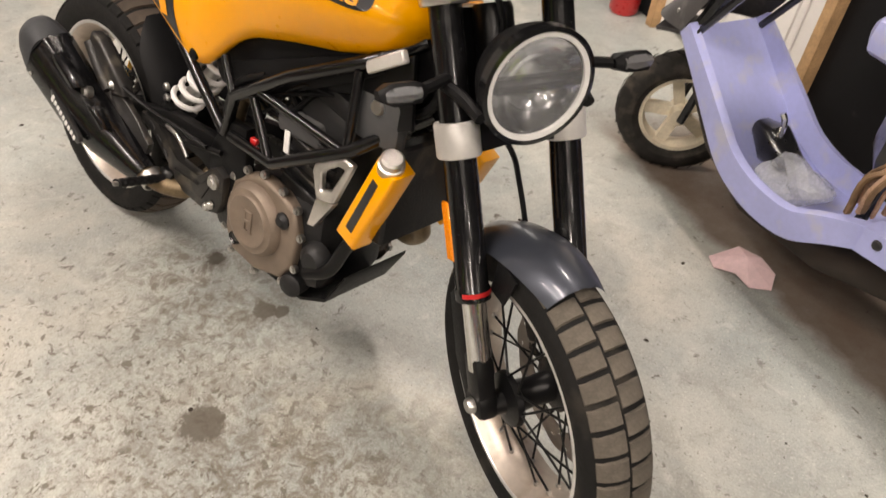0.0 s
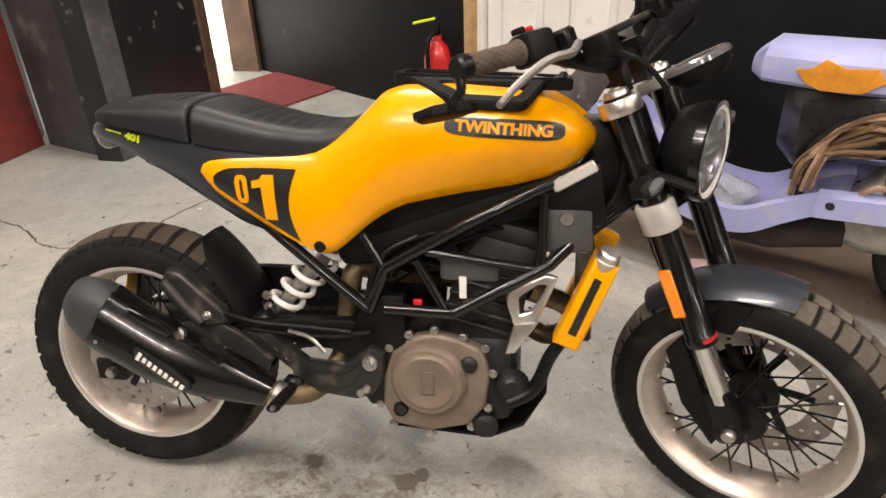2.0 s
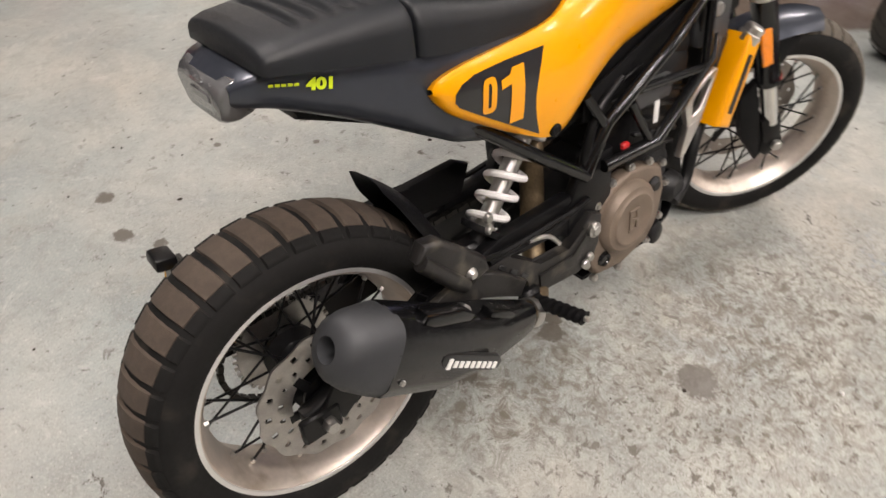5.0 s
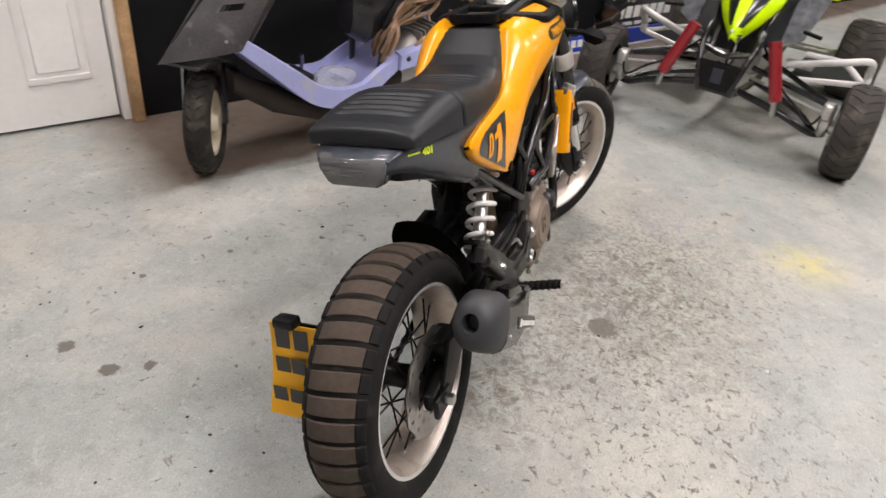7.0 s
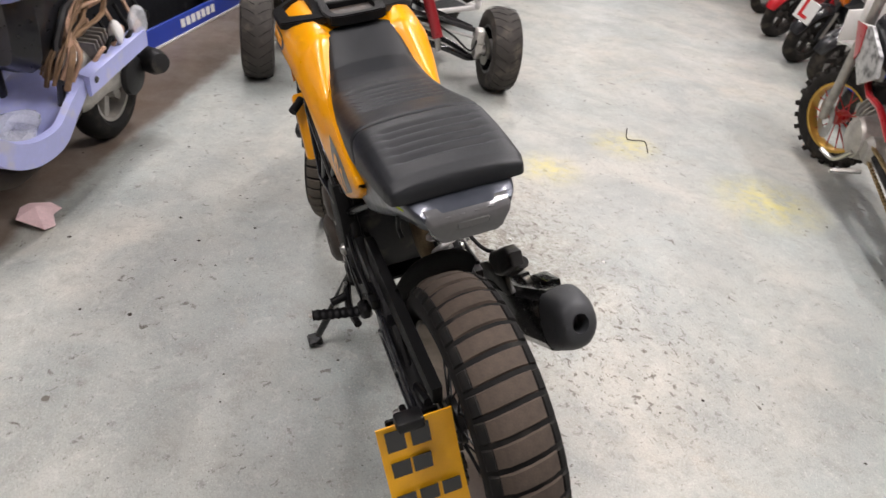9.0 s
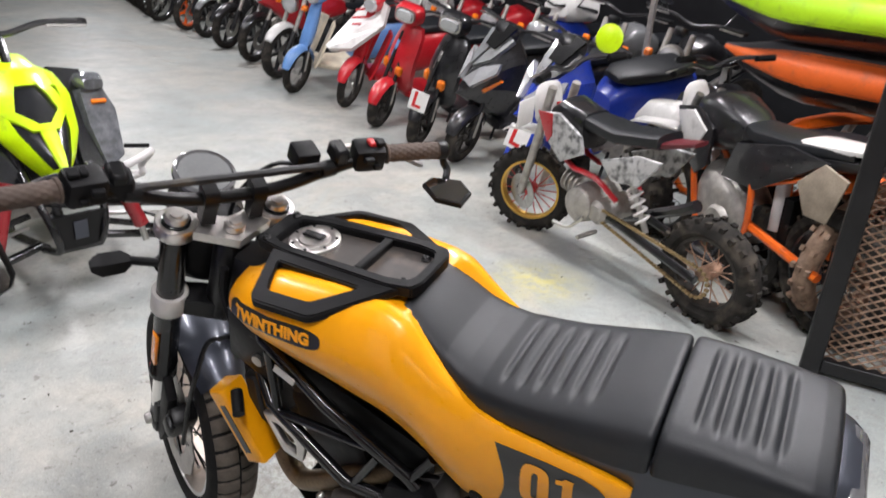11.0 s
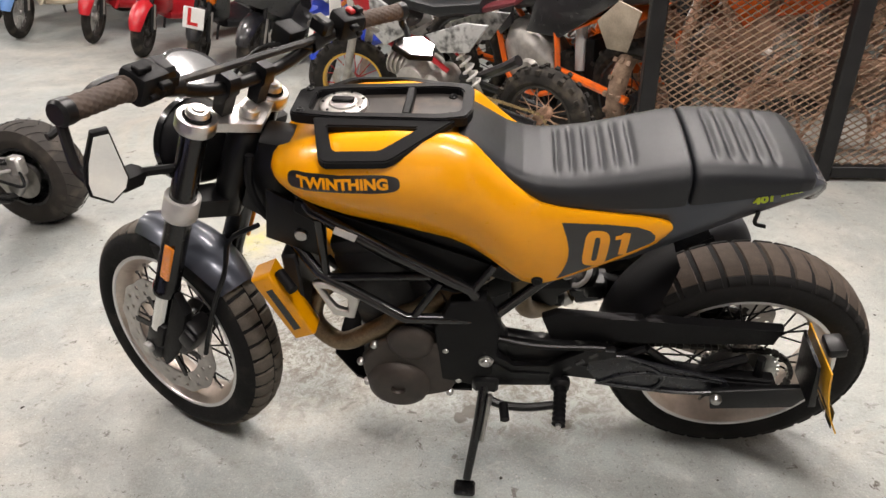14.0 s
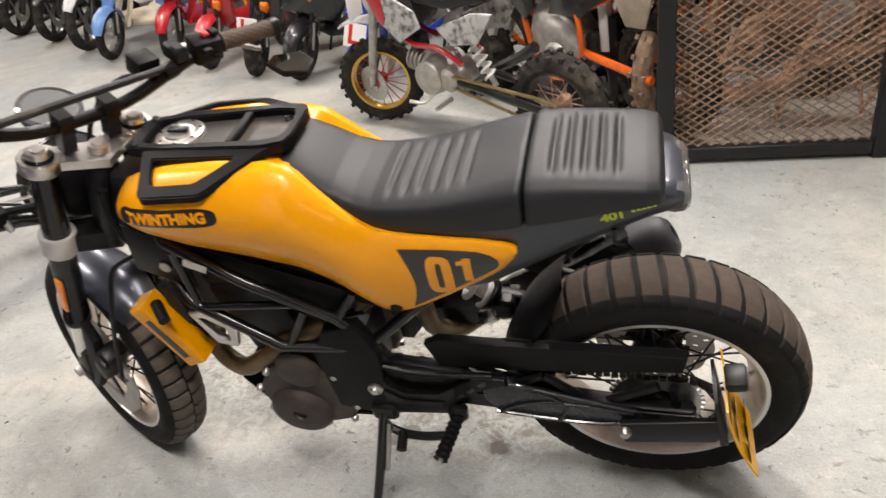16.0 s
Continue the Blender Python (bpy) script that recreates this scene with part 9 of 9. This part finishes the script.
    for k in range(16):
        a, b = rnd.uniform(-0.03, 0.03), rnd.uniform(-0.05, 0.05)
        sag = rnd.uniform(-0.05, 0.06)
        part("loose_wire", tube(B(), [(-0.80 + a, 0.10 + b, 0.40 + sag * 0.4), (-0.82 + a, 0.13 + b, 0.50), (-0.92 + b, 0.12 + a, 0.58 + sag), (-1.05 + a, 0.12 + b, 0.62 + sag), (-1.2 + b, 0.10 + a, 0.64 + a), (-1.35, 0.06 + b, 0.60 + sag)], rnd.uniform(0.004, 0.009), 6, 4), WIRE if k % 4 else RUSTY, s, "dusty brown loose wire")
    for k in range(6):
        x_ = -0.95 - 0.07 * k
        part("hose", tube(B(), [(x_, 0.13, 0.40), (x_ - 0.05, 0.16, 0.46 + 0.02 * (k % 3)), (x_ - 0.12, 0.12, 0.44), (x_ - 0.16, 0.05, 0.52)], 0.008, 6, 4), PLASTIC if k % 2 else RUSTY, s)
    part("centre_stand", tube(B(), [(-0.46, 0.0, 0.26), (-0.46, 0.02, 0.40), (-0.45, 0.03, 0.43)], 0.008, 6, 3), CHROME, s, "bright bent lever")
    part("pedal_block", pad(B(), [(-0.38, 0.33, 0.37, 0.03), (-0.44, 0.28, 0.38, 0.05), (-0.52, 0.27, 0.33, 0.04)]), PB, s)
    bars(s, -0.32, 1.0, 0.30, 40, False)
    part("headset", pad(B(), [(-0.22, 0.95, 1.02, 0.06), (-0.30, 0.93, 1.05, 0.10), (-0.38, 0.95, 1.02, 0.07)]), PB, s)
    part("turn_signal", pad(B(), [(-0.20, 0.96, 1.0, 0.02), (-0.24, 0.95, 1.01, 0.03), (-0.30, 0.96, 1.0, 0.02)]), ORANGELENS, s, "amber indicator", m=pose(0, 0.13, 0.0))

    def crumpled(name, c, size, material, label, seed):
        r = random.Random(seed)
        bm = B()
        bmesh.ops.create_icosphere(bm, subdivisions=3, radius=1.0)
        f = [(Vector((r.uniform(-1, 1), r.uniform(-1, 1), r.uniform(-1, 1))).normalized(), r.uniform(0.1, 0.4)) for _ in range(14)]
        for v in bm.verts:
            k = 1.0
            for d, a in f:
                k -= a * max(0, v.co.dot(d)) ** 6
            v.co = Vector((v.co.x * size[0] * k + c[0], v.co.y * size[1] * k + c[1], v.co.z * size[2] * k + c[2]))
        return part(name, bm, material, None, label, 20)

    w = s.matrix_world.copy()
    return crumpled, w


crumple, wreck_at = scooter_wreck()
for nm, c, sz, mt, lb, cat, sd in (
        ("plastic_bag", (-0.58, 0.06, 0.315), (0.12, 0.10, 0.065), BAG, "crumpled clear plastic bag lying on the lilac scooter floor", "plastic bag", 3),
        ("paper_rag", (-1.13, 0.15, 0.47), (0.035, 0.03, 0.06), WHITE, "crumpled white paper rag stuffed in the stripped scooter", "rag", 8),
        ("plastic_bag", (-1.28, 0.16, 0.48), (0.05, 0.035, 0.075), BAG, "small clear plastic bag hanging by the scooter engine", "plastic bag", 11)):
    o = crumple(nm, c, sz, mt, "", sd)
    o.data.transform(wreck_at)
    tagged(o, lb, cat)

# ---- banner along the floor behind the quad ----
BLUE = paint("banner_blue", (0.012, 0.04, 0.32), 0.4, 0.1)
bn = thing("banner_board", "blue and black printed banner board standing on the floor", "banner", pose(3.21, 0.62, 0, 0, 0, -31))
part("blue_board", box(B(), (0.75, 0, 0.055), (1.9, 0.02, 0.11), 0.003), BLUE, bn, "blue printed board", m=pose(0, 0, 0, -7, 0, 0))
part("silver_edge", box(B(), (0.75, -0.012, 0.006), (1.9, 0.012, 0.012), 0.002), CLAMP, bn)
pb = part("black_panel", box(B(), (0.98, 0.035, 0.25), (0.78, 0.012, 0.42), 0.003), PB, bn, "black printed panel", m=pose(0, 0, 0, -7, 0, 0))
tilt = pose(0, 0, 0, -7, 0, 0)
for i in range(7):
    part("print_bar", box(B(), (0.745 + 0.082 * i + 0.01, 0.0275, 0.21), (0.062, 0.003, 0.075), 0.0, Matrix(((1, 0, 0.18, -0.04), (0, 1, 0, 0), (0, 0, 1, 0), (0, 0, 0, 1)))), WHITE, pb, "white bar of print", m=tilt)
for i, w_ in enumerate((0.10, 0.07, 0.07)):
    part("print_bar", box(B(), (0.83 + 0.11 * i, 0.0275, 0.135), (w_, 0.003, 0.022)), WHITE, pb, m=tilt)
part("print_bar", box(B(), (0.92, 0.0275, 0.10), (0.30, 0.003, 0.014)), WHITE, pb, m=tilt)
part("print_swoosh", tube(B(), [(0.70, 0.027, 0.34), (0.80, 0.027, 0.38), (0.92, 0.027, 0.33), (1.05, 0.027, 0.40), (1.30, 0.027, 0.37)], 0.009, 5, 4), PGREEN, pb, "green drawn line", m=tilt)
part("print_swoosh", tube(B(), [(0.66, 0.027, 0.30), (0.76, 0.027, 0.34), (0.90, 0.027, 0.29)], 0.006, 5, 4), WHITE, pb, m=tilt)
for i in range(7):
    part("print_bar", box(B(), (0.22 + 0.06 * i, -0.0125, 0.065), (0.042, 0.003, 0.045)), WHITE, bn, "white bar of print", m=tilt)

# ---- loose scraps on the floor ----
def scrap(name, x, y, outline, material, label, category, lift=0.012, seed=1):
    r = random.Random(seed)
    bm = B()
    top = [bm.verts.new((x + a, y + b, 0.003 + lift * r.random())) for a, b in outline]
    mid = bm.verts.new((x, y, 0.004 + lift * 1.4))
    low = [bm.verts.new((v.co.x, v.co.y, v.co.z - 0.0025)) for v in top]
    midl = bm.verts.new((x, y, 0.0015 + lift * 1.4))
    n = len(top)
    for i in range(n):
        j = (i + 1) % n
        bm.faces.new((top[i], top[j], mid))
        bm.faces.new((low[j], low[i], midl))
        bm.faces.new((top[i], low[i], low[j], top[j]))
    return tagged(part(name, bm, material, smooth=0), label, category)


scrap("torn_card", 1.42, 1.055, [(-0.09, -0.03), (-0.06, -0.06), (0.0, -0.05), (0.05, -0.07), (0.10, -0.03), (0.085, 0.03), (0.03, 0.05), (-0.04, 0.055)], PINK, "torn scrap of pink card on the floor", "card scrap", 0.03, 4)
for k, (x_, y_, r_) in enumerate(((-0.42, 1.52, 0.018), (-0.60, 1.30, 0.012), (-0.25, 1.78, 0.014), (1.02, -0.52, 0.007), (0.82, -0.80, 0.006))):
    rr = random.Random(k)
    scrap("paper_scrap", x_, y_, [(r_ * math.cos(a) * rr.uniform(0.6, 1.2), r_ * math.sin(a) * rr.uniform(0.6, 1.2)) for a in [0.9 * i for i in range(7)]], WHITE, "tiny white scrap of paper on the floor", "paper scrap", 0.004, k)
rr = random.Random(21)
grit = B()
for k in range(170):
    x_, y_, r_ = rr.uniform(-1.3, 2.2), rr.uniform(-2.0, 1.9), rr.uniform(0.002, 0.006) * rr.choice((0.7, 1, 1.3))
    top = [grit.verts.new((x_ + r_ * math.cos(a) * rr.uniform(0.6, 1.4), y_ + r_ * math.sin(a) * rr.uniform(0.6, 1.4), 0.001)) for a in [1.25 * i for i in range(5)]]
    mid = grit.verts.new((x_, y_, 0.0015 + r_ * 0.5))
    for i in range(5):
        grit.faces.new((top[i], top[(i + 1) % 5], mid))
tagged(part("floor_grit", grit, CARTON, smooth=0), "dark crumbs of dirt scattered on the floor", "dirt", kind="stuff")
wire = tagged(part("bent_wire", tube(B(), [(1.62, -1.52, 0.003), (1.74, -1.58, 0.003), (1.77, -1.50, 0.004), (1.9, -1.58, 0.003)], 0.0025, 5, 3), CARTON), "thin bent dark wire on the floor", "wire")

sleeve = thing("disc_sleeve", "white paper sleeve with a grey disc on the floor", "disc", pose(-2.184, 0.990, 0, 0, 0, 20))
part("paper_sleeve", box(B(), (0.07, 0.02, 0.002), (0.15, 0.13, 0.003), 0.0), WHITE, sleeve)
part("disc", lathe(B(), [(0.008, 0.006), (0.062, 0.012), (0.062, 0.014), (0.008, 0.008)], (0.0, 0.0, 0), (0, 0, 1), 32), mat("dull_grey_disc", (0.45, 0.43, 0.41), 0.3, 0.5, 0.1, 12), sleeve)
